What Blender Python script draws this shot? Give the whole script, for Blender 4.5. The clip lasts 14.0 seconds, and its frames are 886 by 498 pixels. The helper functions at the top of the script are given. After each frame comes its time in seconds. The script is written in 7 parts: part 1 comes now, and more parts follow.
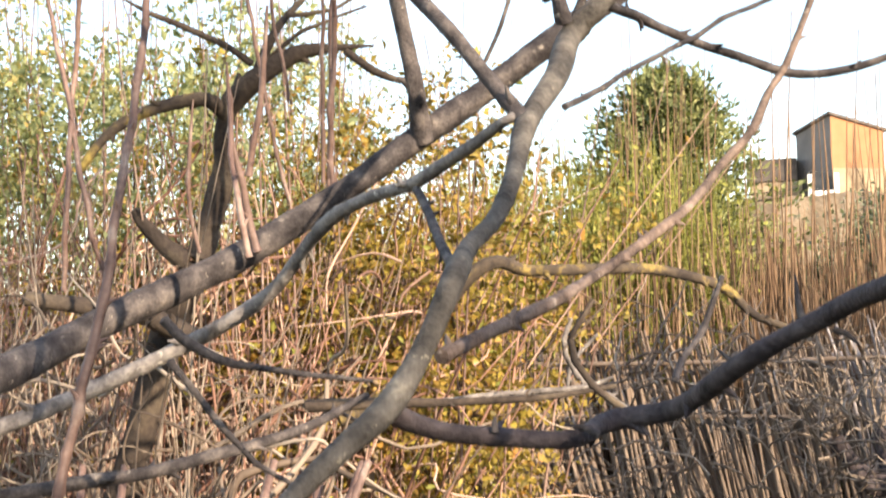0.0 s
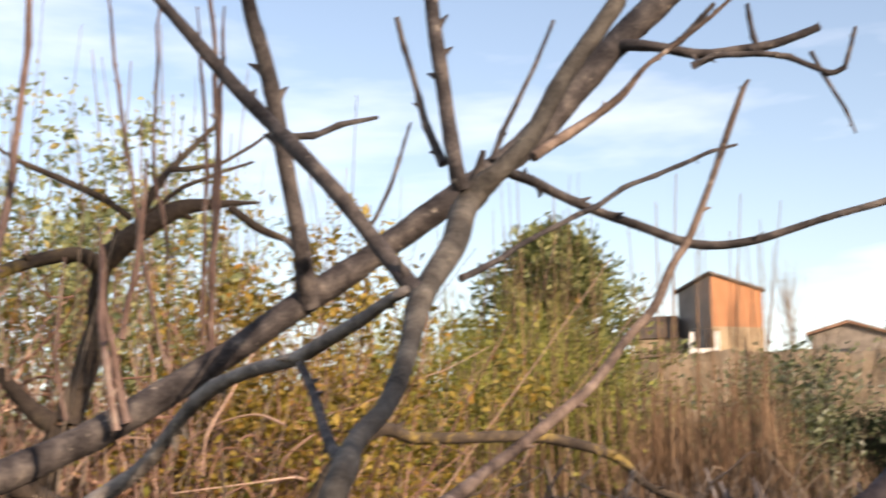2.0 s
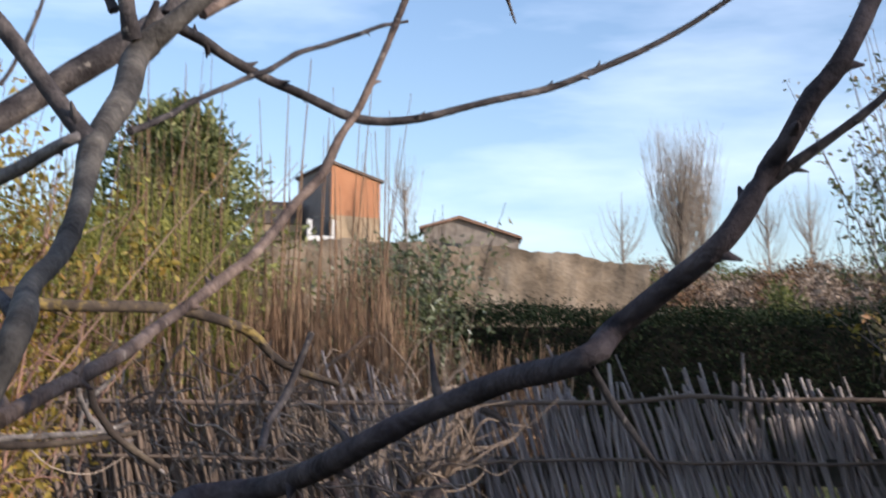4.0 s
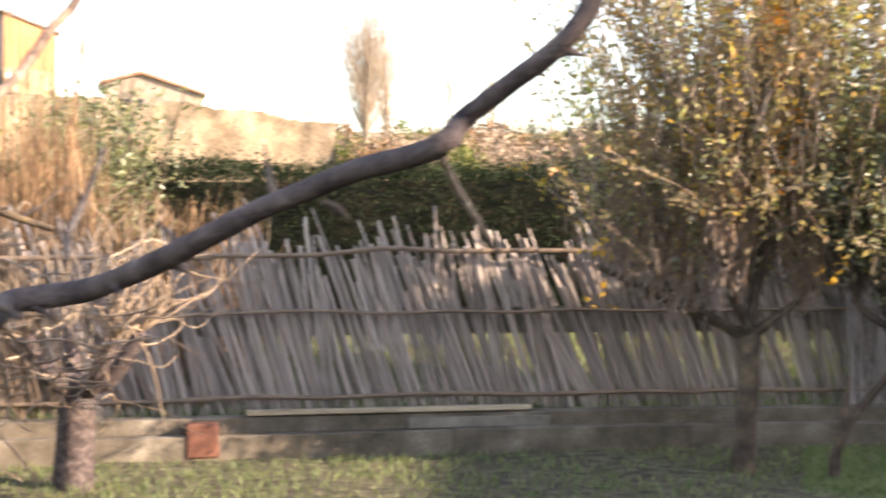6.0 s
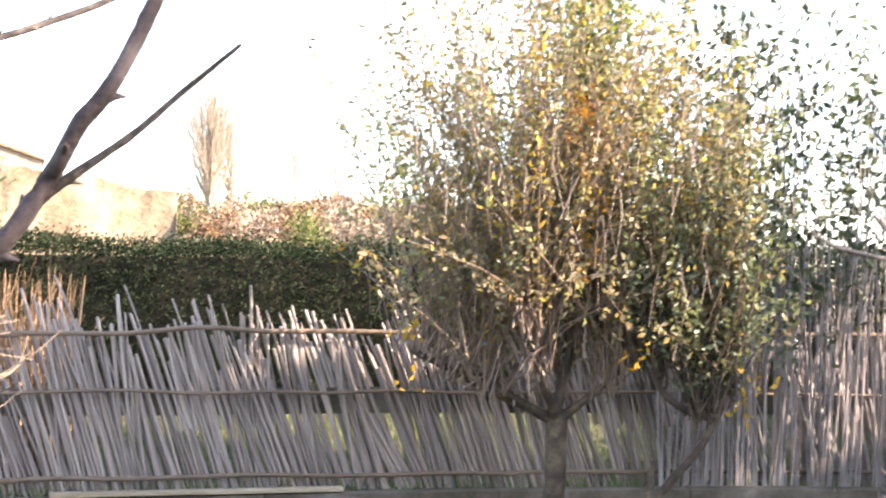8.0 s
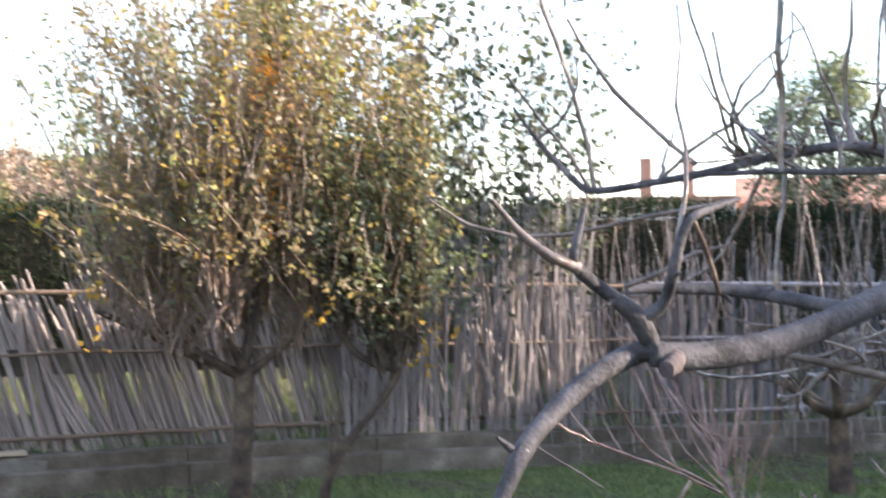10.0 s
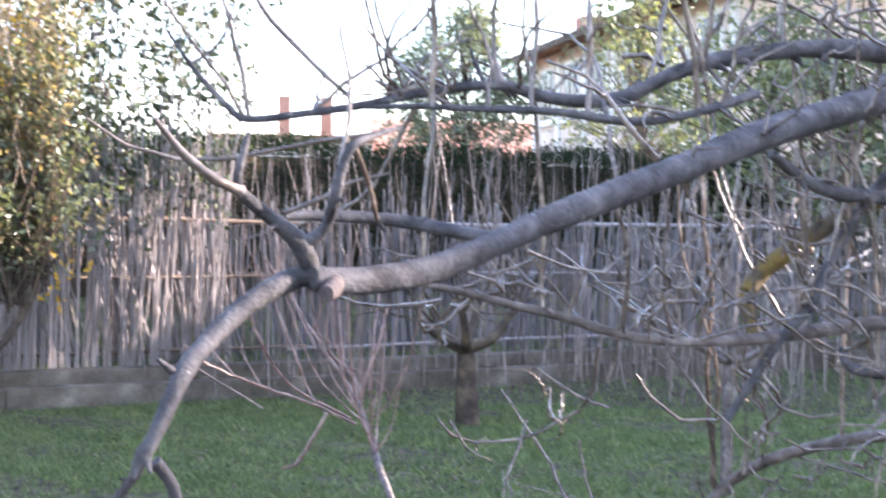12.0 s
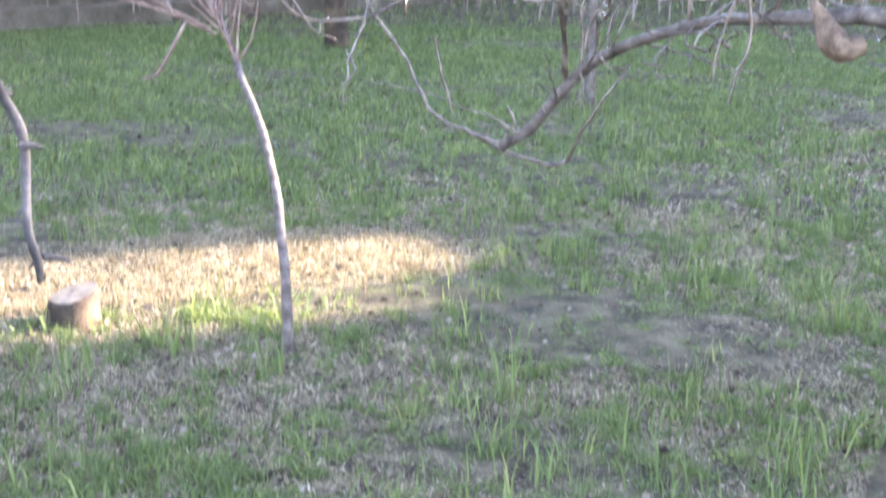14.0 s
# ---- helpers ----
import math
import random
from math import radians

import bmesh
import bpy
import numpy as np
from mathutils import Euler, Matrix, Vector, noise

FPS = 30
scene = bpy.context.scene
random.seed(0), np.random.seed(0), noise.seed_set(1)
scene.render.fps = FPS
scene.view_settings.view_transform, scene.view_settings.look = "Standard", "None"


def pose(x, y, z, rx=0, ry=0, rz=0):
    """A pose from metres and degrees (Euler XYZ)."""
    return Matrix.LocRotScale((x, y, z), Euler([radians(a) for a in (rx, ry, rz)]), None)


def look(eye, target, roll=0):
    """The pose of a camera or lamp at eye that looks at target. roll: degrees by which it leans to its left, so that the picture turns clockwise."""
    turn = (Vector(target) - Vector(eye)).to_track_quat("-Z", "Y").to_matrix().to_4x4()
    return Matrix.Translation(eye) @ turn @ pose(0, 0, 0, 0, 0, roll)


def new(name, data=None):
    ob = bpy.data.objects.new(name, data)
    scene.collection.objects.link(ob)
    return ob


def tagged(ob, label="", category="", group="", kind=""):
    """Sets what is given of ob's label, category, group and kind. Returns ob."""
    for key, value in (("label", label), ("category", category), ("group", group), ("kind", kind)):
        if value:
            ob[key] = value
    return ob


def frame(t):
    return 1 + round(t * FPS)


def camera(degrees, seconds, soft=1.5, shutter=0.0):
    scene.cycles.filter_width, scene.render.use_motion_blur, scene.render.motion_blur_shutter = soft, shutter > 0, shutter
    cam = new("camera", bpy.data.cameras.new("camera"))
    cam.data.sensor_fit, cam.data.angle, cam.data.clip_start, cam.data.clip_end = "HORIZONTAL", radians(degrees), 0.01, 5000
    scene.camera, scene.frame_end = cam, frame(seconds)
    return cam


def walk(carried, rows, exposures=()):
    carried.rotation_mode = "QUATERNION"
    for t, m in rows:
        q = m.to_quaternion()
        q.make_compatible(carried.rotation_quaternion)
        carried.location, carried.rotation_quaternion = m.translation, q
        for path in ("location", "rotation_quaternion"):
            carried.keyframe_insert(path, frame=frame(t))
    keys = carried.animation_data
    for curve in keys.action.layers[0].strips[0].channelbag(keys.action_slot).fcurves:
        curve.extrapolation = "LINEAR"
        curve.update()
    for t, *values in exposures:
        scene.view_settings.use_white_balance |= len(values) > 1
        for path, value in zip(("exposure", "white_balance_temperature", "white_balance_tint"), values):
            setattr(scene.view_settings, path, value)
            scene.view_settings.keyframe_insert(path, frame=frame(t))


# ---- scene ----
cam = camera(34, 14.0, soft=1.95, shutter=0.6)
PATH = [
    (0.0, look((0.168, -0.044, 1.509), (-5.690, 8.029, 2.216), -1.51)),
    (0.5, look((0.146, -0.022, 1.527), (-5.686, 8.042, 2.515), -1.48)),
    (1.0, look((0.131, -0.004, 1.544), (-5.637, 8.068, 2.789), -1.18)),
    (1.5, look((0.113, 0.018, 1.550), (-5.491, 8.152, 3.107), -1.11)),
    (2.0, look((0.099, 0.051, 1.548), (-5.017, 8.467, 3.280), -1.13)),
    (2.5, look((0.083, 0.082, 1.543), (-4.297, 8.913, 3.226), -0.82)),
    (3.0, look((0.073, 0.089, 1.532), (-3.723, 9.235, 2.923), -0.83)),
    (3.5, look((0.063, 0.078, 1.527), (-3.170, 9.476, 2.638), -0.82)),
    (3.7, look((0.054, 0.070, 1.533), (-2.989, 9.538, 2.584), -0.26)),
    (5.8, look((-0.047, -0.044, 1.486), (-1.040, 9.907, 1.438), 0.06)),
    (6.0, look((-0.039, -0.018, 1.492), (-0.707, 9.960, 1.449), -0.05)),
    (6.5, look((-0.000, 0.000, 1.500), (-0.000, 10.000, 1.467), 0.34)),
    (7.0, look((0.095, 0.042, 1.534), (0.368, 10.038, 1.640), 1.20)),
    (7.2, look((0.112, 0.045, 1.541), (0.290, 10.042, 1.738), 0.73)),
    (9.3, look((0.243, -0.218, 1.579), (1.839, 9.637, 2.157), 0.12)),
    (9.5, look((0.227, -0.201, 1.577), (2.088, 9.613, 2.059), -0.08)),
    (10.0, look((0.178, -0.191, 1.579), (2.685, 9.489, 1.725), -0.32)),
    (10.5, look((0.154, -0.167, 1.573), (3.176, 9.365, 1.483), -0.16)),
    (11.0, look((0.148, -0.177, 1.575), (3.704, 9.167, 1.363), 0.23)),
    (11.5, look((0.148, -0.183, 1.573), (4.402, 8.866, 1.424), 1.36)),
    (12.0, look((0.154, -0.188, 1.567), (4.979, 8.567, 1.297), 1.01)),
    (12.5, look((0.158, -0.191, 1.549), (5.249, 8.384, 0.807), 0.80)),
    (13.0, look((0.183, -0.220, 1.524), (5.486, 8.148, 0.161), -0.31)),
    (13.5, look((0.197, -0.221, 1.482), (5.659, 7.896, -0.587), -0.55)),
    (14.0, look((0.197, -0.236, 1.471), (5.561, 7.749, -1.262), 0.72)),
]

EXPOSURES = [(0.0, 1.62, 7300, 13), (1.0, 1.52, 7600, 15), (2.0, 0.82, 7700, 20), (2.5, 0.46, 6900, 17), (3.0, 0.32, 6250, 17), (3.7, 0.33, 5950, 16),
             (5.8, 2.25, 8000, 19), (6.5, 2.6, 7800, 19), (7.2, 2.98, 7550, 19), (9.5, 2.47, 6900, 16), (10.0, 2.44, 6850, 17), (11.0, 2.87, 6650, 18), (12.5, 3.2, 6400, 22), (13.0, 3.54, 6500, 21), (13.5, 3.63, 6700, 20), (14.0, 3.65, 6750, 20)]
walk(cam, PATH, EXPOSURES)

# ---- world and sun ----
SUN_AZ, SUN_EL = 106.0, 21.0
world = bpy.data.worlds.new("sky_world")
scene.world = world
world.use_nodes = True
wn = world.node_tree.nodes
sky = wn.new("ShaderNodeTexSky")
sky.sky_type = "NISHITA"
sky.sun_disc = False
sky.sun_elevation, sky.sun_rotation = radians(SUN_EL), radians(SUN_AZ)
sky.air_density, sky.dust_density, sky.ozone_density = 1.0, 0.6, 1.6
# thin high cloud mixed into the sky
wl = world.node_tree.links
tc = wn.new("ShaderNodeTexCoord")
mp = wn.new("ShaderNodeMapping")
mp.inputs["Scale"].default_value = (1.0, 1.0, 4.5)
cn = wn.new("ShaderNodeTexNoise")
cn.inputs["Scale"].default_value, cn.inputs["Detail"].default_value, cn.inputs["Roughness"].default_value = 2.2, 6.0, 0.55
cr = wn.new("ShaderNodeValToRGB")
cr.color_ramp.elements[0].position, cr.color_ramp.elements[1].position = 0.5, 0.8
cr.color_ramp.elements[1].color = (0.32, 0.32, 0.32, 1)
cm = wn.new("ShaderNodeMixRGB")
cm.inputs["Color2"].default_value = (13.0, 13.4, 14.0, 1)
wl.new(tc.outputs["Generated"], mp.inputs["Vector"])
wl.new(mp.outputs["Vector"], cn.inputs["Vector"])
wl.new(cn.outputs["Fac"], cr.inputs["Fac"])
wl.new(cr.outputs["Color"], cm.inputs["Fac"])
wl.new(sky.outputs["Color"], cm.inputs["Color1"])
wl.new(cm.outputs["Color"], wn["Background"].inputs["Color"])
wn["Background"].inputs["Strength"].default_value = 0.14

sun = new("sun", bpy.data.lights.new("sun", "SUN"))
sun.data.energy, sun.data.angle, sun.data.color = 4.1, radians(0.5), (1.0, 0.9, 0.76)
az, el = radians(SUN_AZ), radians(SUN_EL)
TO_SUN = Vector((math.sin(az) * math.cos(el), math.cos(az) * math.cos(el), math.sin(el)))
sun.matrix_world = look(TO_SUN * 50, (0, 0, 0))


# ---- materials ----
def ramp(nt, stops):
    r = nt.nodes.new("ShaderNodeValToRGB")
    els = r.color_ramp.elements
    while len(els) < len(stops):
        els.new(0.5)
    for e, (p, c) in zip(els, stops):
        e.position, e.color = p, (*c, 1)
    return r


def surface(name, stops, scale=8.0, fine=60.0, rough=0.85, bump=0.3, depth=0.01, stretch=(1, 1, 1), island=0.0, per_object=0.0, through_light=0.0, sheen=0.3):
    """Two scales of noise drive the colour; a finer one the relief."""
    m = bpy.data.materials.new(name)
    m.use_nodes = True
    nt = m.node_tree
    L = nt.links.new
    b = nt.nodes["Principled BSDF"]
    b.inputs["Roughness"].default_value = rough
    b.inputs["Specular IOR Level"].default_value = sheen
    tc = nt.nodes.new("ShaderNodeTexCoord")
    mp = nt.nodes.new("ShaderNodeMapping")
    mp.inputs["Scale"].default_value = stretch
    L(tc.outputs["Object"], mp.inputs["Vector"])
    n1 = nt.nodes.new("ShaderNodeTexNoise")
    n1.inputs["Scale"].default_value, n1.inputs["Detail"].default_value = scale, 6
    n2 = nt.nodes.new("ShaderNodeTexNoise")
    n2.inputs["Scale"].default_value, n2.inputs["Detail"].default_value = fine, 5
    for n in (n1, n2):
        L(mp.outputs["Vector"], n.inputs["Vector"])
    mx = nt.nodes.new("ShaderNodeMath")
    mx.operation = "MULTIPLY_ADD"
    mx.inputs[1].default_value = 0.45
    L(n2.outputs["Fac"], mx.inputs[0])
    sc = nt.nodes.new("ShaderNodeMath")
    sc.operation = "MULTIPLY_ADD"
    sc.inputs[1].default_value, sc.inputs[2].default_value = 1.5, -0.475
    L(n1.outputs["Fac"], sc.inputs[0])
    L(sc.outputs[0], mx.inputs[2])
    val = mx.outputs[0]
    if island or per_object:
        if island:
            src = nt.nodes.new("ShaderNodeNewGeometry").outputs["Random Per Island"]
        else:
            src = nt.nodes.new("ShaderNodeObjectInfo").outputs["Random"]
        mi = nt.nodes.new("ShaderNodeMixRGB")
        mi.inputs["Fac"].default_value = island or per_object
        L(val, mi.inputs["Color1"])
        L(src, mi.inputs["Color2"])
        val = mi.outputs["Color"]
    r = ramp(nt, stops)
    L(val, r.inputs["Fac"])
    L(r.outputs["Color"], b.inputs["Base Color"])
    if bump:
        bp = nt.nodes.new("ShaderNodeBump")
        bp.inputs["Strength"].default_value, bp.inputs["Distance"].default_value = bump, depth
        L(mx.outputs[0], bp.inputs["Height"])
        L(bp.outputs["Normal"], b.inputs["Normal"])
    if through_light:
        tl = nt.nodes.new("ShaderNodeBsdfTranslucent")
        br = nt.nodes.new("ShaderNodeMixRGB")
        br.blend_type = "MULTIPLY"
        br.inputs["Fac"].default_value = 1.0
        br.inputs["Color2"].default_value = (1.5, 1.5, 0.8, 1)
        L(r.outputs["Color"], br.inputs["Color1"])
        L(br.outputs["Color"], tl.inputs["Color"])
        ms = nt.nodes.new("ShaderNodeMixShader")
        ms.inputs["Fac"].default_value = through_light
        L(b.outputs["BSDF"], ms.inputs[1])
        L(tl.outputs["BSDF"], ms.inputs[2])
        L(ms.outputs["Shader"], nt.nodes["Material Output"].inputs["Surface"])
    return m


def bark(name, dark, mid, light, spot, spots=0.62):
    """Bark: fine cross rings, blotches and pale spots that paint lichen and sunlit patches alike."""
    m = surface(name, [(0.18, dark), (0.5, mid), (0.78, light), (0.97, spot)], 26, 190, 0.8, 0.9, 0.005)
    nt = m.node_tree
    L = nt.links.new
    b = nt.nodes["Principled BSDF"]
    tc = nt.nodes.new("ShaderNodeTexCoord")
    vo = nt.nodes.new("ShaderNodeTexNoise")
    vo.inputs["Scale"].default_value, vo.inputs["Detail"].default_value, vo.inputs["Roughness"].default_value = 42, 4, 0.7
    L(tc.outputs["Object"], vo.inputs["Vector"])
    st = ramp(nt, [(spots, (0, 0, 0)), (spots + 0.06, (1, 1, 1))])
    L(vo.outputs["Fac"], st.inputs["Fac"])
    mi = nt.nodes.new("ShaderNodeMixRGB")
    mi.inputs["Color2"].default_value = (*spot, 1)
    src = b.inputs["Base Color"].links[0].from_socket
    L(st.outputs["Color"], mi.inputs["Fac"])
    L(src, mi.inputs["Color1"])
    L(mi.outputs["Color"], b.inputs["Base Color"])
    return m


BARK = bark("grey_brown_bark", (0.022, 0.017, 0.016), (0.07, 0.057, 0.053), (0.16, 0.13, 0.112), (0.36, 0.3, 0.24), 0.64)
BARK_GREY = bark("smooth_grey_bark", (0.02, 0.018, 0.0195), (0.06, 0.055, 0.059), (0.11, 0.1, 0.104), (0.2, 0.185, 0.175), 0.65)
TWIG_BARK = surface("glossy_twig_bark", [(0.2, (0.045, 0.031, 0.025)), (0.5, (0.112, 0.082, 0.067)), (0.9, (0.31, 0.245, 0.205))], 22, 150, 0.24, 0.3, 0.002, sheen=0.6)
BARK_RED = surface("red_brown_shoot_bark", [(0.2, (0.09, 0.05, 0.04)), (0.6, (0.22, 0.135, 0.105)), (0.9, (0.4, 0.3, 0.24))], 16, 120, 0.5, 0.4, 0.002)
BARK_OLD = surface("dark_lichen_bark", [(0.2, (0.026, 0.019, 0.015)), (0.5, (0.072, 0.052, 0.039)), (0.75, (0.14, 0.105, 0.07)), (0.97, (0.28, 0.21, 0.09))], 8, 90, 0.9, 0.9, 0.008)
LICHEN = surface("yellow_lichen", [(0.25, (0.055, 0.047, 0.043)), (0.42, (0.095, 0.07, 0.04)), (0.55, (0.145, 0.098, 0.032)), (0.9, (0.22, 0.145, 0.038))], 14, 70, 0.95, 1.0, 0.008)
BARK_DARK = bark("dark_plum_bark", (0.018, 0.013, 0.014), (0.058, 0.043, 0.043), (0.11, 0.085, 0.082), (0.22, 0.175, 0.15), 0.66)
PALE_SHOOT = surface("pinkish_bare_shoots", [(0.05, (0.081, 0.0607, 0.0567)), (0.5, (0.189, 0.1458, 0.135)), (0.95, (0.459, 0.378, 0.3375))], 6, 60, 0.25, 0.2, 0.002, island=0.6, sheen=0.6)
WARM_SHOOT = surface("rosy_fruit_shoots", [(0.05, (0.075, 0.05, 0.038)), (0.5, (0.17, 0.115, 0.085)), (0.95, (0.36, 0.27, 0.205))], 6, 60, 0.35, 0.2, 0.002, island=0.6, sheen=0.5)
PALE_TWIG = surface("pale_dead_twigs", [(0.05, (0.10, 0.068, 0.048)), (0.5, (0.22, 0.16, 0.115)), (0.95, (0.44, 0.35, 0.27))], 5, 50, 0.7, 0.2, 0.003, island=0.7)
SHOOT_BARK = surface("reddish_shoot_bark", [(0.2, (0.085, 0.043, 0.033)), (0.5, (0.18, 0.10, 0.078)), (0.9, (0.37, 0.25, 0.2))], 16, 120, 0.3, 0.3, 0.002, sheen=0.6)
# darker cane: shade over the fence's west end put into its colour
BROWN_CANE = surface("brown_shaded_cane", [(0.1, (0.11, 0.076, 0.055)), (0.5, (0.17, 0.12, 0.088)), (0.9, (0.25, 0.185, 0.138))], 7, 70, 0.8, 0.3, 0.003, (1, 1, 0.25), island=0.5)
BARK_LICHEN = surface("brown_bark_with_ochre_lichen", [(0.3, (0.04, 0.03, 0.024)), (0.55, (0.09, 0.066, 0.045)), (0.64, (0.2, 0.14, 0.05)), (0.85, (0.42, 0.3, 0.08))], 11, 80, 0.95, 1.0, 0.006)
BARK_PALE = bark("pale_smooth_bark", (0.05, 0.042, 0.038), (0.2, 0.17, 0.15), (0.36, 0.31, 0.27), (0.5, 0.44, 0.37), 0.62)
BARK_SAPLING = bark("pinkish_grey_sapling_bark", (0.042, 0.032, 0.029), (0.115, 0.092, 0.083), (0.2, 0.166, 0.15), (0.3, 0.25, 0.22), 0.64)
BARK_OLIVE = bark("olive_grey_bark", (0.03, 0.025, 0.02), (0.095, 0.08, 0.065), (0.17, 0.145, 0.118), (0.34, 0.29, 0.21), 0.64)
# lighter bark for branches in the sun, the sunlight put into its colour
BARK_TAN = bark("tan_sunlit_bark", (0.045, 0.03, 0.025), (0.16, 0.11, 0.085), (0.28, 0.2, 0.155), (0.42, 0.33, 0.26), 0.64)
CANE = surface("weathered_cane", [(0.1, (0.1246, 0.0996, 0.0883)), (0.5, (0.2889, 0.2322, 0.2129)), (0.9, (0.4871, 0.4078, 0.3625))], 7, 70, 0.5, 0.3, 0.003, (1, 1, 0.25), per_object=0.5, sheen=0.5)
GREY_CANE = surface("grey_shiny_cane", [(0.1, (0.1004, 0.0864, 0.0864)), (0.5, (0.2411, 0.2059, 0.2039)), (0.9, (0.452, 0.4018, 0.3917))], 7, 70, 0.32, 0.3, 0.003, (1, 1, 0.25), island=0.6, sheen=0.7)
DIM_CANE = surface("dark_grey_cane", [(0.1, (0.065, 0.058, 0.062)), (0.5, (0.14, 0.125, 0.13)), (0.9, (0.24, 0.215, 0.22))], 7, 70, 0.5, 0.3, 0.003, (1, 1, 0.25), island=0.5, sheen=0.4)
CANE_ISL = surface("weathered_cane_far", [(0.1, (0.1246, 0.0996, 0.0883)), (0.5, (0.2889, 0.2322, 0.2129)), (0.9, (0.4871, 0.4078, 0.3625))], 7, 70, 0.5, 0.3, 0.003, (1, 1, 0.25), island=0.5, sheen=0.5)
REED = surface("dry_reed", [(0.05, (0.049, 0.028, 0.0161)), (0.5, (0.1814, 0.103, 0.0564)), (0.85, (0.3726, 0.2402, 0.1411)), (0.97, (0.5882, 0.4193, 0.2661))], 5, 50, 0.75, 0.2, 0.003, island=0.78)
PINK_TWIG = surface("reddish_twigs", [(0.05, (0.0898, 0.038, 0.0275)), (0.5, (0.3274, 0.1742, 0.1214)), (0.95, (0.6336, 0.4435, 0.3379))], 5, 50, 0.6, 0.2, 0.003, island=0.7)
LEAF_PALE = surface("pale_green_leaves", [(0.05, (0.10, 0.13, 0.075)), (0.4, (0.22, 0.25, 0.13)), (0.75, (0.42, 0.42, 0.2)), (0.95, (0.5, 0.29, 0.09))], 2, 30, 0.45, 0, 0, island=0.75, through_light=0.4)
LEAF_GOLD = surface("golden_autumn_leaves", [(0.05, (0.1275, 0.0723, 0.0255)), (0.4, (0.323, 0.204, 0.0382)), (0.75, (0.408, 0.3315, 0.068)), (0.98, (0.357, 0.1275, 0.0425))], 3, 30, 0.55, 0, 0, island=0.8, through_light=0.35)
LEAF_OLIVE = surface("olive_gold_leaves", [(0.05, (0.0756, 0.0583, 0.0153)), (0.4, (0.216, 0.1598, 0.034)), (0.75, (0.3888, 0.282, 0.0638)), (0.98, (0.3672, 0.141, 0.0382))], 3, 30, 0.5, 0, 0, island=0.8, through_light=0.3)
LEAF_LIME = surface("fresh_green_leaves", [(0.05, (0.06, 0.085, 0.025)), (0.5, (0.16, 0.2, 0.06)), (0.9, (0.3, 0.33, 0.11))], 2, 30, 0.4, 0, 0, island=0.7, through_light=0.4)
LEAF_FRUIT = surface("fruit_tree_leaves", [(0.05, (0.085, 0.085, 0.058)), (0.4, (0.19, 0.168, 0.11)), (0.75, (0.33, 0.255, 0.165)), (0.98, (0.46, 0.19, 0.06))], 1.3, 30, 0.4, 0, 0, island=0.65, through_light=0.45)
LEAF_GREY = surface("grey_green_leaves", [(0.05, (0.08, 0.09, 0.07)), (0.5, (0.16, 0.185, 0.13)), (0.9, (0.3, 0.31, 0.22))], 2, 30, 0.45, 0, 0, island=0.7, through_light=0.3)
LEAF_GREEN = surface("dull_green_leaves", [(0.05, (0.062, 0.08, 0.05)), (0.5, (0.135, 0.155, 0.09)), (0.9, (0.23, 0.24, 0.125))], 2, 30, 0.32, 0, 0, island=0.7, through_light=0.35, sheen=0.5)
LEAF_DARK = surface("dark_green_leaves", [(0.05, (0.03, 0.042, 0.028)), (0.5, (0.075, 0.092, 0.056)), (0.95, (0.17, 0.18, 0.1))], 2, 30, 0.4, 0, 0, island=0.7, through_light=0.18)
LEAF_YELLOW = surface("yellow_leaves", [(0.1, (0.33, 0.16, 0.025)), (0.9, (0.5, 0.32, 0.035))], 4, 30, 0.5, 0, 0, island=0.6, through_light=0.3)
LEAF_ORANGE = surface("orange_leaves", [(0.1, (0.4, 0.14, 0.025)), (0.9, (0.55, 0.28, 0.05))], 4, 30, 0.5, 0, 0, island=0.6, through_light=0.4)
NEEDLE = surface("conifer_foliage", [(0.05, (0.03, 0.045, 0.018)), (0.5, (0.09, 0.11, 0.035)), (0.95, (0.24, 0.24, 0.08))], 2, 20, 0.7, 0, 0, island=0.7, through_light=0.2)
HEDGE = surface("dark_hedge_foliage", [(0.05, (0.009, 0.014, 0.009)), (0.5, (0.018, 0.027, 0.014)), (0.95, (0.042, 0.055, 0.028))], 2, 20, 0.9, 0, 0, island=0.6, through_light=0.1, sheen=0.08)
BROOM = surface("broom_stems", [(0.05, (0.0854, 0.0896, 0.0194)), (0.5, (0.2328, 0.2285, 0.0484)), (0.95, (0.4035, 0.3674, 0.0968))], 3, 20, 0.6, 0, 0, island=0.7, through_light=0.25)
GRASS = surface("grass_blades", [(0.05, (0.042, 0.062, 0.032)), (0.35, (0.102, 0.142, 0.062)), (0.7, (0.178, 0.225, 0.1)), (0.95, (0.37, 0.38, 0.18))], 3.5, 25, 0.6, 0, 0, island=0.6, through_light=0.35)
LAWN = surface("lawn_soil", [(0.15, (0.022, 0.018, 0.012)), (0.42, (0.055, 0.047, 0.03)), (0.6, (0.095, 0.08, 0.05)), (0.95, (0.17, 0.14, 0.10))], 9, 90, 0.95, 1.0, 0.03)
# pale end raised to whiten the straw in the sun pool
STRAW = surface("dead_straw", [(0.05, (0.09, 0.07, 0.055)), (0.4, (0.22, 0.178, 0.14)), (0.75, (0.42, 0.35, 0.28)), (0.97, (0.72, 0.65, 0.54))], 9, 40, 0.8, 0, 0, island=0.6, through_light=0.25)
LITTER = surface("dead_leaf_litter", [(0.05, (0.025, 0.02, 0.017)), (0.4, (0.09, 0.068, 0.055)), (0.75, (0.18, 0.14, 0.115)), (0.97, (0.3, 0.25, 0.21))], 4, 30, 0.8, 0, 0, island=0.85, through_light=0.1)
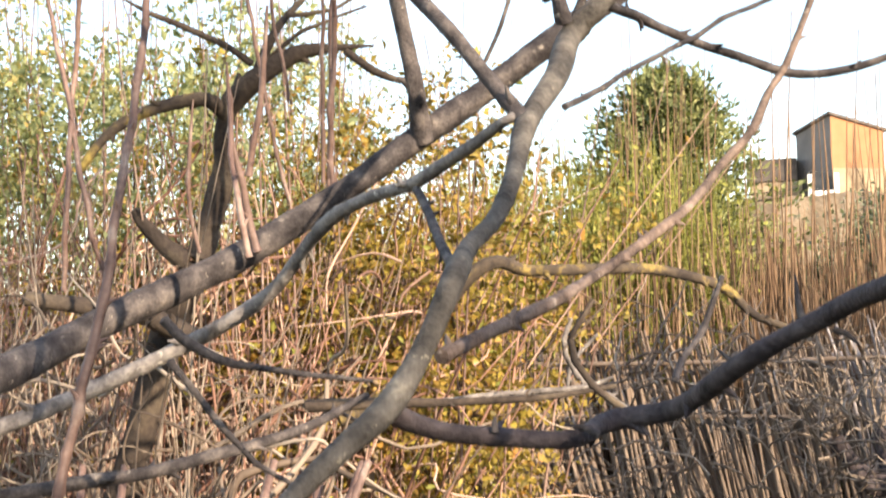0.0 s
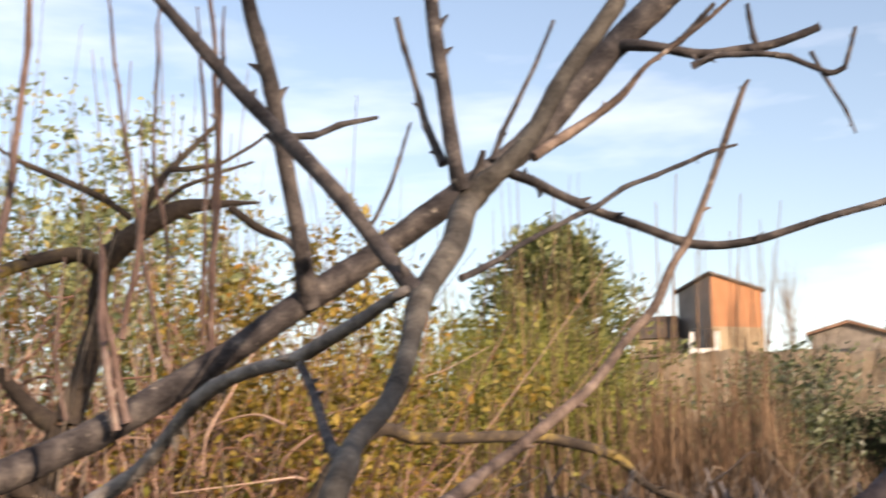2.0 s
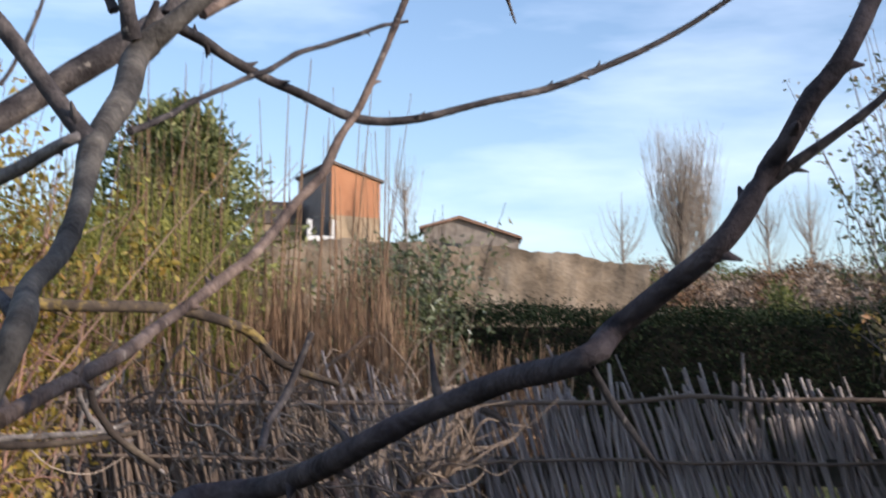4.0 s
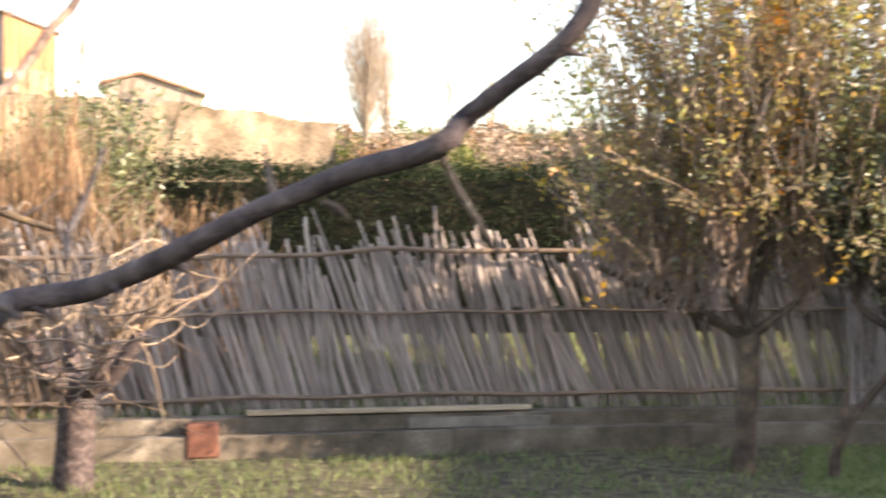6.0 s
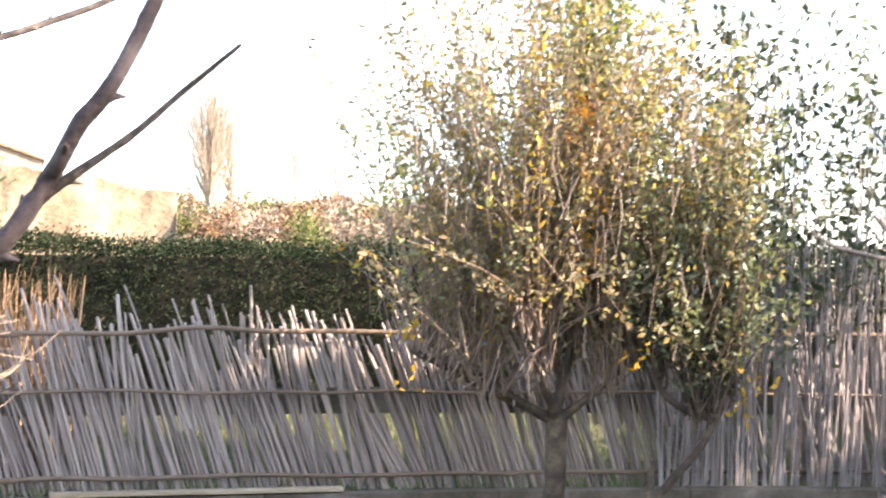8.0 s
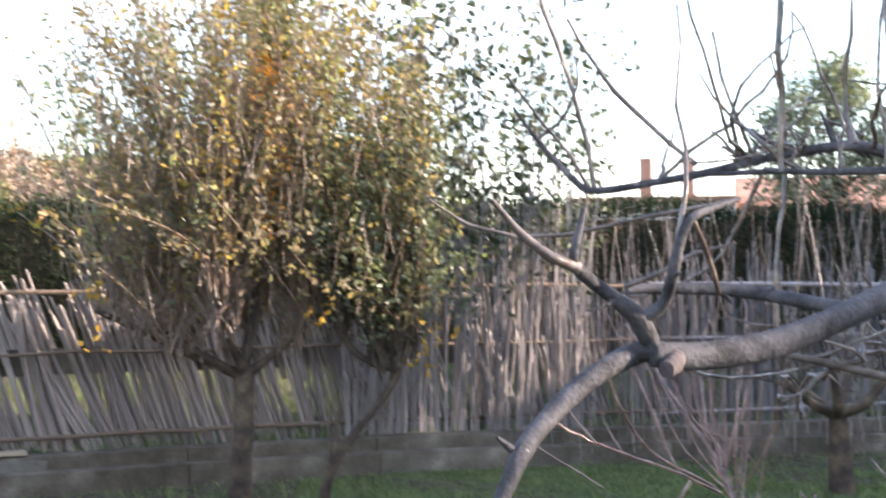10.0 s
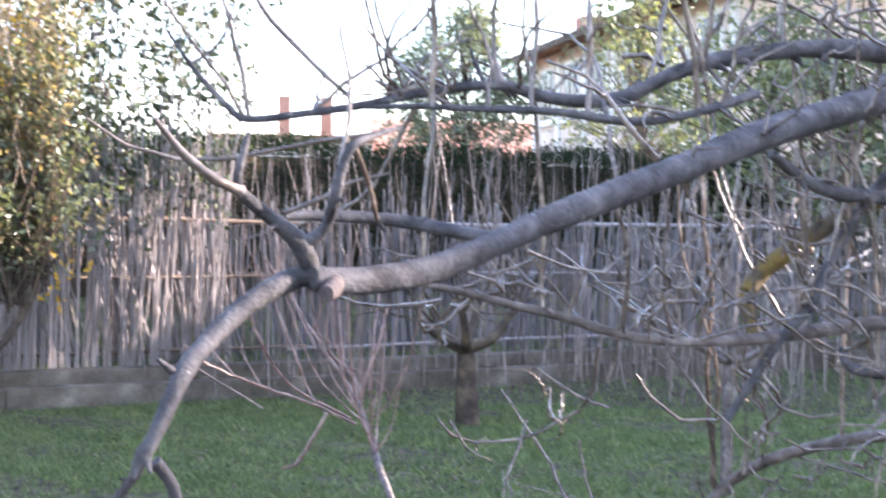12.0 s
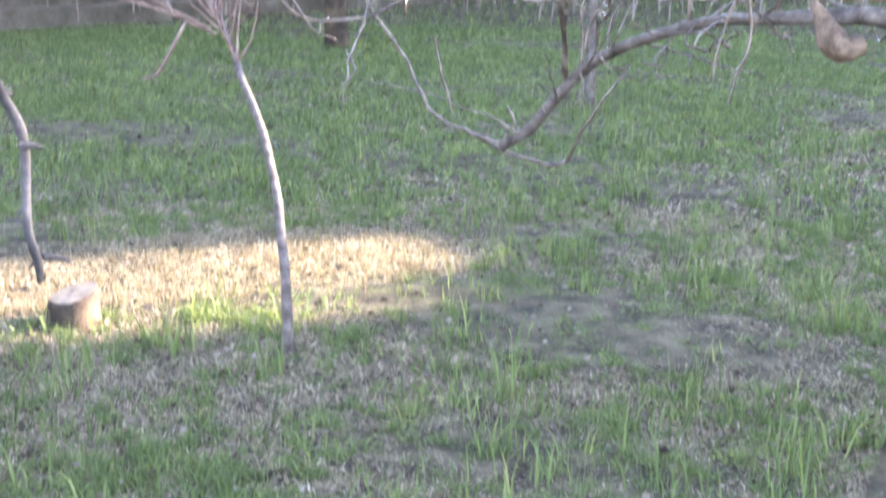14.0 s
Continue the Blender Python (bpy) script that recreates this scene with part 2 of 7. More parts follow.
POPLAR = surface("pale_poplar_bark", [(0.1, (0.2, 0.16, 0.125)), (0.9, (0.4, 0.335, 0.27))], 2, 20, 0.8, 0, 0)
CONCRETE = surface("stained_concrete", [(0.2, (0.048, 0.0432, 0.0288)), (0.45, (0.102, 0.084, 0.066)), (0.7, (0.162, 0.138, 0.1104)), (0.95, (0.288, 0.252, 0.21))], 3.5, 34, 0.95, 0.9, 0.01, per_object=0.12)
PALE_MORTAR = surface("pale_mortar", [(0.2, (0.11, 0.098, 0.085)), (0.9, (0.24, 0.22, 0.19))], 5, 50, 0.95, 0.5, 0.005)
BRICK_RED = surface("red_brick", [(0.2, (0.07, 0.03, 0.022)), (0.8, (0.17, 0.072, 0.05))], 9, 80, 0.9, 0.5, 0.004)
TIMBER = surface("pale_sawn_timber", [(0.2, (0.2, 0.15, 0.1)), (0.8, (0.52, 0.43, 0.31))], 4, 50, 0.75, 0.3, 0.003, (0.15, 1, 1))
STUMP_WOOD = surface("cut_wood", [(0.2, (0.112, 0.084, 0.063)), (0.8, (0.28, 0.231, 0.182))], 20, 90, 0.9, 0.4, 0.003)
EARTH = surface("ochre_earth_bank", [(0.2, (0.10, 0.072, 0.044)), (0.55, (0.205, 0.152, 0.1)), (0.9, (0.31, 0.245, 0.172))], 0.35, 3, 0.98, 0.9, 0.3)
SCRUB = surface("dry_hillside", [(0.2, (0.06, 0.055, 0.03)), (0.5, (0.17, 0.125, 0.075)), (0.85, (0.30, 0.23, 0.14))], 0.08, 1.5, 0.98, 0.8, 0.3)
RENDER_ORANGE = surface("orange_brick_wall", [(0.1, (0.34, 0.15, 0.075)), (0.95, (0.43, 0.205, 0.105))], 0.8, 14, 0.9, 0.3, 0.02)
RENDER_GREY = surface("grey_brown_render", [(0.1, (0.19, 0.165, 0.145)), (0.95, (0.29, 0.255, 0.225))], 0.6, 10, 0.9, 0.3, 0.02)
RENDER_TAN = surface("tan_render", [(0.2, (0.27, 0.195, 0.12)), (0.85, (0.43, 0.335, 0.225))], 0.6, 10, 0.9, 0.3, 0.02)
BARN_STONE = surface("grey_barn_stone", [(0.2, (0.17, 0.14, 0.115)), (0.85, (0.31, 0.265, 0.22))], 1.4, 9, 0.95, 0.4, 0.03)
WHITE_WALL = surface("white_wall", [(0.2, (0.62, 0.6, 0.56)), (0.85, (0.8, 0.79, 0.76))], 0.8, 12, 0.85, 0.2, 0.01)
ROOF_TILE = surface("weathered_roof_tiles", [(0.2, (0.16, 0.09, 0.06)), (0.85, (0.34, 0.2, 0.13))], 1.2, 14, 0.9, 0.5, 0.03)
DARK_TILE = surface("dark_weathered_tiles", [(0.2, (0.06, 0.05, 0.045)), (0.85, (0.15, 0.12, 0.1))], 1.2, 14, 0.9, 0.5, 0.03)
TERRACOTTA = surface("terracotta", [(0.2, (0.28, 0.13, 0.09)), (0.85, (0.44, 0.25, 0.185))], 1.2, 14, 0.85, 0.3, 0.02)
DARK_PANE = surface("dark_window", [(0.2, (0.02, 0.022, 0.025)), (0.8, (0.05, 0.05, 0.055))], 2, 10, 0.25, 0, 0)
RED_PAINT = surface("red_plastic", [(0.2, (0.5, 0.06, 0.025)), (0.8, (0.66, 0.11, 0.04))], 6, 40, 0.45, 0.1, 0.002)
# white plastic dimmed towards blue, its shade put into the base colour
WHITE_PAINT = surface("shaded_white_plastic", [(0.2, (0.36, 0.38, 0.42)), (0.8, (0.46, 0.48, 0.52))], 6, 40, 0.5, 0.1, 0.002)
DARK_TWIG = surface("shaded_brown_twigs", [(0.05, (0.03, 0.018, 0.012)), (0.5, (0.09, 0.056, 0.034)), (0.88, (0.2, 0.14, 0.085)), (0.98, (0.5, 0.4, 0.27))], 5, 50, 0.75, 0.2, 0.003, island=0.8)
CONIFER = surface("sunny_conifer_foliage", [(0.05, (0.05, 0.065, 0.03)), (0.5, (0.17, 0.19, 0.075)), (0.95, (0.42, 0.4, 0.18))], 1.2, 20, 0.6, 0, 0, island=0.75, through_light=0.3)
RENDER_PINK = surface("pale_pink_render", [(0.2, (0.5, 0.4, 0.34)), (0.85, (0.66, 0.57, 0.5))], 0.6, 10, 0.9, 0.3, 0.02)
SHADE_DARK = surface("hedge_inner_shade", [(0.2, (0.02, 0.016, 0.01)), (0.8, (0.085, 0.06, 0.035))], 3, 30, 0.98, 0.5, 0.02)


# ---- geometry helpers ----
class Geo:
    """Gathers vertices and faces for one mesh."""

    def __init__(self):
        self.v, self.f, self.n = [], [], 0

    def add(self, verts, faces):
        self.v.append(np.asarray(verts, float))
        self.f.append(np.asarray(faces, int) + self.n)
        self.n += len(verts)

    def mesh(self, name, smooth=True):
        me = bpy.data.meshes.new(name)
        if not self.v:
            return me
        v = np.concatenate(self.v)
        sizes = np.concatenate([np.full(len(f), f.shape[1]) for f in self.f])
        idx = np.concatenate([f.ravel() for f in self.f])
        starts = np.concatenate([[0], np.cumsum(sizes)[:-1]])
        me.vertices.add(len(v))
        me.vertices.foreach_set("co", v.astype(np.float32).ravel())
        me.loops.add(len(idx))
        me.loops.foreach_set("vertex_index", idx.astype(np.int32))
        me.polygons.add(len(sizes))
        me.polygons.foreach_set("loop_start", starts.astype(np.int32))
        me.polygons.foreach_set("loop_total", sizes.astype(np.int32))
        me.polygons.foreach_set("use_smooth", np.full(len(sizes), smooth))
        me.update(calc_edges=True)
        return me


def part(name, geo, material, parent=None, label="", smooth=True):
    me = geo if isinstance(geo, bpy.types.Mesh) else geo.mesh(name, smooth)
    if material and not me.materials:
        me.materials.append(material)
    ob = new(name, me)
    if parent:
        ob.parent = parent
    if label:
        ob["label"] = label
    return ob


def thing(name, place, label, category, group="", kind=""):
    ob = new(name)
    ob.empty_display_size = 0.1
    ob.location = place
    return tagged(ob, label, category, group, kind)


def spline(pts, n):
    """Catmull-Rom through the nodes, n steps a span."""
    p = np.asarray(pts, float)
    p = np.vstack([2 * p[0] - p[1], p, 2 * p[-1] - p[-2]])
    p[:, 3:] = np.maximum(p[:, 3:], 1e-4)
    out = []
    for i in range(1, len(p) - 2):
        a, b, c, d = p[i - 1:i + 3]
        for u in np.arange(n) / n:
            out.append(0.5 * (2 * b + (c - a) * u + (2 * a - 5 * b + 4 * c - d) * u * u + (3 * b - a - 3 * c + d) * u ** 3))
    out.append(p[-2])
    out = np.array(out)
    out[:, 3] = np.maximum(out[:, 3], 1e-4)
    return out


RNG = np.random.default_rng(7)


def tube(geo, path, sides=8, knobby=0.0, origin=(0, 0, 0), cap=True):
    """A tapering tube round the path's points (x, y, z, radius)."""
    q = np.asarray(path, float)
    c, r = q[:, :3] - np.asarray(origin), q[:, 3]
    t = np.gradient(c, axis=0)
    t /= np.linalg.norm(t, axis=1)[:, None] + 1e-9
    side = np.cross(t, (0.31, 0.17, 0.93))
    side /= np.linalg.norm(side, axis=1)[:, None] + 1e-9
    up = np.cross(side, t)
    a = np.arange(sides) * 2 * np.pi / sides
    rr = r[:, None] * np.ones(sides)[None]
    if knobby:
        rr = rr * (1 + knobby * RNG.normal(0, 1, (len(q), 1)).clip(-1.5, 2.2) + 0.5 * knobby * RNG.normal(0, 1, rr.shape).clip(-2, 2))
    ring = c[:, None] + rr[..., None] * (np.cos(a)[None, :, None] * side[:, None] + np.sin(a)[None, :, None] * up[:, None])
    n = len(q)
    i = np.arange(n - 1)[:, None] * sides
    j = np.arange(sides)[None]
    k = (j + 1) % sides
    geo.add(ring.reshape(-1, 3), np.stack([i + j, i + k, i + sides + k, i + sides + j], -1).reshape(-1, 4))
    if cap:
        for end, rev in ((0, 1), (n - 1, 0)):
            base = np.vstack([ring[end], c[end] + t[end] * r[end] * (0.4 if not rev else -0.4)])
            f = [(s, (s + 1) % sides, sides) if not rev else ((s + 1) % sides, s, sides) for s in range(sides)]
            geo.add(base, f)


def leaves(geo, at, along, size, wide=0.45, fold=0.25):
    """Folded pointed leaves: four corners each."""
    n = len(at)
    d = along / (np.linalg.norm(along, axis=1)[:, None] + 1e-9)
    s = np.cross(d, RNG.normal(0, 1, (n, 3)))
    s /= np.linalg.norm(s, axis=1)[:, None] + 1e-9
    u = np.cross(s, d)
    L = (size * RNG.uniform(0.6, 1.25, n))[:, None]
    base, tip = at, at + d * L - u * L * 0.15
    mid = at + d * L * 0.5
    v = np.stack([base, mid + s * L * wide * 0.5 + u * L * fold * 0.5, tip, mid - s * L * wide * 0.5 + u * L * fold * 0.5], 1).reshape(-1, 3)
    o = np.arange(n)[:, None] * 4
    geo.add(v, np.concatenate([o + (0, 1, 2), o + (0, 2, 3)]))


def blades(geo, foot, height, lean, width):
    """Thin grass blades bent at half height."""
    n = len(foot)
    a = RNG.uniform(0, 2 * np.pi, n)
    s = np.stack([np.cos(a), np.sin(a), 0 * a], 1) * (width * 0.5)[:, None]
    b = RNG.uniform(0, 2 * np.pi, n)
    l = np.stack([np.cos(b), np.sin(b), 0 * b], 1) * (lean * height)[:, None]
    z = np.zeros((n, 3))
    z[:, 2] = height
    v = np.stack([foot - s, foot + s, foot + s * 0.7 + z * 0.55 + l * 0.35, foot - s * 0.7 + z * 0.55 + l * 0.35, foot + z + l], 1).reshape(-1, 3)
    o = np.arange(n)[:, None] * 5
    geo.add(v, o + (0, 1, 2, 3))
    geo.add(np.zeros((0, 3)), np.zeros((0, 3), int))
    geo.f.append(o + (3, 2, 4) + geo.n - len(v))


def box(geo, x0, y0, z0, x1, y1, z1):
    v = [(x, y, z) for x in (x0, x1) for y in (y0, y1) for z in (z0, z1)]
    geo.add(v, [(0, 1, 3, 2), (4, 6, 7, 5), (0, 4, 5, 1), (2, 3, 7, 6), (0, 2, 6, 4), (1, 5, 7, 3)])


def rough_block(geo, x0, y0, z0, x1, y1, z1, worn=0.012, cuts=3):
    """A block with softened, uneven edges."""
    bm = bmesh.new()
    bmesh.ops.create_cube(bm, size=1.0)
    for v in bm.verts:
        v.co = ((x0 + x1) / 2 + v.co.x * (x1 - x0), (y0 + y1) / 2 + v.co.y * (y1 - y0), (z0 + z1) / 2 + v.co.z * (z1 - z0))
    bmesh.ops.bevel(bm, geom=bm.edges[:], offset=worn, segments=1, affect="EDGES")
    bm.verts.ensure_lookup_table()
    vs = [tuple(v.co + Vector(RNG.uniform(-worn, worn, 3)) * 0.45) for v in bm.verts]
    for n in (3, 4):
        fs = [[v.index for v in f.verts] for f in bm.faces if len(f.verts) == n]
        if fs:
            geo.f.append(np.array(fs) + geo.n)
    geo.v.append(np.array(vs))
    geo.n += len(vs)
    bm.free()


def polar(bearing, dist, z):
    return np.array((math.sin(radians(bearing)) * dist, math.cos(radians(bearing)) * dist, z))


BARK_OF = {}


def bark_tube(geo, path, origin, rough=1.0):
    """A limb's skin: swellings, knots and a flattened, uneven section."""
    q = np.asarray(path, float)
    s = np.concatenate([[0], np.cumsum(np.linalg.norm(np.diff(q[:, :3], axis=0), axis=1))])
    step = max(0.55 * float(np.median(q[:, 3])), 0.009)
    n = int(min(max(s[-1] / step, 6), 260))
    u = np.linspace(0, s[-1], n)
    q = np.stack([np.interp(u, s, q[:, k]) for k in range(4)], 1)
    c, r = q[:, :3] - np.asarray(origin), q[:, 3]
    rm = float(r.mean())
    ph = RNG.uniform(0, 6.28, 8)
    swell = 0.05 * np.sin(u / (rm * 9) + ph[0]) + 0.04 * np.sin(u / (rm * 4.1) + ph[1]) + 0.03 * np.sin(u / (rm * 1.9) + ph[2])
    for k in range(int(s[-1] / (rm * 16)) + 1):
        at = RNG.uniform(0, s[-1])
        swell = swell + RNG.uniform(0.08, 0.2) * (1.0 if rm < 0.014 else 0.6) * np.exp(-((u - at) / (rm * RNG.uniform(0.5, 1.1))) ** 2)
    if rm < 0.02:
        rough = min(rough, 0.55)
    bend = 0.16 * rm * rough
    for ax in range(3):
        c[:, ax] += bend * (np.sin(u / (rm * 7) + ph[3 + ax]) + 0.6 * np.sin(u / (rm * 3.1) + 2 * ph[4 + ax]))
    t = np.gradient(c, axis=0)
    t /= np.linalg.norm(t, axis=1)[:, None] + 1e-9
    side = np.cross(t, (0.31, 0.17, 0.93))
    side /= np.linalg.norm(side, axis=1)[:, None] + 1e-9
    up = np.cross(side, t)
    sides = 14 if rm > 0.012 else (10 if rm > 0.006 else 6)
    a = np.arange(sides) * 2 * np.pi / sides
    rr = r[:, None] * (1 + rough * (swell[:, None] + 0.05 * np.cos(2 * a[None] + u[:, None] / (rm * 11) + ph[6]) + 0.035 * np.cos(3 * a[None] - u[:, None] / (rm * 6) + ph[7]) + 0.018 * RNG.normal(0, 1, (n, sides))))
    ring = c[:, None] + rr[..., None] * (np.cos(a)[None, :, None] * side[:, None] + np.sin(a)[None, :, None] * up[:, None])
    i = np.arange(n - 1)[:, None] * sides
    j = np.arange(sides)[None]
    k = (j + 1) % sides
    geo.add(ring.reshape(-1, 3), np.stack([i + j, i + k, i + sides + k, i + sides + j], -1).reshape(-1, 4))
    for end, rev in ((0, 1), (n - 1, 0)):
        base = np.vstack([ring[end], c[end] + t[end] * r[end] * (0.4 if not rev else -0.4)])
        geo.add(base, [(w, (w + 1) % sides, sides) if not rev else ((w + 1) % sides, w, sides) for w in range(sides)])
    return np.hstack([c + np.asarray(origin), r[:, None]])


TWIG_OF = {}


def kinked(line, gap=0.05):
    """A twig bends a little at every bud and is thicker there."""
    s = np.concatenate([[0], np.cumsum(np.linalg.norm(np.diff(line[:, :3], axis=0), axis=1))])
    n = max(3, int(s[-1] / gap))
    u = np.linspace(0, s[-1], n + 1)
    u[1:-1] += RNG.uniform(-0.3, 0.3, n - 1) * s[-1] / n
    q = np.stack([np.interp(u, s, line[:, k]) for k in range(4)], 1)
    q[1:-1, :3] += RNG.normal(0, 0.0022, (n - 1, 3)) + RNG.normal(0, 0.14, (n - 1, 3)) * q[1:-1, 3:]
    out = []
    for a, b in zip(q[:-1], q[1:]):
        out += [a * (1, 1, 1, 1.22), a * 0.85 + b * 0.15, a * 0.5 + b * 0.5, a * 0.15 + b * 0.85]
    out.append(q[-1])
    return np.array(out)


def limb(tree, name, nodes, skin=None, sprouts=0.0, reach=0.1):
    """One limb of a tree with buds and an uneven skin; nodes are (x, y, z, radius) in the world."""
    g = Geo()
    line = spline(nodes, 6)
    if name in ("twig", "shoot"):
        line = kinked(line)
    path = bark_tube(g, line, tree.location, 0.5 if name in ("spur", "twig", "shoot") else 1.0)
    run = np.linalg.norm(np.diff(path[:, :3], axis=0), axis=1).sum()
    if name in ("twig", "branch", "shoot") and len(nodes) > 3:
        for i in range(int(run / 0.09)):
            k = int(RNG.integers(2, len(path) - 1))
            t = path[k, :3] - path[k - 1, :3]
            t = t / (np.linalg.norm(t) + 1e-9)
            d = RNG.normal(0, 1, 3)
            d -= t * (d @ t)
            d = d / (np.linalg.norm(d) + 1e-9)
            r, e = path[k, 3], path[k, :3]
            h = min(max(r * 1.2, 0.005), 0.013)
            tip = e + d * (r + h) + t * h * 1.3
            tube(g, [(*(e + d * r * 0.5), r * 0.7), (*(e + d * (r * 0.9) + t * h * 0.5), r * 0.55), (*tip, r * 0.12)], 5, 0, tree.location)
    mat = skin or (TWIG_OF.get(tree.name) if name in ("twig", "shoot") else None) or BARK_OF[tree.name]
    ob = part(name, g, mat, tree)
    for i in range(int(run * sprouts)):
        k = int(RNG.integers(2, len(path) - 1))
        d = RNG.normal(0, 0.6, 3) + (0, 0, 0.7)
        d = d / np.linalg.norm(d)
        e, L = path[k, :3], reach * RNG.uniform(0.4, 1.2)
        m = e + d * L * 0.5 + RNG.normal(0, 0.12 * L, 3)
        f = m + (d + RNG.normal(0, 0.4, 3)) * L * 0.5
        gs = Geo()
        tube(gs, kinked(spline([(*e, 0.0036), (*m, 0.0026), (*f, 0.0013)], 4), 0.03), 5, 0.0, tree.location)
        part("twig", gs, TWIG_OF.get(tree.name) or BARK_OF[tree.name], tree)
    return ob


# ---- ground ----
WALL_X, WALL_Y = (-12.0, -3.2, 0.14, 2.5, 16.0), (7.2, 9.5, 10.42, 10.78, 10.9)


def wall_y(x):
    """The line of the low wall's front."""
    return np.interp(x, WALL_X, WALL_Y)


def bank_z(x, y):
    """Top of the planted bank behind the wall."""
    return np.interp(y - wall_y(x), [0.3, 1.0, 3.9, 4.4], [0.24, 0.24, 0.66, 0.68])


def ground_z(x, y):
    r = np.hypot(x, y)
    bearing = np.degrees(np.arctan2(x, y))
    z = np.interp(r, [0, 20, 100, 300, 4000], [0, 0, 4.2, 24.5, 30.0])
    ahead = np.clip((70 - np.abs(bearing)) / 30, 0, 1)
    east = np.clip((bearing - 8) / 12, 0, 1)
    return z * ahead * (1 - 0.75 * east)


rad = np.concatenate([np.linspace(0, 16, 40), np.geomspace(16.6, 3800, 70)])
ang = np.linspace(0, 2 * np.pi, 180, endpoint=False)
RR, AA = np.meshgrid(rad, ang, indexing="ij")
GX, GY = RR * np.sin(AA), RR * np.cos(AA)
bumps = 0.012 * np.sin(GX * 2.3 + 1) * np.cos(GY * 1.9) + 0.01 * np.sin(GX * 5.1 + GY * 3.7)
GZ = ground_z(GX, GY) + bumps * (RR < 25) + 0.5 * np.sin(GX * 0.13) * np.cos(GY * 0.09) * np.clip((RR - 40) / 60, 0, 1)
gg = Geo()
ii, jj = np.meshgrid(np.arange(len(rad) - 1), np.arange(180), indexing="ij")
j2 = (jj + 1) % 180
gg.add(np.stack([GX, GY, GZ], -1).reshape(-1, 3), np.stack([ii * 180 + jj, (ii + 1) * 180 + jj, (ii + 1) * 180 + j2, ii * 180 + j2], -1).reshape(-1, 4)[:, ::-1])
ground = part("ground", gg, LAWN)
gm = ground.data
gm.materials.append(SCRUB)
cx = np.zeros(len(gm.polygons) * 3)
gm.polygons.foreach_get("center", cx)
cx = cx.reshape(-1, 3)
gm.polygons.foreach_set("material_index", (np.hypot(cx[:, 0], cx[:, 1]) > 19).astype(np.int32))
tagged(ground, "short winter lawn with worn patches, rising into dry hillside", "ground", kind="structure")

# short grass and straw on the lawn, thickest close to the camera's end
g, straw = Geo(), Geo()
for r0, r1, N, wide in ((2.3, 5.8, 210000, 1.05), (5.8, 11.6, 165000, 2.2)):
    rr, bb = np.sqrt(RNG.uniform(r0 * r0, r1 * r1, N)), np.radians(RNG.uniform(10, 57, N))
    gx, gy = rr * np.sin(bb), rr * np.cos(bb)
    keep = gy < wall_y(gx) - 0.03
    gx, gy = gx[keep], gy[keep]
    # dry straw massed in the sun pool's outline, its paleness adding to the sunlight
    sun_pool_dry = np.exp(-(((gx - 2.1) / 0.95) ** 4) - ((gy - 4.35 + 0.3 * (gx - 2.1)) / 0.42) ** 4)
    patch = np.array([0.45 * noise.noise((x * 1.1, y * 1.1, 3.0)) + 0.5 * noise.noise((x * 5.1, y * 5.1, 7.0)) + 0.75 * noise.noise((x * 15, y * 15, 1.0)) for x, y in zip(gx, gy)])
    dry = patch + RNG.normal(0, 0.2, len(gx)) < 0.15 + 1.1 * sun_pool_dry - 0.65 * np.clip((gy - 4.2) / 2.0, 0, 1)
    h = np.clip(0.013 + 0.026 * patch + RNG.exponential(0.006, len(gx)), 0.006, 0.05) * wide ** 0.4
    f = np.stack([gx, gy, np.full(len(gx), -0.003)], 1)
    m, k = ~dry, dry
    blades(g, f[m], h[m], RNG.uniform(0.3, 1.6, m.sum()), RNG.uniform(0.0025, 0.005, m.sum()) * wide)
    blades(straw, f[k], np.where(sun_pool_dry[k] > 0.35, RNG.uniform(0.01, 0.035, k.sum()), RNG.uniform(0.005, 0.018, k.sum())), np.where(sun_pool_dry[k] > 0.35, RNG.uniform(0.1, 1.2, k.sum()), RNG.uniform(0.6, 2.4, k.sum())), RNG.uniform(0.0025, 0.005, k.sum()) * wide)
N = 34000
gx, gy = RNG.uniform(-6, 12, N), RNG.uniform(7.4, 11.4, N)
k2 = gy < wall_y(gx) - 0.03
gx, gy = gx[k2], gy[k2]
N = len(gx)
blades(g, np.stack([gx, gy, gx * 0 - 0.005], 1), RNG.uniform(0.02, 0.07, N), RNG.uniform(0.2, 0.9, N), RNG.uniform(0.006, 0.011, N))
for k in range(520):
    cx0, cy0 = RNG.uniform(0.9, 6.0), 1.7 + 5.0 * RNG.uniform() ** 1.4
    if abs(cy0 - 4.3 + 0.3 * (cx0 - 2.1)) < 0.36 and cx0 < 2.9:
        continue
    m = int(RNG.integers(6, 26))
    wide = RNG.uniform(0.02, 0.07)
    p = np.stack([RNG.normal(cx0, wide, m), RNG.normal(cy0, wide, m), np.full(m, -0.005)], 1)
    blades(g, p, RNG.uniform(0.05, 0.17, m) * RNG.uniform(0.35, 1.15), RNG.uniform(0.1, 0.6, m), RNG.uniform(0.004, 0.008, m))
# crumpled dead leaves and clods lying in the grass
litter = Geo()
N = 7000
lx, ly = RNG.uniform(0.7, 7.0, N), 1.6 + 6.5 * RNG.uniform(0, 1, N) ** 1.4
leaves(litter, np.stack([lx, ly, RNG.uniform(0.004, 0.025, N)], 1), RNG.normal(0, 1, (N, 3)) * (1, 1, 0.25), RNG.uniform(0.012, 0.034, N), 0.7)
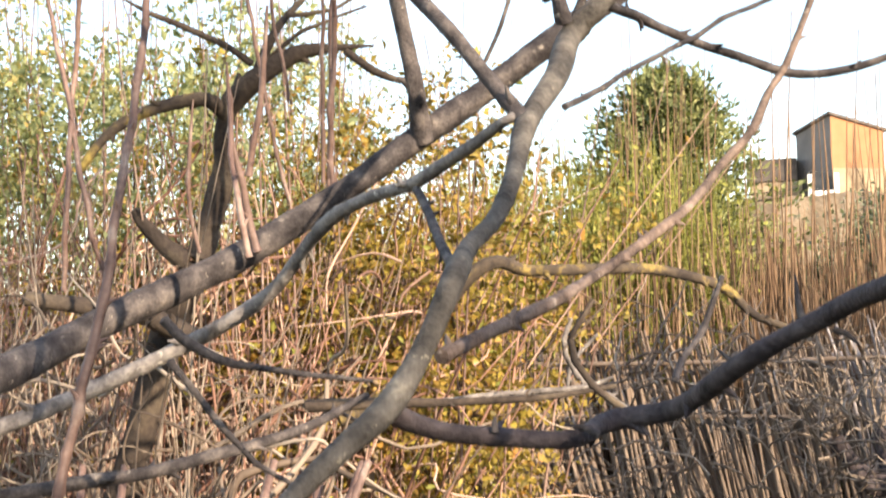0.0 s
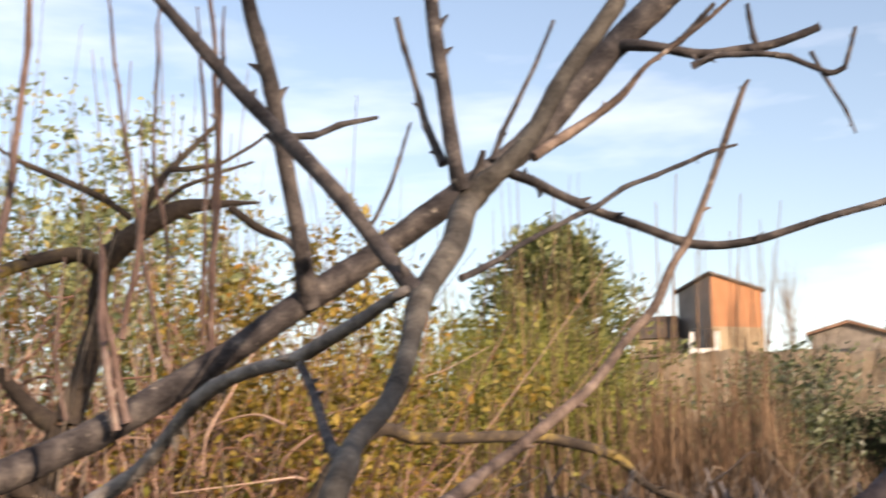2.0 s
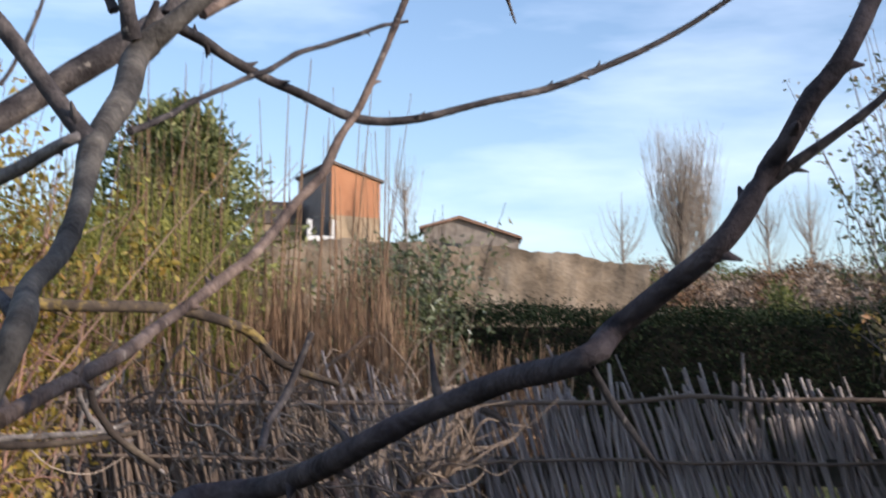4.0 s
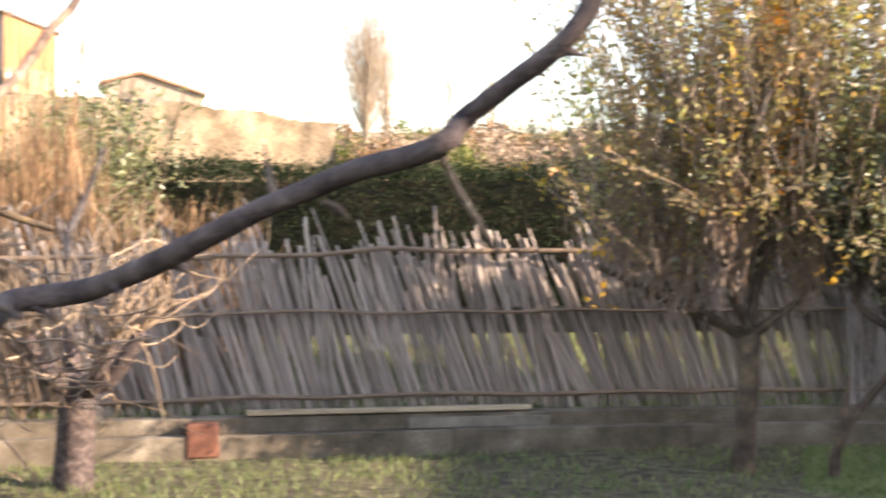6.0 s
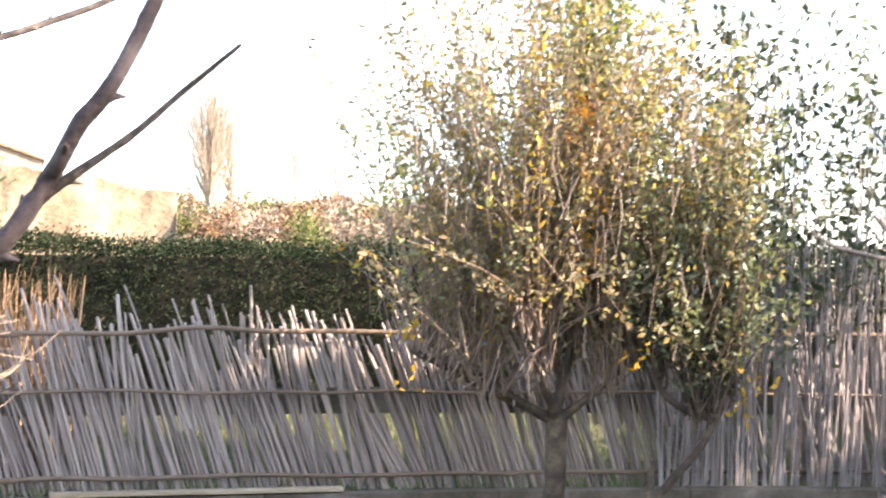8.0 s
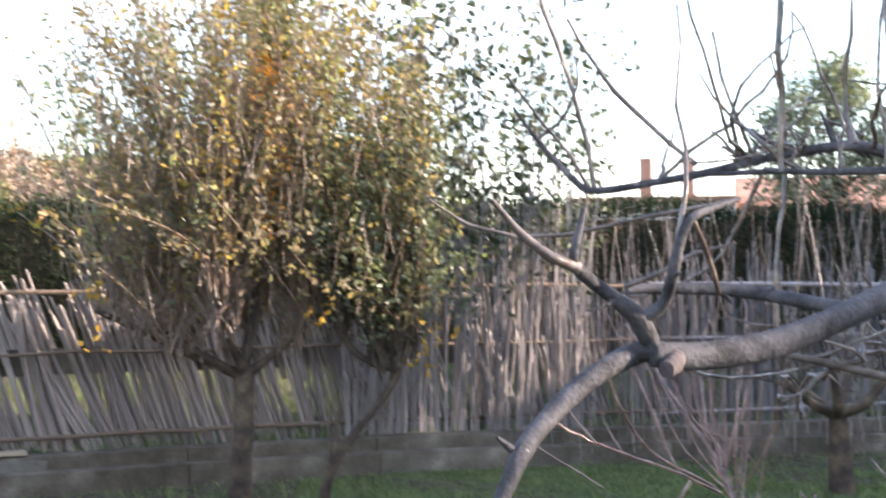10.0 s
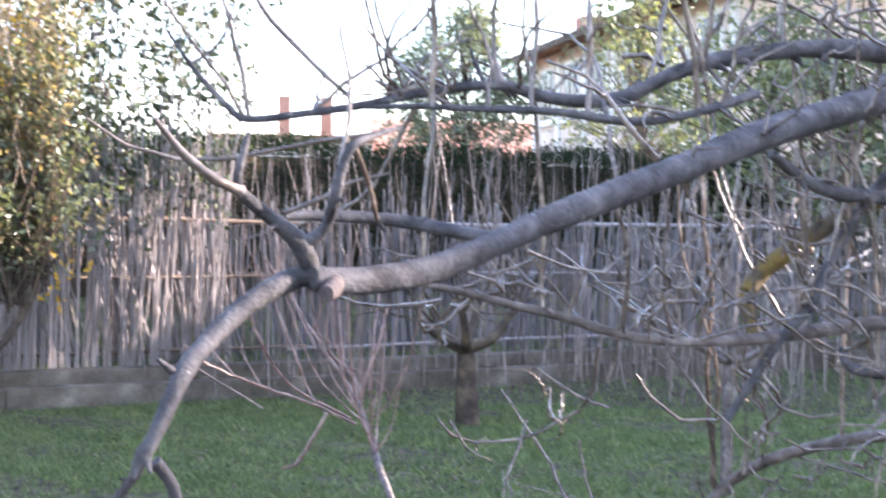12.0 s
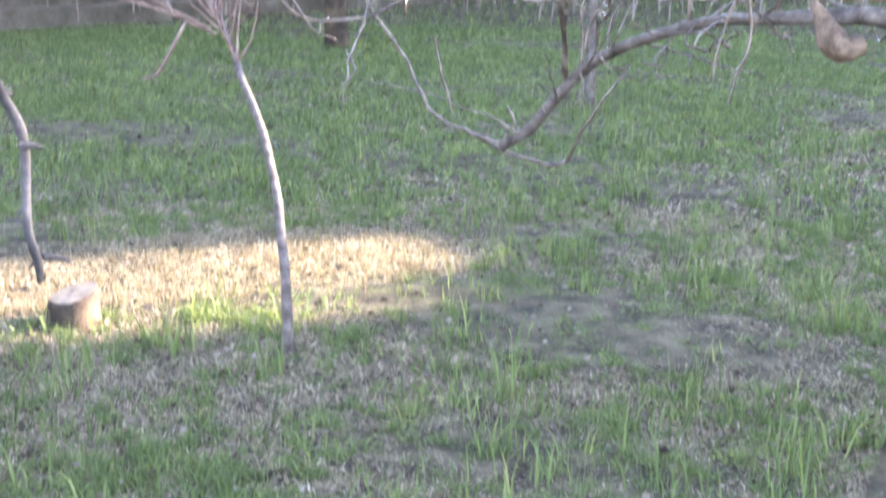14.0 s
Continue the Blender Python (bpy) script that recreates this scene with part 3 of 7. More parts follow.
tagged(part("leaf_litter", litter, LITTER), "small crumpled dead leaves scattered in the grass", "leaf litter", kind="stuff")
# grass in the sun behind the wall
N = 34000
gx = RNG.uniform(-8, 13, N)
gy = wall_y(gx) + RNG.uniform(0.32, 4.2, N)
blades(g, np.stack([gx, gy, bank_z(gx, gy) - 0.02], 1), RNG.uniform(0.04, 0.16, N), RNG.uniform(0.2, 0.8, N), RNG.uniform(0.008, 0.014, N))
tagged(part("grass", g, GRASS), "short green grass blades and tufts on the lawn", "grass", kind="stuff")
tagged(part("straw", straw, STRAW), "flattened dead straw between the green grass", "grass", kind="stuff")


# ---- low wall along the end of the lawn ----
low_wall = tagged(part("wall_garden", Geo(), CONCRETE), "low stained concrete garden wall with a raised bed behind", "wall", kind="structure")
x = -9.0
while x < 14:
    w = RNG.uniform(1.3, 2.6)
    if x < -3.2 < x + w or x < 2.5 < x + w:
        w = (-3.2 if x < -3.2 else 2.5) - x + 0.01
    slope = (wall_y(x + w) - wall_y(x)) / w
    run = math.hypot(w, slope * w)
    gb = Geo()
    rough_block(gb, 0, 0, 0, run - 0.001, 0.16, 0.19 + RNG.uniform(-0.006, 0.006), 0.005)
    b = part("block", gb, CONCRETE, low_wall, smooth=False)
    b.location, b.rotation_euler = (x, wall_y(x), -0.02), (0, 0, math.atan(slope))
    gb = Geo()
    rough_block(gb, 0, 0, 0, run - 0.001, 0.2, 0.112 + RNG.uniform(-0.006, 0.006), 0.006)
    b = part("coping", gb, CONCRETE, low_wall, smooth=False)
    b.location, b.rotation_euler = (x, wall_y(x) + 0.15, 0.165), (0, 0, math.atan(slope))
    x += w
gb = Geo()
rough_block(gb, 0, 0, 0, 0.22, 0.17, 0.235)
b = part("brick", gb, BRICK_RED, low_wall, "red brick set in the wall", smooth=False)
b.location, b.rotation_euler = (-2.44, wall_y(-2.44) - 0.02, 0.02), (0, 0, math.atan(0.27))
gb = Geo()
rough_block(gb, 0, 0, 0, 1.1, 0.05, 0.075, 0.005)
b = part("slab", gb, PALE_MORTAR, low_wall, "pale mortared slab", smooth=False)
b.location, b.rotation_euler = (-0.97, wall_y(-0.97) + 0.105, 0.172), (0, 0, math.atan(0.275))
# earth bed behind the wall
gb = Geo()
n = 60
xs = np.linspace(-14, 18, n)
depths = np.array([0.3, 1.0, 2.4, 3.9, 4.4])
for k in range(n - 1):
    xa, xb = xs[k], xs[k + 1]
    v = [(u, wall_y(u) + d, float(bank_z(u, wall_y(u) + d))) for d in depths for u in (xa, xb)]
    v += [(xa, wall_y(xa) + 0.3, -0.1), (xb, wall_y(xb) + 0.3, -0.1), (xa, wall_y(xa) + 4.4, -0.1), (xb, wall_y(xb) + 4.4, -0.1)]
    gb.add(v, [(0, 1, 3, 2), (2, 3, 5, 4), (4, 5, 7, 6), (6, 7, 9, 8), (10, 11, 1, 0), (8, 9, 13, 12)])
tagged(part("planting_bed", gb, LAWN), "grassy earth bank rising behind the low wall", "planting bed", kind="structure")
# plank lying on the wall
plank = tagged(part("plank", Geo(), TIMBER), "long pale sawn timber plank lying on the wall", "plank")
gb = Geo()
rough_block(gb, 0, 0, 0, 2.05, 0.1, 0.035, 0.006)
plank.data = gb.mesh("plank", False)
plank.data.materials.append(TIMBER)
plank.location, plank.rotation_euler = (-2.08, wall_y(-2.08) + 0.14, 0.285), (0, 0, math.atan(0.262))


# ---- cane fence ----
fence = thing("cane_fence", (0, wall_y(0) + 0.6, 0.2), "leaning weathered cane fence tied to horizontal rails behind the wall", "fence")


def cane_mesh(length, r, seed):
    g = Geo()
    k = max(4, int(length / 0.22))
    path = []
    for i in range(k + 1):
        u = i / k
        path.append((0.012 * math.sin(seed + u * 4), 0.01 * math.cos(seed * 2 + u * 3), u * length, r * (1.0 - 0.25 * u) * (1.12 if i % 2 else 1.0)))
    tube(g, path, 6)
    me = g.mesh("cane")
    me.materials.append(CANE)
    return me


CANES = [cane_mesh(L, r, s) for s, (L, r) in enumerate([(1.32, 0.012), (1.22, 0.015), (1.38, 0.013), (1.15, 0.016), (1.28, 0.018), (1.46, 0.011)])]
joined, brown, grey, dim = Geo(), Geo(), Geo(), Geo()
count = 0


def stand(x, lean, back, base, share, force=1.0):
    """One cane of the fence, leaning with its bundle."""
    global count
    y = wall_y(x) + 0.62 + back + RNG.uniform(-0.03, 0.03)
    me = CANES[int(RNG.integers(0, 6))]
    L = RNG.uniform(0.9, 1.03) * force
    if RNG.uniform() < 0.07:
        L *= RNG.uniform(1.1, 1.25)
    elif RNG.uniform() < 0.08:
        L *= RNG.uniform(0.55, 0.85)
    thin = RNG.uniform(0.7, 1.25) * (1.0 if x < 2.5 else 0.8)
    m = Matrix.LocRotScale((x - fence.location.x, y - fence.location.y, base + RNG.uniform(-0.03, 0.03)), Euler((RNG.normal() * 0.025, lean + 0.022 * RNG.normal(), RNG.uniform(-0.12, 0.12))), (thin, thin, L))
    if share and -3.4 < x < 2.4 and count < 300:
        c = part("cane", me, None, fence)
        c.matrix_basis = m
        count += 1
    else:
        v = np.array([m @ q.co for q in me.vertices])
        f = [list(p.vertices) for p in me.polygons]
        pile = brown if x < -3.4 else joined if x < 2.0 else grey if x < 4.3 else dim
        pile.f.append(np.array([q for q in f if len(q) == 4]) + pile.n)
        pile.f.append(np.array([q for q in f if len(q) == 3]) + pile.n)
        pile.v.append(v)
        pile.n += len(v)


TORN = ((-2.5, -2.2), (-1.62, -1.4), (-0.12, 0.06), (0.26, 0.36), (2.05, 2.2), (3.3, 3.5))
x = -8.5
while x < 13.5:
    tilt = np.interp(x, [-6, -1, 2.5, 4.5, 6], [-0.27, -0.3, -0.28, -0.16, -0.02]) + (0.06 if x < 2.6 else 0.11) * RNG.normal()
    tall = RNG.uniform(0.9, 1.06)
    for k in range(int(RNG.integers(4, 13))):
        torn = any(lo < x < hi for lo, hi in TORN)
        if not (torn and RNG.uniform() < 0.7):
            stand(x, tilt, 0.0, 0.02, True, tall)
        x += 0.019 * RNG.uniform(0.6, 1.4) * (1.0 if x < 3.2 else 1.6)
    x += RNG.uniform(0.0, 0.035)
x = -8.5
while x < 13.5:
    tilt = np.interp(x, [-6, -1, 2.5, 4.5, 6], [-0.24, -0.25, -0.25, -0.12, 0.0]) + 0.09 * RNG.normal()
    low = x < -3.4 or math.sin(x * 2.3 + 1.0) + 0.6 * math.sin(x * 7.1) > -0.15
    for k in range(int(RNG.integers(3, 9))):
        if x < 3.0 or RNG.uniform() < 0.45:
            stand(x, tilt, 0.06, 0.06 if low else 0.5, False, 0.96 if low else 0.64)
        x += (0.024 if x > -3.4 else 0.017) * RNG.uniform(0.5, 1.5)
    x += RNG.uniform(0.0, 0.06)
tagged(part("cane_rest", joined, CANE_ISL, fence), "", "", kind="stuff")
tagged(part("grey_cane_rest", grey, GREY_CANE, fence), "", "", kind="stuff")
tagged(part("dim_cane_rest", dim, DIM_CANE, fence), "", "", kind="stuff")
tagged(part("old_cane_rest", brown, BROWN_CANE, fence), "", "", kind="stuff")
for xa, xb in ((-8.5, -5.8), (-5.8, -3.2), (-3.2, -0.1), (-0.1, 2.5), (2.5, 5.6), (5.6, 9.0), (9.0, 13.4)):
    gb = Geo()
    rough_block(gb, 0, 0, 0, math.hypot(xb - xa, wall_y(xb) - wall_y(xa)) - 0.01, 0.02, 0.2, 0.005)
    bd = part("backing_board", gb, CONCRETE, fence, "grey horizontal board", smooth=False)
    bd.location = (xa - fence.location.x, wall_y(xa) + 0.72 - fence.location.y, 0.6 + RNG.uniform(-0.02, 0.02))
    bd.rotation_euler = (0, 0, math.atan((wall_y(xb) - wall_y(xa)) / (xb - xa)))
for z, r in ((1.24, 0.02), (0.78, 0.014), (0.16, 0.018)):
    for xa, xb in ((-8.6, -2.4), (-2.6, 1.2), (1.0, 5.2), (5.0, 13.4)):
        g = Geo()
        tube(g, spline([(u, wall_y(u) + 0.58, 0.2 + z + RNG.uniform(-0.015, 0.015) - (0.05 if u < -1.5 and z > 1 else 0), r) for u in np.linspace(xa, xb, 9)], 3), 6, 0.04, fence.location)
        part("rail", g, BROWN_CANE if xa < 1.2 else GREY_CANE, fence)


# ---- clipped hedge behind the fence ----
hedge = thing("hedge", (3, 15.2, 0), "dark green clipped hedge behind the cane fence", "hedge")
# near-black core stands in for the shade deep among the leaves
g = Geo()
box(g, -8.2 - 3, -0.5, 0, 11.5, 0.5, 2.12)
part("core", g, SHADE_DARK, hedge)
N = 190000
hx = RNG.uniform(-8.6, 14.6, N)
side = RNG.uniform(0, 1, N)
hz = np.where(side < 0.7, RNG.uniform(0.2, 2.3, N), 2.22 + RNG.normal(0, 0.07, N))
hy = np.where(side < 0.7, 15.2 - 0.62 + RNG.normal(0, 0.09, N), RNG.uniform(14.6, 15.9, N))
hz += 0.03 * np.sin(hx * 1.3) + 0.03 * np.sin(hx * 3.1)
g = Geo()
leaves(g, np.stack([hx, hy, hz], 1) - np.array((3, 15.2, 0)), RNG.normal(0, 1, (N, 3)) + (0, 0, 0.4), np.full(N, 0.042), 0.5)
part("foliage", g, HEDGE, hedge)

# ---- foreground trees ----
left_tree = thing("fruit_tree", (-0.95, 0.55, 0), "bare fruit tree with forked grey-brown limbs and budded twigs", "tree")
BARK_OF[left_tree.name] = BARK
limb(left_tree, "limb", [(-1.470, 1.065, 1.460, 0.0224), (-1.531, 1.324, 1.523, 0.0222), (-1.506, 1.505, 1.600, 0.0226), (-1.443, 1.677, 1.694, 0.0227), (-1.359, 1.795, 1.782, 0.0224), (-1.278, 1.884, 1.873, 0.0241), (-1.164, 1.982, 1.968, 0.0216), (-1.080, 2.042, 2.038, 0.0210), (-1.003, 2.121, 2.127, 0.0229), (-0.925, 2.186, 2.235, 0.0226), (-0.843, 2.245, 2.343, 0.0223), (-0.725, 2.298, 2.475, 0.0196)])
limb(left_tree, "limb", [(-0.461, 0.582, 1.366, 0.0090), (-0.479, 0.641, 1.391, 0.0086), (-0.485, 0.680, 1.416, 0.0074), (-0.476, 0.717, 1.443, 0.0085), (-0.468, 0.764, 1.472, 0.0103), (-0.465, 0.805, 1.513, 0.0090), (-0.470, 0.850, 1.566, 0.0096), (-0.537, 0.965, 1.598, 0.0083), (-0.557, 1.034, 1.627, 0.0085), (-0.582, 1.109, 1.676, 0.0090), (-0.626, 1.203, 1.741, 0.0123), (-0.669, 1.330, 1.810, 0.0136), (-0.723, 1.459, 1.887, 0.0149), (-0.698, 1.488, 1.925, 0.0114), (-0.674, 1.524, 1.969, 0.0111), (-0.652, 1.570, 2.046, 0.0114), (-0.634, 1.616, 2.108, 0.0123), (-0.613, 1.660, 2.171, 0.0115)], BARK_OLIVE)
limb(left_tree, "branch", [(-0.728, 1.452, 1.903, 0.0113), (-0.729, 1.443, 1.935, 0.0098), (-0.753, 1.462, 2.026, 0.0090), (-0.773, 1.475, 2.125, 0.0087), (-0.790, 1.487, 2.219, 0.0078)])
limb(left_tree, "branch", [(-0.626, 1.203, 1.741, 0.0098), (-0.662, 1.209, 1.779, 0.0087), (-0.738, 1.212, 1.865, 0.0086), (-0.835, 1.243, 1.950, 0.0087), (-0.895, 1.238, 2.014, 0.0080), (-0.961, 1.217, 2.095, 0.0067), (-1.018, 1.202, 2.165, 0.0058)])
limb(left_tree, "branch", [(-1.266, 1.882, 1.862, 0.0198), (-1.255, 1.857, 1.904, 0.0168), (-1.243, 1.831, 1.954, 0.0146), (-1.244, 1.798, 2.077, 0.0132), (-1.246, 1.753, 2.206, 0.0125), (-1.249, 1.717, 2.289, 0.0118), (-1.245, 1.683, 2.370, 0.0104)])
limb(left_tree, "branch", [(-0.628, 1.212, 1.753, 0.0047), (-0.650, 1.199, 1.745, 0.0060), (-0.735, 1.243, 1.726, 0.0072), (-0.839, 1.294, 1.707, 0.0077), (-0.947, 1.338, 1.700, 0.0082), (-1.053, 1.382, 1.679, 0.0092), (-1.170, 1.418, 1.607, 0.0097), (-1.257, 1.405, 1.557, 0.0106), (-1.344, 1.387, 1.521, 0.0115), (-1.424, 1.296, 1.464, 0.0121), (-1.471, 1.151, 1.413, 0.0129)], BARK_PALE)
limb(left_tree, "branch", [(-0.840, 1.295, 1.698, 0.0053), (-0.771, 1.224, 1.663, 0.0054), (-0.645, 1.072, 1.613, 0.0051), (-0.528, 0.936, 1.573, 0.0061)])
limb(left_tree, "twig", [(-0.688, 1.382, 1.787, 0.0039), (-0.686, 1.545, 1.854, 0.0034), (-0.657, 1.661, 1.910, 0.0033), (-0.621, 1.776, 1.965, 0.0033), (-0.554, 1.898, 2.021, 0.0022)])
limb(left_tree, "branch", [(-0.763, 1.623, 1.963, 0.0081), (-0.776, 1.731, 1.968, 0.0075), (-0.776, 1.848, 1.961, 0.0072), (-0.714, 1.939, 1.932, 0.0071), (-0.660, 2.020, 1.911, 0.0070), (-0.583, 2.047, 1.915, 0.0060), (-0.493, 2.090, 1.944, 0.0058), (-0.404, 2.139, 1.970, 0.0058), (-0.294, 2.181, 2.022, 0.0049), (-0.214, 2.204, 2.065, 0.0046), (-0.107, 2.199, 2.127, 0.0040), (-0.035, 2.193, 2.165, 0.0030)])
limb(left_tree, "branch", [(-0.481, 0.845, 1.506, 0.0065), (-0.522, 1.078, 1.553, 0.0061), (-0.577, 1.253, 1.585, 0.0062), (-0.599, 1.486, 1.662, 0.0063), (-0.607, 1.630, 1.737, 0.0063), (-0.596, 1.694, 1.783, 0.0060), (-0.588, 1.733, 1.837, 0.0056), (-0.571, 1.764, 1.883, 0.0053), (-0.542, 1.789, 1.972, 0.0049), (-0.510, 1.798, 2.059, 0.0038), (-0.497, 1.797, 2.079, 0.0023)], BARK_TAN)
limb(left_tree, "branch", [(-0.478, 0.770, 1.468, 0.0091), (-0.471, 0.800, 1.457, 0.0080), (-0.457, 0.822, 1.450, 0.0076), (-0.428, 0.854, 1.445, 0.0075), (-0.389, 0.878, 1.443, 0.0073), (-0.409, 0.973, 1.450, 0.0083), (-0.343, 0.963, 1.462, 0.0081), (-0.270, 0.880, 1.485, 0.0075), (-0.230, 0.852, 1.501, 0.0071), (-0.201, 0.847, 1.515, 0.0070), (-0.147, 0.809, 1.532, 0.0066), (-0.092, 0.738, 1.543, 0.0066), (-0.081, 0.759, 1.557, 0.0059), (-0.054, 0.744, 1.576, 0.0057), (-0.024, 0.723, 1.598, 0.0054), (-0.004, 0.731, 1.630, 0.0052), (0.005, 0.721, 1.640, 0.0050), (0.017, 0.714, 1.660, 0.0049), (0.028, 0.713, 1.673, 0.0047), (0.044, 0.723, 1.708, 0.0044), (0.060, 0.730, 1.750, 0.0042), (0.084, 0.738, 1.825, 0.0037), (0.098, 0.744, 1.915, 0.0030)], BARK_DARK)
limb(left_tree, "twig", [(-0.012, 0.736, 1.619, 0.0035), (0.003, 0.733, 1.623, 0.0027), (0.023, 0.734, 1.638, 0.0022), (0.044, 0.733, 1.657, 0.0018), (0.069, 0.731, 1.679, 0.0015), (0.097, 0.727, 1.704, 0.0011)])
limb(left_tree, "twig", [(-0.093, 0.753, 1.541, 0.0017), (-0.087, 0.764, 1.531, 0.0020), (-0.077, 0.775, 1.513, 0.0020), (-0.064, 0.786, 1.492, 0.0016), (-0.060, 0.796, 1.482, 0.0007)])
limb(left_tree, "spur", [(-0.203, 0.872, 1.520, 0.0036), (-0.206, 0.871, 1.532, 0.0024), (-0.211, 0.879, 1.554, 0.0008)])
limb(left_tree, "spur", [(-0.278, 0.929, 1.487, 0.0042), (-0.283, 0.928, 1.497, 0.0025), (-0.292, 0.925, 1.506, 0.0009)])
limb(left_tree, "spur", [(-0.166, 0.827, 1.516, 0.0025), (-0.158, 0.829, 1.513, 0.0020), (-0.150, 0.830, 1.505, 0.0006)])
limb(left_tree, "spur", [(-0.431, 0.840, 1.449, 0.0035), (-0.431, 0.841, 1.460, 0.0013)])
limb(left_tree, "spur", [(-0.372, 0.889, 1.445, 0.0033), (-0.382, 0.883, 1.451, 0.0029), (-0.393, 0.877, 1.453, 0.0010)])
limb(left_tree, "twig", [(-0.404, 1.179, 1.571, 0.0025), (-0.411, 1.176, 1.558, 0.0032), (-0.424, 1.171, 1.525, 0.0034), (-0.414, 1.121, 1.499, 0.0032), (-0.401, 1.071, 1.480, 0.0035)])
limb(left_tree, "twig", [(-0.821, 1.233, 1.933, 0.0048), (-0.807, 1.267, 1.939, 0.0039), (-0.803, 1.326, 1.963, 0.0035), (-0.797, 1.386, 1.985, 0.0023)])
limb(left_tree, "twig", [(-0.751, 1.454, 1.937, 0.0057), (-0.774, 1.462, 1.987, 0.0048), (-0.797, 1.464, 2.048, 0.0040), (-0.811, 1.451, 2.126, 0.0033)])
limb(left_tree, "twig", [(-0.716, 1.507, 1.945, 0.0042), (-0.713, 1.549, 2.009, 0.0033), (-0.702, 1.593, 2.075, 0.0028), (-0.691, 1.631, 2.149, 0.0023)])
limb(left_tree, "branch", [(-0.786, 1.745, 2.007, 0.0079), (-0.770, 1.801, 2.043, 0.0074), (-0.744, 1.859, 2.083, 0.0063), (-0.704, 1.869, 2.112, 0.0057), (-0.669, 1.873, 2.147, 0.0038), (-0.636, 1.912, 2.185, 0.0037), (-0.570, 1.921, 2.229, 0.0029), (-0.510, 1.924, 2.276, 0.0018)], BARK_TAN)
limb(left_tree, "branch", [(-0.916, 2.250, 2.299, 0.0113), (-0.867, 2.225, 2.305, 0.0107), (-0.804, 2.222, 2.292, 0.0090), (-0.738, 2.253, 2.277, 0.0090), (-0.678, 2.275, 2.278, 0.0083), (-0.618, 2.293, 2.282, 0.0075), (-0.547, 2.309, 2.301, 0.0061)])
limb(left_tree, "twig", [(-0.779, 2.233, 2.288, 0.0061), (-0.741, 2.240, 2.313, 0.0053), (-0.700, 2.241, 2.353, 0.0038)])
limb(left_tree, "twig", [(-0.644, 2.287, 2.276, 0.0053), (-0.647, 2.274, 2.312, 0.0045), (-0.650, 2.261, 2.348, 0.0038)])
limb(left_tree, "twig", [(-0.739, 2.230, 2.250, 0.0058), (-0.699, 2.242, 2.257, 0.0051), (-0.629, 2.266, 2.259, 0.0051), (-0.570, 2.289, 2.244, 0.0051), (-0.520, 2.311, 2.219, 0.0047), (-0.494, 2.307, 2.253, 0.0036), (-0.486, 2.298, 2.287, 0.0029)])
limb(left_tree, "twig", [(-0.558, 2.288, 2.256, 0.0032), (-0.541, 2.304, 2.221, 0.0036), (-0.527, 2.318, 2.189, 0.0036), (-0.520, 2.330, 2.153, 0.0029), (-0.509, 2.340, 2.124, 0.0018)])
limb(left_tree, "twig", [(-2.095, 3.270, 2.289, 0.0060), (-2.045, 3.284, 2.372, 0.0060), (-2.006, 3.285, 2.462, 0.0054), (-1.960, 3.282, 2.574, 0.0037)])
limb(left_tree, "branch", [(-1.110, 1.150, 1.556, 0.0069), (-1.092, 1.170, 1.529, 0.0069), (-1.060, 1.202, 1.504, 0.0058), (-1.021, 1.239, 1.493, 0.0045), (-0.981, 1.275, 1.485, 0.0037), (-0.929, 1.318, 1.476, 0.0026)])
limb(left_tree, "twig", [(-1.215, 1.258, 1.506, 0.0057), (-1.196, 1.278, 1.469, 0.0052), (-1.164, 1.306, 1.410, 0.0049), (-1.132, 1.334, 1.369, 0.0040), (-1.099, 1.362, 1.342, 0.0029)])
limb(left_tree, "branch", [(-1.583, 1.273, 1.318, 0.0113), (-1.521, 1.354, 1.331, 0.0106), (-1.495, 1.461, 1.337, 0.0102), (-1.456, 1.577, 1.359, 0.0097), (-1.428, 1.675, 1.377, 0.0092), (-1.408, 1.762, 1.397, 0.0080), (-1.408, 1.895, 1.438, 0.0061)])
limb(left_tree, "spur", [(-0.741, 1.497, 1.906, 0.0088), (-0.730, 1.497, 1.932, 0.0062), (-0.720, 1.495, 1.956, 0.0036)])
limb(left_tree, "trunk", [(-0.95, 0.55, -0.05, 0.075), (-0.9, 0.56, 0.4, 0.06), (-0.75, 0.6, 0.8, 0.045), (-0.55, 0.68, 1.1, 0.03), (-0.42, 0.72, 1.3, 0.022)])
limb(left_tree, "limb", [(-0.93, 0.56, 0.25, 0.05), (-1.3, 0.75, 0.7, 0.045), (-1.55, 0.95, 1.05, 0.04), (-1.62, 1.05, 1.25, 0.034)])

shoot_tree = thing("sucker_shrub", (-1.5, 1.25, 0), "upright red-brown bare suckers rising among the branches", "shrub")
BARK_OF[shoot_tree.name] = BARK_RED
limb(shoot_tree, "shoot", [(-1.303, 1.137, 1.286, 0.0084), (-1.298, 1.159, 1.396, 0.0078), (-1.286, 1.179, 1.487, 0.0072), (-1.288, 1.205, 1.566, 0.0070), (-1.294, 1.235, 1.670, 0.0068), (-1.304, 1.277, 1.803, 0.0063), (-1.318, 1.309, 1.909, 0.0058), (-1.332, 1.336, 2.011, 0.0056), (-1.362, 1.375, 2.205, 0.0045), (-1.351, 1.374, 2.370, 0.0032), (-1.349, 1.379, 2.489, 0.0012)])
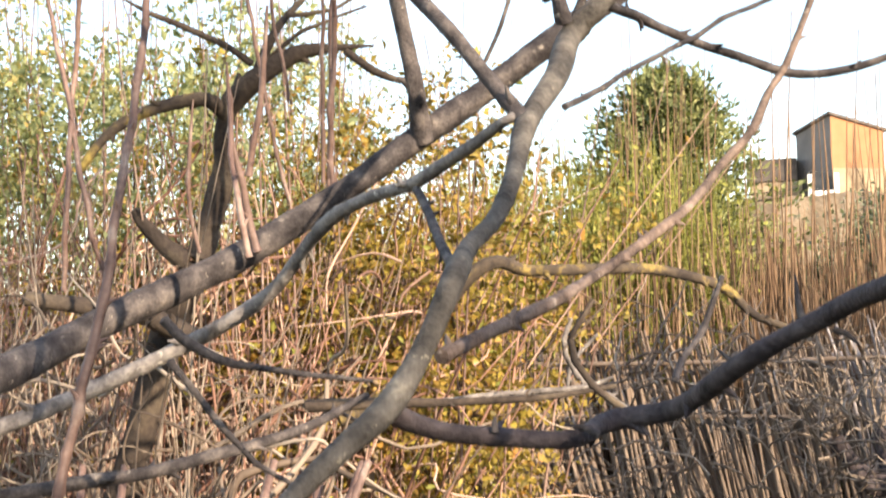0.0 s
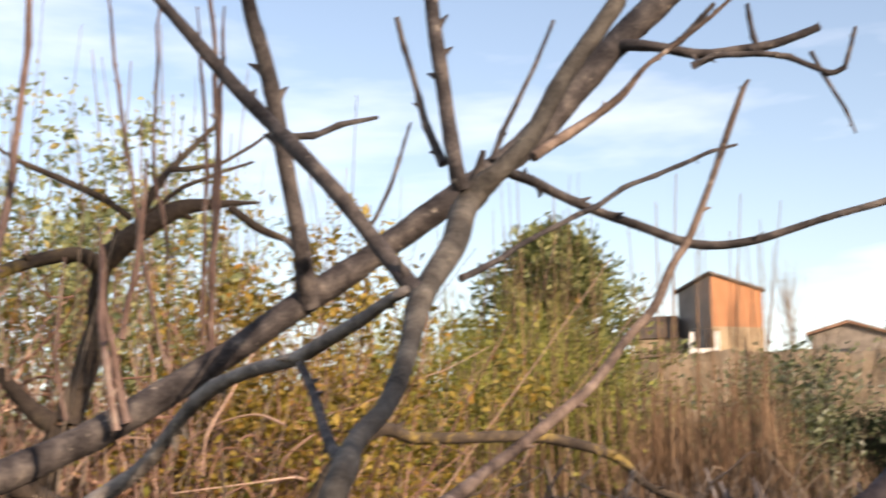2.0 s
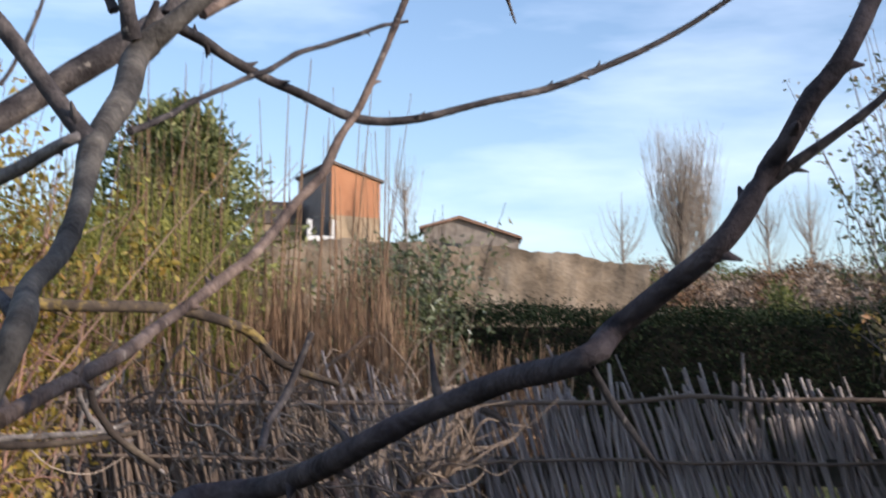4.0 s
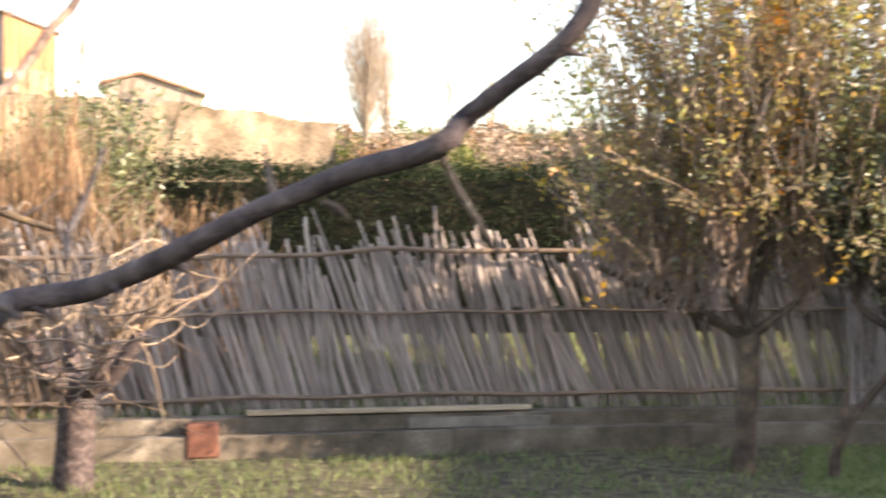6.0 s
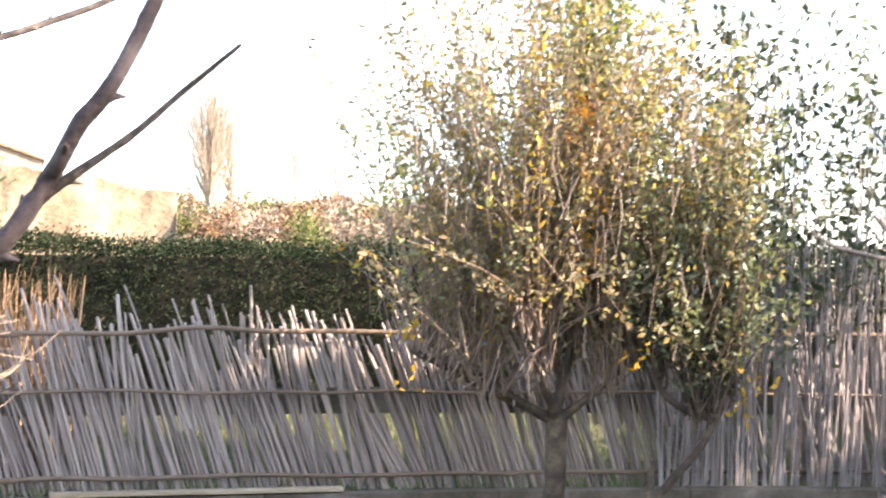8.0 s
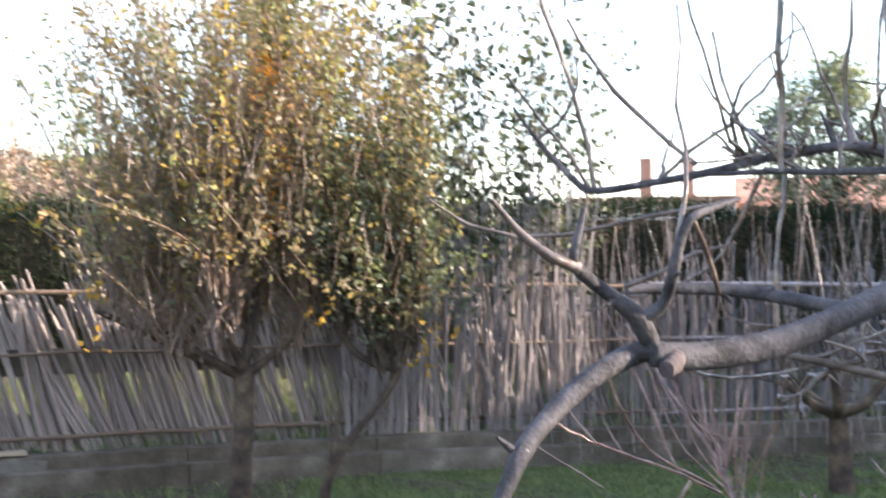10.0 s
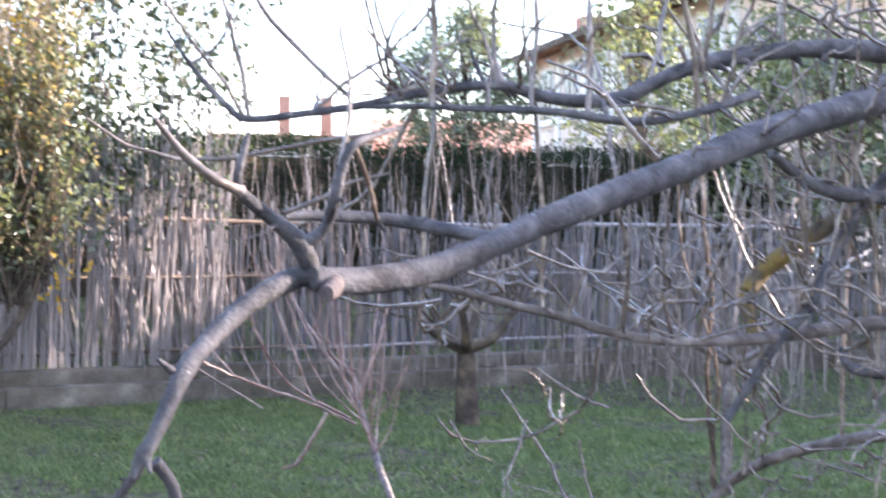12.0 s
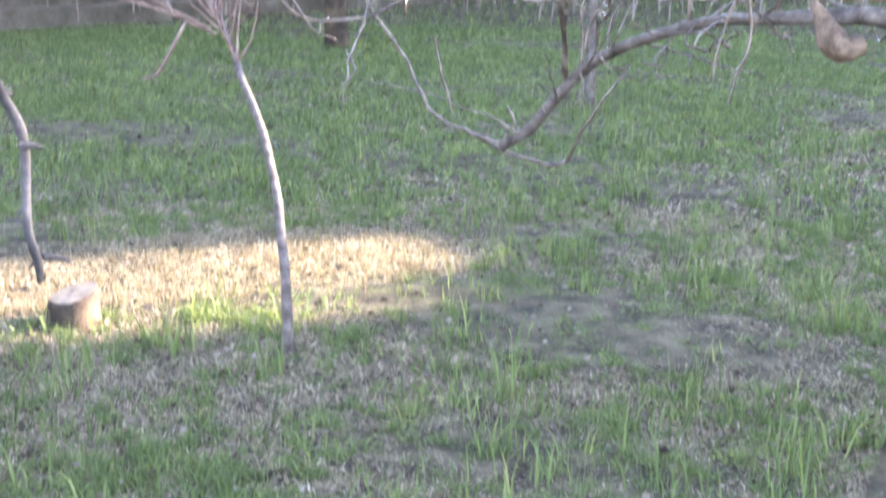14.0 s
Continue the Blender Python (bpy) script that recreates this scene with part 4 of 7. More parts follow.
limb(shoot_tree, "shoot", [(-1.857, 1.711, 1.644, 0.0049), (-1.871, 1.682, 1.780, 0.0049), (-1.911, 1.686, 1.922, 0.0050), (-1.949, 1.688, 2.049, 0.0047), (-1.982, 1.689, 2.168, 0.0039), (-2.011, 1.690, 2.279, 0.0031), (-1.997, 1.666, 2.367, 0.0022), (-1.980, 1.642, 2.454, 0.0013)])
limb(shoot_tree, "shoot", [(-1.905, 1.654, 1.636, 0.0053), (-1.889, 1.652, 1.838, 0.0053), (-1.941, 1.708, 2.009, 0.0051), (-1.911, 1.698, 2.159, 0.0047), (-1.878, 1.686, 2.286, 0.0043), (-1.921, 1.728, 2.432, 0.0035), (-1.890, 1.706, 2.538, 0.0022), (-1.863, 1.686, 2.623, 0.0013)])
limb(shoot_tree, "shoot", [(-1.757, 2.214, 1.844, 0.0055), (-1.730, 2.200, 2.050, 0.0060), (-1.706, 2.176, 2.215, 0.0055), (-1.685, 2.146, 2.355, 0.0050), (-1.661, 2.105, 2.502, 0.0041), (-1.633, 2.064, 2.633, 0.0027), (-1.606, 2.027, 2.740, 0.0014)])
limb(shoot_tree, "shoot", [(-1.764, 2.206, 1.861, 0.0046), (-1.749, 2.189, 2.028, 0.0046), (-1.722, 2.166, 2.204, 0.0041), (-1.704, 2.129, 2.355, 0.0037), (-1.696, 2.111, 2.418, 0.0027), (-1.682, 2.087, 2.501, 0.0014)])
limb(shoot_tree, "shoot", [(-1.395, 1.614, 1.673, 0.0076), (-1.401, 1.602, 1.744, 0.0063), (-1.409, 1.579, 1.845, 0.0049), (-1.406, 1.569, 1.904, 0.0035), (-1.403, 1.560, 1.954, 0.0017)])
limb(shoot_tree, "shoot", [(-1.601, 1.816, 1.828, 0.0063), (-1.577, 1.819, 1.933, 0.0055), (-1.557, 1.813, 2.038, 0.0047), (-1.539, 1.805, 2.122, 0.0024)])
limb(shoot_tree, "shoot", [(-1.751, 2.091, 1.808, 0.0040), (-1.762, 2.063, 1.926, 0.0044), (-1.765, 2.037, 2.033, 0.0044), (-1.764, 2.001, 2.170, 0.0040), (-1.823, 2.022, 2.352, 0.0037), (-1.808, 1.982, 2.477, 0.0027), (-1.790, 1.944, 2.587, 0.0014)])
limb(shoot_tree, "shoot", [(-1.865, 2.218, 2.044, 0.0038), (-1.861, 2.170, 2.237, 0.0038), (-1.834, 2.143, 2.381, 0.0033), (-1.802, 2.112, 2.522, 0.0028), (-1.774, 2.086, 2.627, 0.0014)])
limb(shoot_tree, "shoot", [(-1.743, 1.832, 1.701, 0.0041), (-1.748, 1.816, 1.800, 0.0045), (-1.738, 1.810, 1.899, 0.0037), (-1.726, 1.805, 1.977, 0.0016)])
limb(shoot_tree, "shoot", [(-1.693, 2.154, 1.844, 0.0064), (-1.682, 2.137, 1.988, 0.0060), (-1.654, 2.121, 2.141, 0.0055), (-1.613, 2.080, 2.361, 0.0041), (-1.587, 2.054, 2.472, 0.0018)])
limb(shoot_tree, "shoot", [(-1.277, 1.472, 1.652, 0.0060), (-1.281, 1.460, 1.721, 0.0046), (-1.319, 1.481, 1.800, 0.0041), (-1.345, 1.506, 1.890, 0.0031), (-1.339, 1.497, 1.948, 0.0014)])
for k in range(7):
    a = RNG.uniform(-55, -36)
    d = RNG.uniform(1.95, 2.9)
    top = polar(a, d, 1.3)
    limb(shoot_tree, "shoot", [(-1.5 + RNG.normal() * 0.15, 1.25 + RNG.normal() * 0.12, -0.05, 0.012), (*(0.5 * top + 0.5 * np.array((-1.5, 1.25, 0.2))), 0.01), (*top, 0.008)])

old_tree = thing("old_tree", (-2.2, 2.5, 0), "old crooked tree with dark lichen-spotted trunk and elbows", "tree")
BARK_OF[old_tree.name] = BARK_OLD
limb(old_tree, "trunk", [(-2.56, 2.30, 1.055, 0.0509), (-2.46, 2.32, 1.305, 0.0418), (-2.35, 2.32, 1.556, 0.0376), (-2.253, 2.314, 1.692, 0.0324), (-2.218, 2.338, 1.817, 0.0284), (-2.174, 2.337, 1.940, 0.0236), (-2.145, 2.307, 2.023, 0.0200), (-2.098, 2.292, 2.105, 0.0192)])
limb(old_tree, "branch", [(-2.119, 2.305, 2.083, 0.0262), (-2.041, 2.312, 2.132, 0.0225), (-1.971, 2.363, 2.181, 0.0191), (-1.904, 2.417, 2.193, 0.0101), (-1.836, 2.471, 2.199, 0.0028)])
limb(old_tree, "branch", [(-2.130, 2.300, 2.059, 0.0193), (-2.133, 2.234, 2.082, 0.0157), (-2.193, 2.175, 2.069, 0.0152), (-2.252, 2.117, 2.038, 0.0135), (-2.295, 2.078, 1.989, 0.0112), (-2.330, 2.049, 1.928, 0.0101)], BARK_LICHEN)
limb(old_tree, "branch", [(-1.886, 2.434, 2.187, 0.0090), (-1.843, 2.479, 2.144, 0.0101), (-1.797, 2.521, 2.119, 0.0067)])
limb(old_tree, "branch", [(-2.046, 2.308, 2.126, 0.0124), (-2.002, 2.323, 2.223, 0.0101), (-1.988, 2.382, 2.295, 0.0080), (-1.939, 2.460, 2.393, 0.0052)])
limb(old_tree, "branch", [(-2.046, 2.299, 2.162, 0.0090), (-2.084, 2.251, 2.203, 0.0079), (-2.138, 2.185, 2.238, 0.0073), (-2.190, 2.119, 2.271, 0.0051), (-2.224, 2.070, 2.304, 0.0022)])
limb(old_tree, "twig", [(-1.973, 2.337, 2.265, 0.0067), (-1.911, 2.388, 2.274, 0.0056), (-1.860, 2.424, 2.296, 0.0039), (-1.842, 2.543, 2.381, 0.0029)])
limb(old_tree, "twig", [(-2.022, 2.319, 2.168, 0.0056), (-1.965, 2.356, 2.223, 0.0051), (-1.895, 2.406, 2.260, 0.0039), (-1.834, 2.449, 2.284, 0.0028)])
limb(old_tree, "branch", [(-2.264, 2.299, 1.730, 0.0255), (-2.297, 2.262, 1.768, 0.0197), (-2.323, 2.227, 1.817, 0.0151), (-2.334, 2.211, 1.849, 0.0104)])
limb(old_tree, "branch", [(-2.258, 2.313, 1.556, 0.0255), (-2.274, 2.147, 1.618, 0.0213), (-2.350, 2.059, 1.637, 0.0191), (-2.420, 1.970, 1.650, 0.0168)])
limb(old_tree, "branch", [(-2.025, 2.549, 1.362, 0.0179), (-1.923, 2.635, 1.424, 0.0203), (-1.813, 2.716, 1.631, 0.0179), (-1.732, 2.767, 1.714, 0.0167), (-1.721, 2.896, 1.700, 0.0160), (-1.641, 2.946, 1.698, 0.0135), (-1.572, 3.101, 1.703, 0.0139), (-1.496, 3.255, 1.689, 0.0130), (-1.440, 3.396, 1.654, 0.0120), (-1.366, 3.432, 1.578, 0.0107), (-1.239, 3.486, 1.528, 0.0080)], BARK_LICHEN)
limb(old_tree, "branch", [(-1.952, 2.350, 1.397, 0.0146), (-1.858, 2.430, 1.400, 0.0135), (-1.741, 2.521, 1.399, 0.0101), (-1.599, 2.621, 1.400, 0.0090), (-1.495, 2.688, 1.407, 0.0073), (-1.399, 2.745, 1.426, 0.0051)])
limb(old_tree, "twig", [(-1.357, 2.765, 1.354, 0.0067), (-1.410, 2.737, 1.398, 0.0079), (-1.462, 2.708, 1.443, 0.0084), (-1.487, 2.694, 1.505, 0.0079), (-1.470, 2.704, 1.567, 0.0067), (-1.436, 2.723, 1.615, 0.0045)])
limb(old_tree, "twig", [(-1.701, 3.068, 1.582, 0.0051), (-1.721, 3.057, 1.516, 0.0069), (-1.690, 3.074, 1.440, 0.0069), (-1.595, 3.125, 1.364, 0.0063), (-1.542, 3.151, 1.317, 0.0038)], BARK_PALE)
limb(old_tree, "twig", [(-1.697, 3.187, 1.543, 0.0045), (-1.730, 3.167, 1.504, 0.0065), (-1.759, 3.149, 1.453, 0.0058), (-1.768, 3.142, 1.385, 0.0039)], BARK_PALE)
limb(old_tree, "branch", [(-2.004, 2.736, 1.381, 0.0074), (-1.896, 2.818, 1.391, 0.0080), (-1.785, 2.895, 1.403, 0.0080), (-1.625, 2.995, 1.416, 0.0068), (-1.566, 3.030, 1.437, 0.0037)], BARK_PALE)

right_tree = thing("pear_tree", (3.2, 1.3, 0), "bare grey-barked fruit tree with spreading limbs and yellow lichen", "tree")
BARK_OF[right_tree.name] = BARK_GREY
TWIG_OF[right_tree.name] = TWIG_BARK
limb(right_tree, "limb", [(0.693, 1.026, 1.509, 0.0113), (0.744, 1.036, 1.504, 0.0129), (0.829, 1.060, 1.510, 0.0135), (0.923, 1.100, 1.531, 0.0138), (1.021, 1.157, 1.554, 0.0164), (1.179, 1.230, 1.592, 0.0168), (1.383, 1.325, 1.638, 0.0190), (1.597, 1.401, 1.696, 0.0230), (1.757, 1.454, 1.736, 0.0256), (1.866, 1.483, 1.765, 0.0273), (2.124, 1.566, 1.830, 0.0324), (2.950, 1.500, 1.950, 0.0500), (3.150, 1.320, 1.600, 0.0700)])
limb(right_tree, "branch", [(0.693, 1.026, 1.508, 0.0105), (0.672, 1.035, 1.502, 0.0103), (0.626, 1.020, 1.482, 0.0099), (0.583, 1.002, 1.455, 0.0095), (0.538, 0.940, 1.430, 0.0087), (0.519, 0.922, 1.405, 0.0073), (0.502, 0.913, 1.380, 0.0061), (0.495, 0.913, 1.370, 0.0064), (0.492, 0.922, 1.353, 0.0043), (0.485, 0.941, 1.332, 0.0038), (0.479, 0.956, 1.293, 0.0031)], sprouts=2.0, reach=0.05)
limb(right_tree, "branch", [(0.515, 0.943, 1.360, 0.0056), (0.531, 0.945, 1.339, 0.005), (0.541, 0.947, 1.303, 0.0046), (0.552, 0.947, 1.264, 0.0045), (0.565, 0.947, 1.234, 0.0048), (0.569, 0.950, 1.208, 0.0042), (0.563, 0.935, 1.153, 0.0042), (0.567, 0.925, 1.124, 0.0044), (0.565, 0.919, 1.106, 0.002)], sprouts=2.0, reach=0.05)
limb(right_tree, "spur", [(0.563, 0.943, 1.220, 0.0042), (0.573, 0.939, 1.220, 0.0032), (0.581, 0.936, 1.217, 0.0014)])
limb(right_tree, "spur", [(0.567, 0.936, 1.154, 0.0036), (0.558, 0.939, 1.156, 0.0018), (0.548, 0.943, 1.158, 0.0012)])
limb(right_tree, "spur", [(0.572, 0.926, 1.126, 0.004), (0.582, 0.923, 1.125, 0.003), (0.593, 0.918, 1.121, 0.0012)])
limb(right_tree, "spur", [(0.571, 0.927, 1.129, 0.004), (0.564, 0.927, 1.122, 0.0016), (0.559, 0.928, 1.117, 0.0008)])
limb(right_tree, "spur", [(0.536, 0.940, 1.426, 0.0044), (0.524, 0.935, 1.435, 0.0033), (0.512, 0.929, 1.444, 0.0016)])
limb(right_tree, "stub", [(0.697, 1.035, 1.502, 0.0114), (0.707, 1.019, 1.495, 0.0103), (0.688, 0.995, 1.489, 0.0075)], BARK_DARK)
limb(right_tree, "branch", [(0.686, 1.029, 1.513, 0.0098), (0.673, 1.025, 1.536, 0.0097), (0.644, 1.016, 1.556, 0.0064), (0.613, 1.006, 1.576, 0.0056), (0.603, 0.999, 1.587, 0.0045), (0.607, 0.997, 1.607, 0.0035), (0.612, 0.994, 1.631, 0.0019)], sprouts=2.0, reach=0.05)
limb(right_tree, "twig", [(0.607, 0.998, 1.579, 0.0050), (0.583, 0.996, 1.590, 0.0048), (0.559, 0.993, 1.600, 0.0044), (0.548, 0.997, 1.614, 0.0036), (0.530, 1.001, 1.640, 0.0018)])
limb(right_tree, "branch", [(0.675, 1.024, 1.534, 0.0061), (0.694, 1.016, 1.547, 0.0056), (0.695, 0.994, 1.578, 0.0051), (0.699, 0.991, 1.601, 0.0051), (0.708, 0.987, 1.622, 0.0046), (0.733, 0.996, 1.633, 0.0032), (0.767, 1.012, 1.643, 0.0022)], sprouts=2.0, reach=0.05)
limb(right_tree, "twig", [(0.698, 0.992, 1.606, 0.0024), (0.703, 0.988, 1.631, 0.0026), (0.715, 1.003, 1.652, 0.0023), (0.722, 1.030, 1.696, 0.0017), (0.736, 1.069, 1.764, 0.0015), (0.749, 1.106, 1.835, 0.0010)])
limb(right_tree, "twig", [(0.717, 1.004, 1.625, 0.0024), (0.741, 1.027, 1.592, 0.0028), (0.773, 1.068, 1.555, 0.0023)])
limb(right_tree, "branch", [(0.749, 1.243, 1.557, 0.0048), (0.790, 1.247, 1.559, 0.0058), (0.852, 1.251, 1.557, 0.0069), (0.912, 1.244, 1.551, 0.0075), (0.937, 1.184, 1.541, 0.0073), (0.943, 1.111, 1.537, 0.0080)], sprouts=2.0, reach=0.05)
limb(right_tree, "twig", [(0.729, 1.197, 1.561, 0.0028), (0.750, 1.188, 1.573, 0.0024), (0.777, 1.176, 1.584, 0.0023), (0.803, 1.164, 1.598, 0.0021), (0.829, 1.151, 1.605, 0.0010)])
limb(right_tree, "twig", [(0.514, 1.161, 1.647, 0.0010), (0.540, 1.156, 1.628, 0.0016), (0.580, 1.144, 1.615, 0.0020), (0.620, 1.131, 1.609, 0.0020), (0.655, 1.118, 1.614, 0.0020), (0.709, 1.095, 1.626, 0.0020), (0.750, 1.054, 1.636, 0.0019), (0.778, 1.040, 1.644, 0.0010)])
limb(right_tree, "branch", [(0.800, 1.794, 1.815, 0.0020), (0.840, 1.787, 1.762, 0.0032), (0.883, 1.775, 1.712, 0.0042), (0.910, 1.767, 1.694, 0.0052), (0.984, 1.736, 1.703, 0.0055), (1.057, 1.701, 1.717, 0.0062), (1.143, 1.656, 1.739, 0.0071), (1.217, 1.590, 1.748, 0.0084), (1.284, 1.574, 1.730, 0.0091), (1.350, 1.556, 1.723, 0.0098), (1.413, 1.547, 1.734, 0.0106), (1.494, 1.545, 1.772, 0.0115), (1.619, 1.568, 1.810, 0.0128), (1.768, 1.568, 1.834, 0.0148), (2.004, 1.618, 1.853, 0.0185), (2.246, 1.650, 1.865, 0.0242), (3.0, 1.5, 2.15, 0.04), (3.15, 1.32, 1.75, 0.06)], sprouts=15.0, reach=0.3)
limb(right_tree, "branch", [(1.014, 1.612, 1.706, 0.0028), (1.084, 1.577, 1.709, 0.0043), (1.159, 1.536, 1.706, 0.0049), (1.244, 1.483, 1.705, 0.0055), (1.338, 1.481, 1.697, 0.0063), (1.412, 1.489, 1.698, 0.0065), (1.499, 1.483, 1.717, 0.0066), (1.657, 1.544, 1.754, 0.0078)], sprouts=15.0, reach=0.3)
limb(right_tree, "twig", [(1.042, 1.708, 1.727, 0.0036), (0.995, 1.725, 1.771, 0.0034), (0.948, 1.739, 1.818, 0.0032), (0.908, 1.749, 1.859, 0.0027), (0.866, 1.752, 1.935, 0.0019)])
limb(right_tree, "twig", [(1.221, 1.588, 1.748, 0.0082), (1.216, 1.589, 1.768, 0.0048), (1.215, 1.607, 1.813, 0.0044), (1.219, 1.598, 1.861, 0.0036), (1.217, 1.583, 1.947, 0.0024)])
limb(right_tree, "spur", [(1.203, 1.599, 1.747, 0.0045), (1.191, 1.603, 1.771, 0.0032), (1.181, 1.606, 1.796, 0.0019)])
limb(right_tree, "twig", [(1.093, 1.683, 1.734, 0.0024), (1.073, 1.690, 1.758, 0.0022), (1.056, 1.696, 1.776, 0.0012)])
limb(right_tree, "twig", [(1.110, 1.673, 1.743, 0.0029), (1.089, 1.678, 1.794, 0.0027), (1.069, 1.680, 1.849, 0.0024), (1.054, 1.677, 1.912, 0.0019)])
limb(right_tree, "twig", [(0.902, 1.769, 1.696, 0.0029), (0.870, 1.776, 1.755, 0.0024), (0.822, 1.787, 1.808, 0.0022), (0.790, 1.792, 1.854, 0.0017)])
limb(right_tree, "branch", [(1.136, 1.665, 1.460, 0.0039), (1.225, 1.672, 1.443, 0.0060), (1.309, 1.679, 1.422, 0.0068), (1.401, 1.678, 1.402, 0.0077), (1.487, 1.678, 1.380, 0.0078), (1.587, 1.664, 1.365, 0.0076), (1.767, 1.712, 1.356, 0.0093), (2.008, 1.765, 1.361, 0.0125), (2.234, 1.752, 1.373, 0.0150), (3.0, 1.5, 1.4, 0.03), (3.18, 1.32, 1.2, 0.05)], BARK_SAPLING, sprouts=15.0, reach=0.3)
limb(right_tree, "twig", [(1.117, 1.561, 1.444, 0.0018), (1.016, 1.500, 1.436, 0.0022), (0.921, 1.436, 1.451, 0.0021), (0.802, 1.272, 1.478, 0.0022), (0.702, 1.099, 1.502, 0.0023)])
limb(right_tree, "branch", [(1.985, 1.915, 1.340, 0.0130), (1.989, 1.944, 1.419, 0.0157), (2.025, 1.942, 1.468, 0.0166), (2.064, 1.908, 1.509, 0.0166), (2.132, 1.845, 1.572, 0.0166), (2.189, 1.787, 1.605, 0.0175), (2.297, 1.761, 1.604, 0.0197), (2.423, 1.693, 1.580, 0.0210), (2.95, 1.5, 1.55, 0.035), (3.15, 1.32, 1.35, 0.05)], LICHEN)
limb(right_tree, "branch", [(1.811, 1.780, 1.204, 0.0064), (1.848, 1.760, 1.275, 0.0080), (1.884, 1.737, 1.346, 0.0096), (1.938, 1.720, 1.412, 0.0105), (1.991, 1.717, 1.502, 0.0106), (2.048, 1.703, 1.588, 0.0116), (2.101, 1.676, 1.655, 0.0134), (2.116, 1.654, 1.724, 0.0125), (2.116, 1.640, 1.832, 0.0125)], sprouts=15.0, reach=0.3)
limb(right_tree, "branch", [(1.737, 1.607, 1.663, 0.0089), (1.812, 1.608, 1.629, 0.0106), (1.894, 1.601, 1.608, 0.0116), (2.011, 1.626, 1.602, 0.0120), (2.150, 1.626, 1.545, 0.0125), (2.374, 1.674, 1.500, 0.0170), (3.15, 1.34, 1.5, 0.04)], sprouts=15.0, reach=0.3)
limb(right_tree, "branch", [(2.451, 2.837, 0.674, 0.0133), (2.488, 2.761, 0.733, 0.0131), (2.482, 2.660, 0.829, 0.0145), (2.515, 2.588, 0.916, 0.0149), (2.530, 2.457, 0.989, 0.0145), (2.546, 2.316, 1.037, 0.0135), (2.563, 2.166, 1.073, 0.0137), (2.578, 2.010, 1.098, 0.0142), (2.591, 1.849, 1.120, 0.0168), (2.638, 1.712, 1.114, 0.0205), (2.95, 1.55, 0.95, 0.03), (3.18, 1.32, 0.75, 0.06)], BARK_SAPLING, sprouts=15.0, reach=0.3)
limb(right_tree, "twig", [(2.458, 2.833, 0.678, 0.0072), (2.423, 2.928, 0.699, 0.0055), (2.366, 3.036, 0.727, 0.0056), (2.346, 3.060, 0.772, 0.0051), (2.343, 3.142, 0.864, 0.0047), (2.298, 3.188, 0.958, 0.0042), (2.236, 3.242, 1.071, 0.0028)])
limb(right_tree, "twig", [(2.399, 2.947, 0.711, 0.0055), (2.491, 2.864, 0.648, 0.0055), (2.564, 2.736, 0.628, 0.0054), (2.577, 2.683, 0.709, 0.0045), (2.615, 2.618, 0.836, 0.0040), (2.666, 2.589, 0.902, 0.0027)])
limb(right_tree, "twig", [(2.406, 3.011, 0.734, 0.0037), (2.393, 3.041, 0.826, 0.0037), (2.382, 3.072, 0.949, 0.0033)])
limb(right_tree, "twig", [(2.491, 2.815, 0.704, 0.0041), (2.479, 2.836, 0.748, 0.0036), (2.470, 2.851, 0.782, 0.0023)])
limb(right_tree, "stub", [(2.504, 1.840, 1.157, 0.0080), (2.516, 1.824, 1.128, 0.0170), (2.528, 1.806, 1.086, 0.0280), (2.545, 1.789, 1.065, 0.0270), (2.577, 1.770, 1.079, 0.0200)], BARK_TAN)
limb(right_tree, "twig", [(2.509, 2.649, 0.872, 0.0070), (2.417, 2.559, 1.022, 0.0058), (2.293, 2.428, 1.206, 0.0055), (2.179, 2.278, 1.385, 0.0052), (2.104, 2.214, 1.508, 0.0047), (2.095, 2.215, 1.696, 0.0040)])
limb(right_tree, "twig", [(2.508, 2.648, 0.865, 0.0043), (2.363, 2.482, 1.076, 0.0041), (2.250, 2.334, 1.216, 0.0034), (2.164, 2.288, 1.348, 0.0033), (2.066, 2.243, 1.508, 0.0029), (2.054, 2.248, 1.673, 0.0025)])
limb(right_tree, "twig", [(2.162, 1.886, 1.311, 0.0034), (2.120, 1.929, 1.341, 0.0034), (2.064, 1.985, 1.428, 0.0034), (2.025, 2.022, 1.537, 0.0030), (1.993, 2.047, 1.636, 0.0030), (1.972, 2.055, 1.768, 0.0027)])
limb(right_tree, "twig", [(1.966, 1.663, 1.375, 0.0030), (1.939, 1.691, 1.393, 0.0030), (1.896, 1.736, 1.501, 0.0027), (1.870, 1.758, 1.629, 0.0027), (1.849, 1.768, 1.746, 0.0024)])
limb(right_tree, "branch", [(2.100, 1.807, 1.319, 0.0069), (2.110, 1.793, 1.283, 0.0086), (2.196, 1.776, 1.271, 0.0097), (2.295, 1.745, 1.276, 0.0117), (2.461, 1.709, 1.295, 0.0157), (3.15, 1.34, 1.1, 0.035)], sprouts=15.0, reach=0.3)
limb(right_tree, "twig", [(1.870, 2.124, 1.248, 0.0020), (1.886, 2.107, 1.209, 0.0030), (1.924, 2.071, 1.166, 0.0034), (1.971, 2.033, 1.163, 0.0034), (1.943, 1.931, 1.194, 0.0032)])
limb(right_tree, "twig", [(1.548, 1.984, 1.287, 0.0018), (1.593, 1.950, 1.250, 0.0027), (1.650, 1.907, 1.222, 0.0030)])
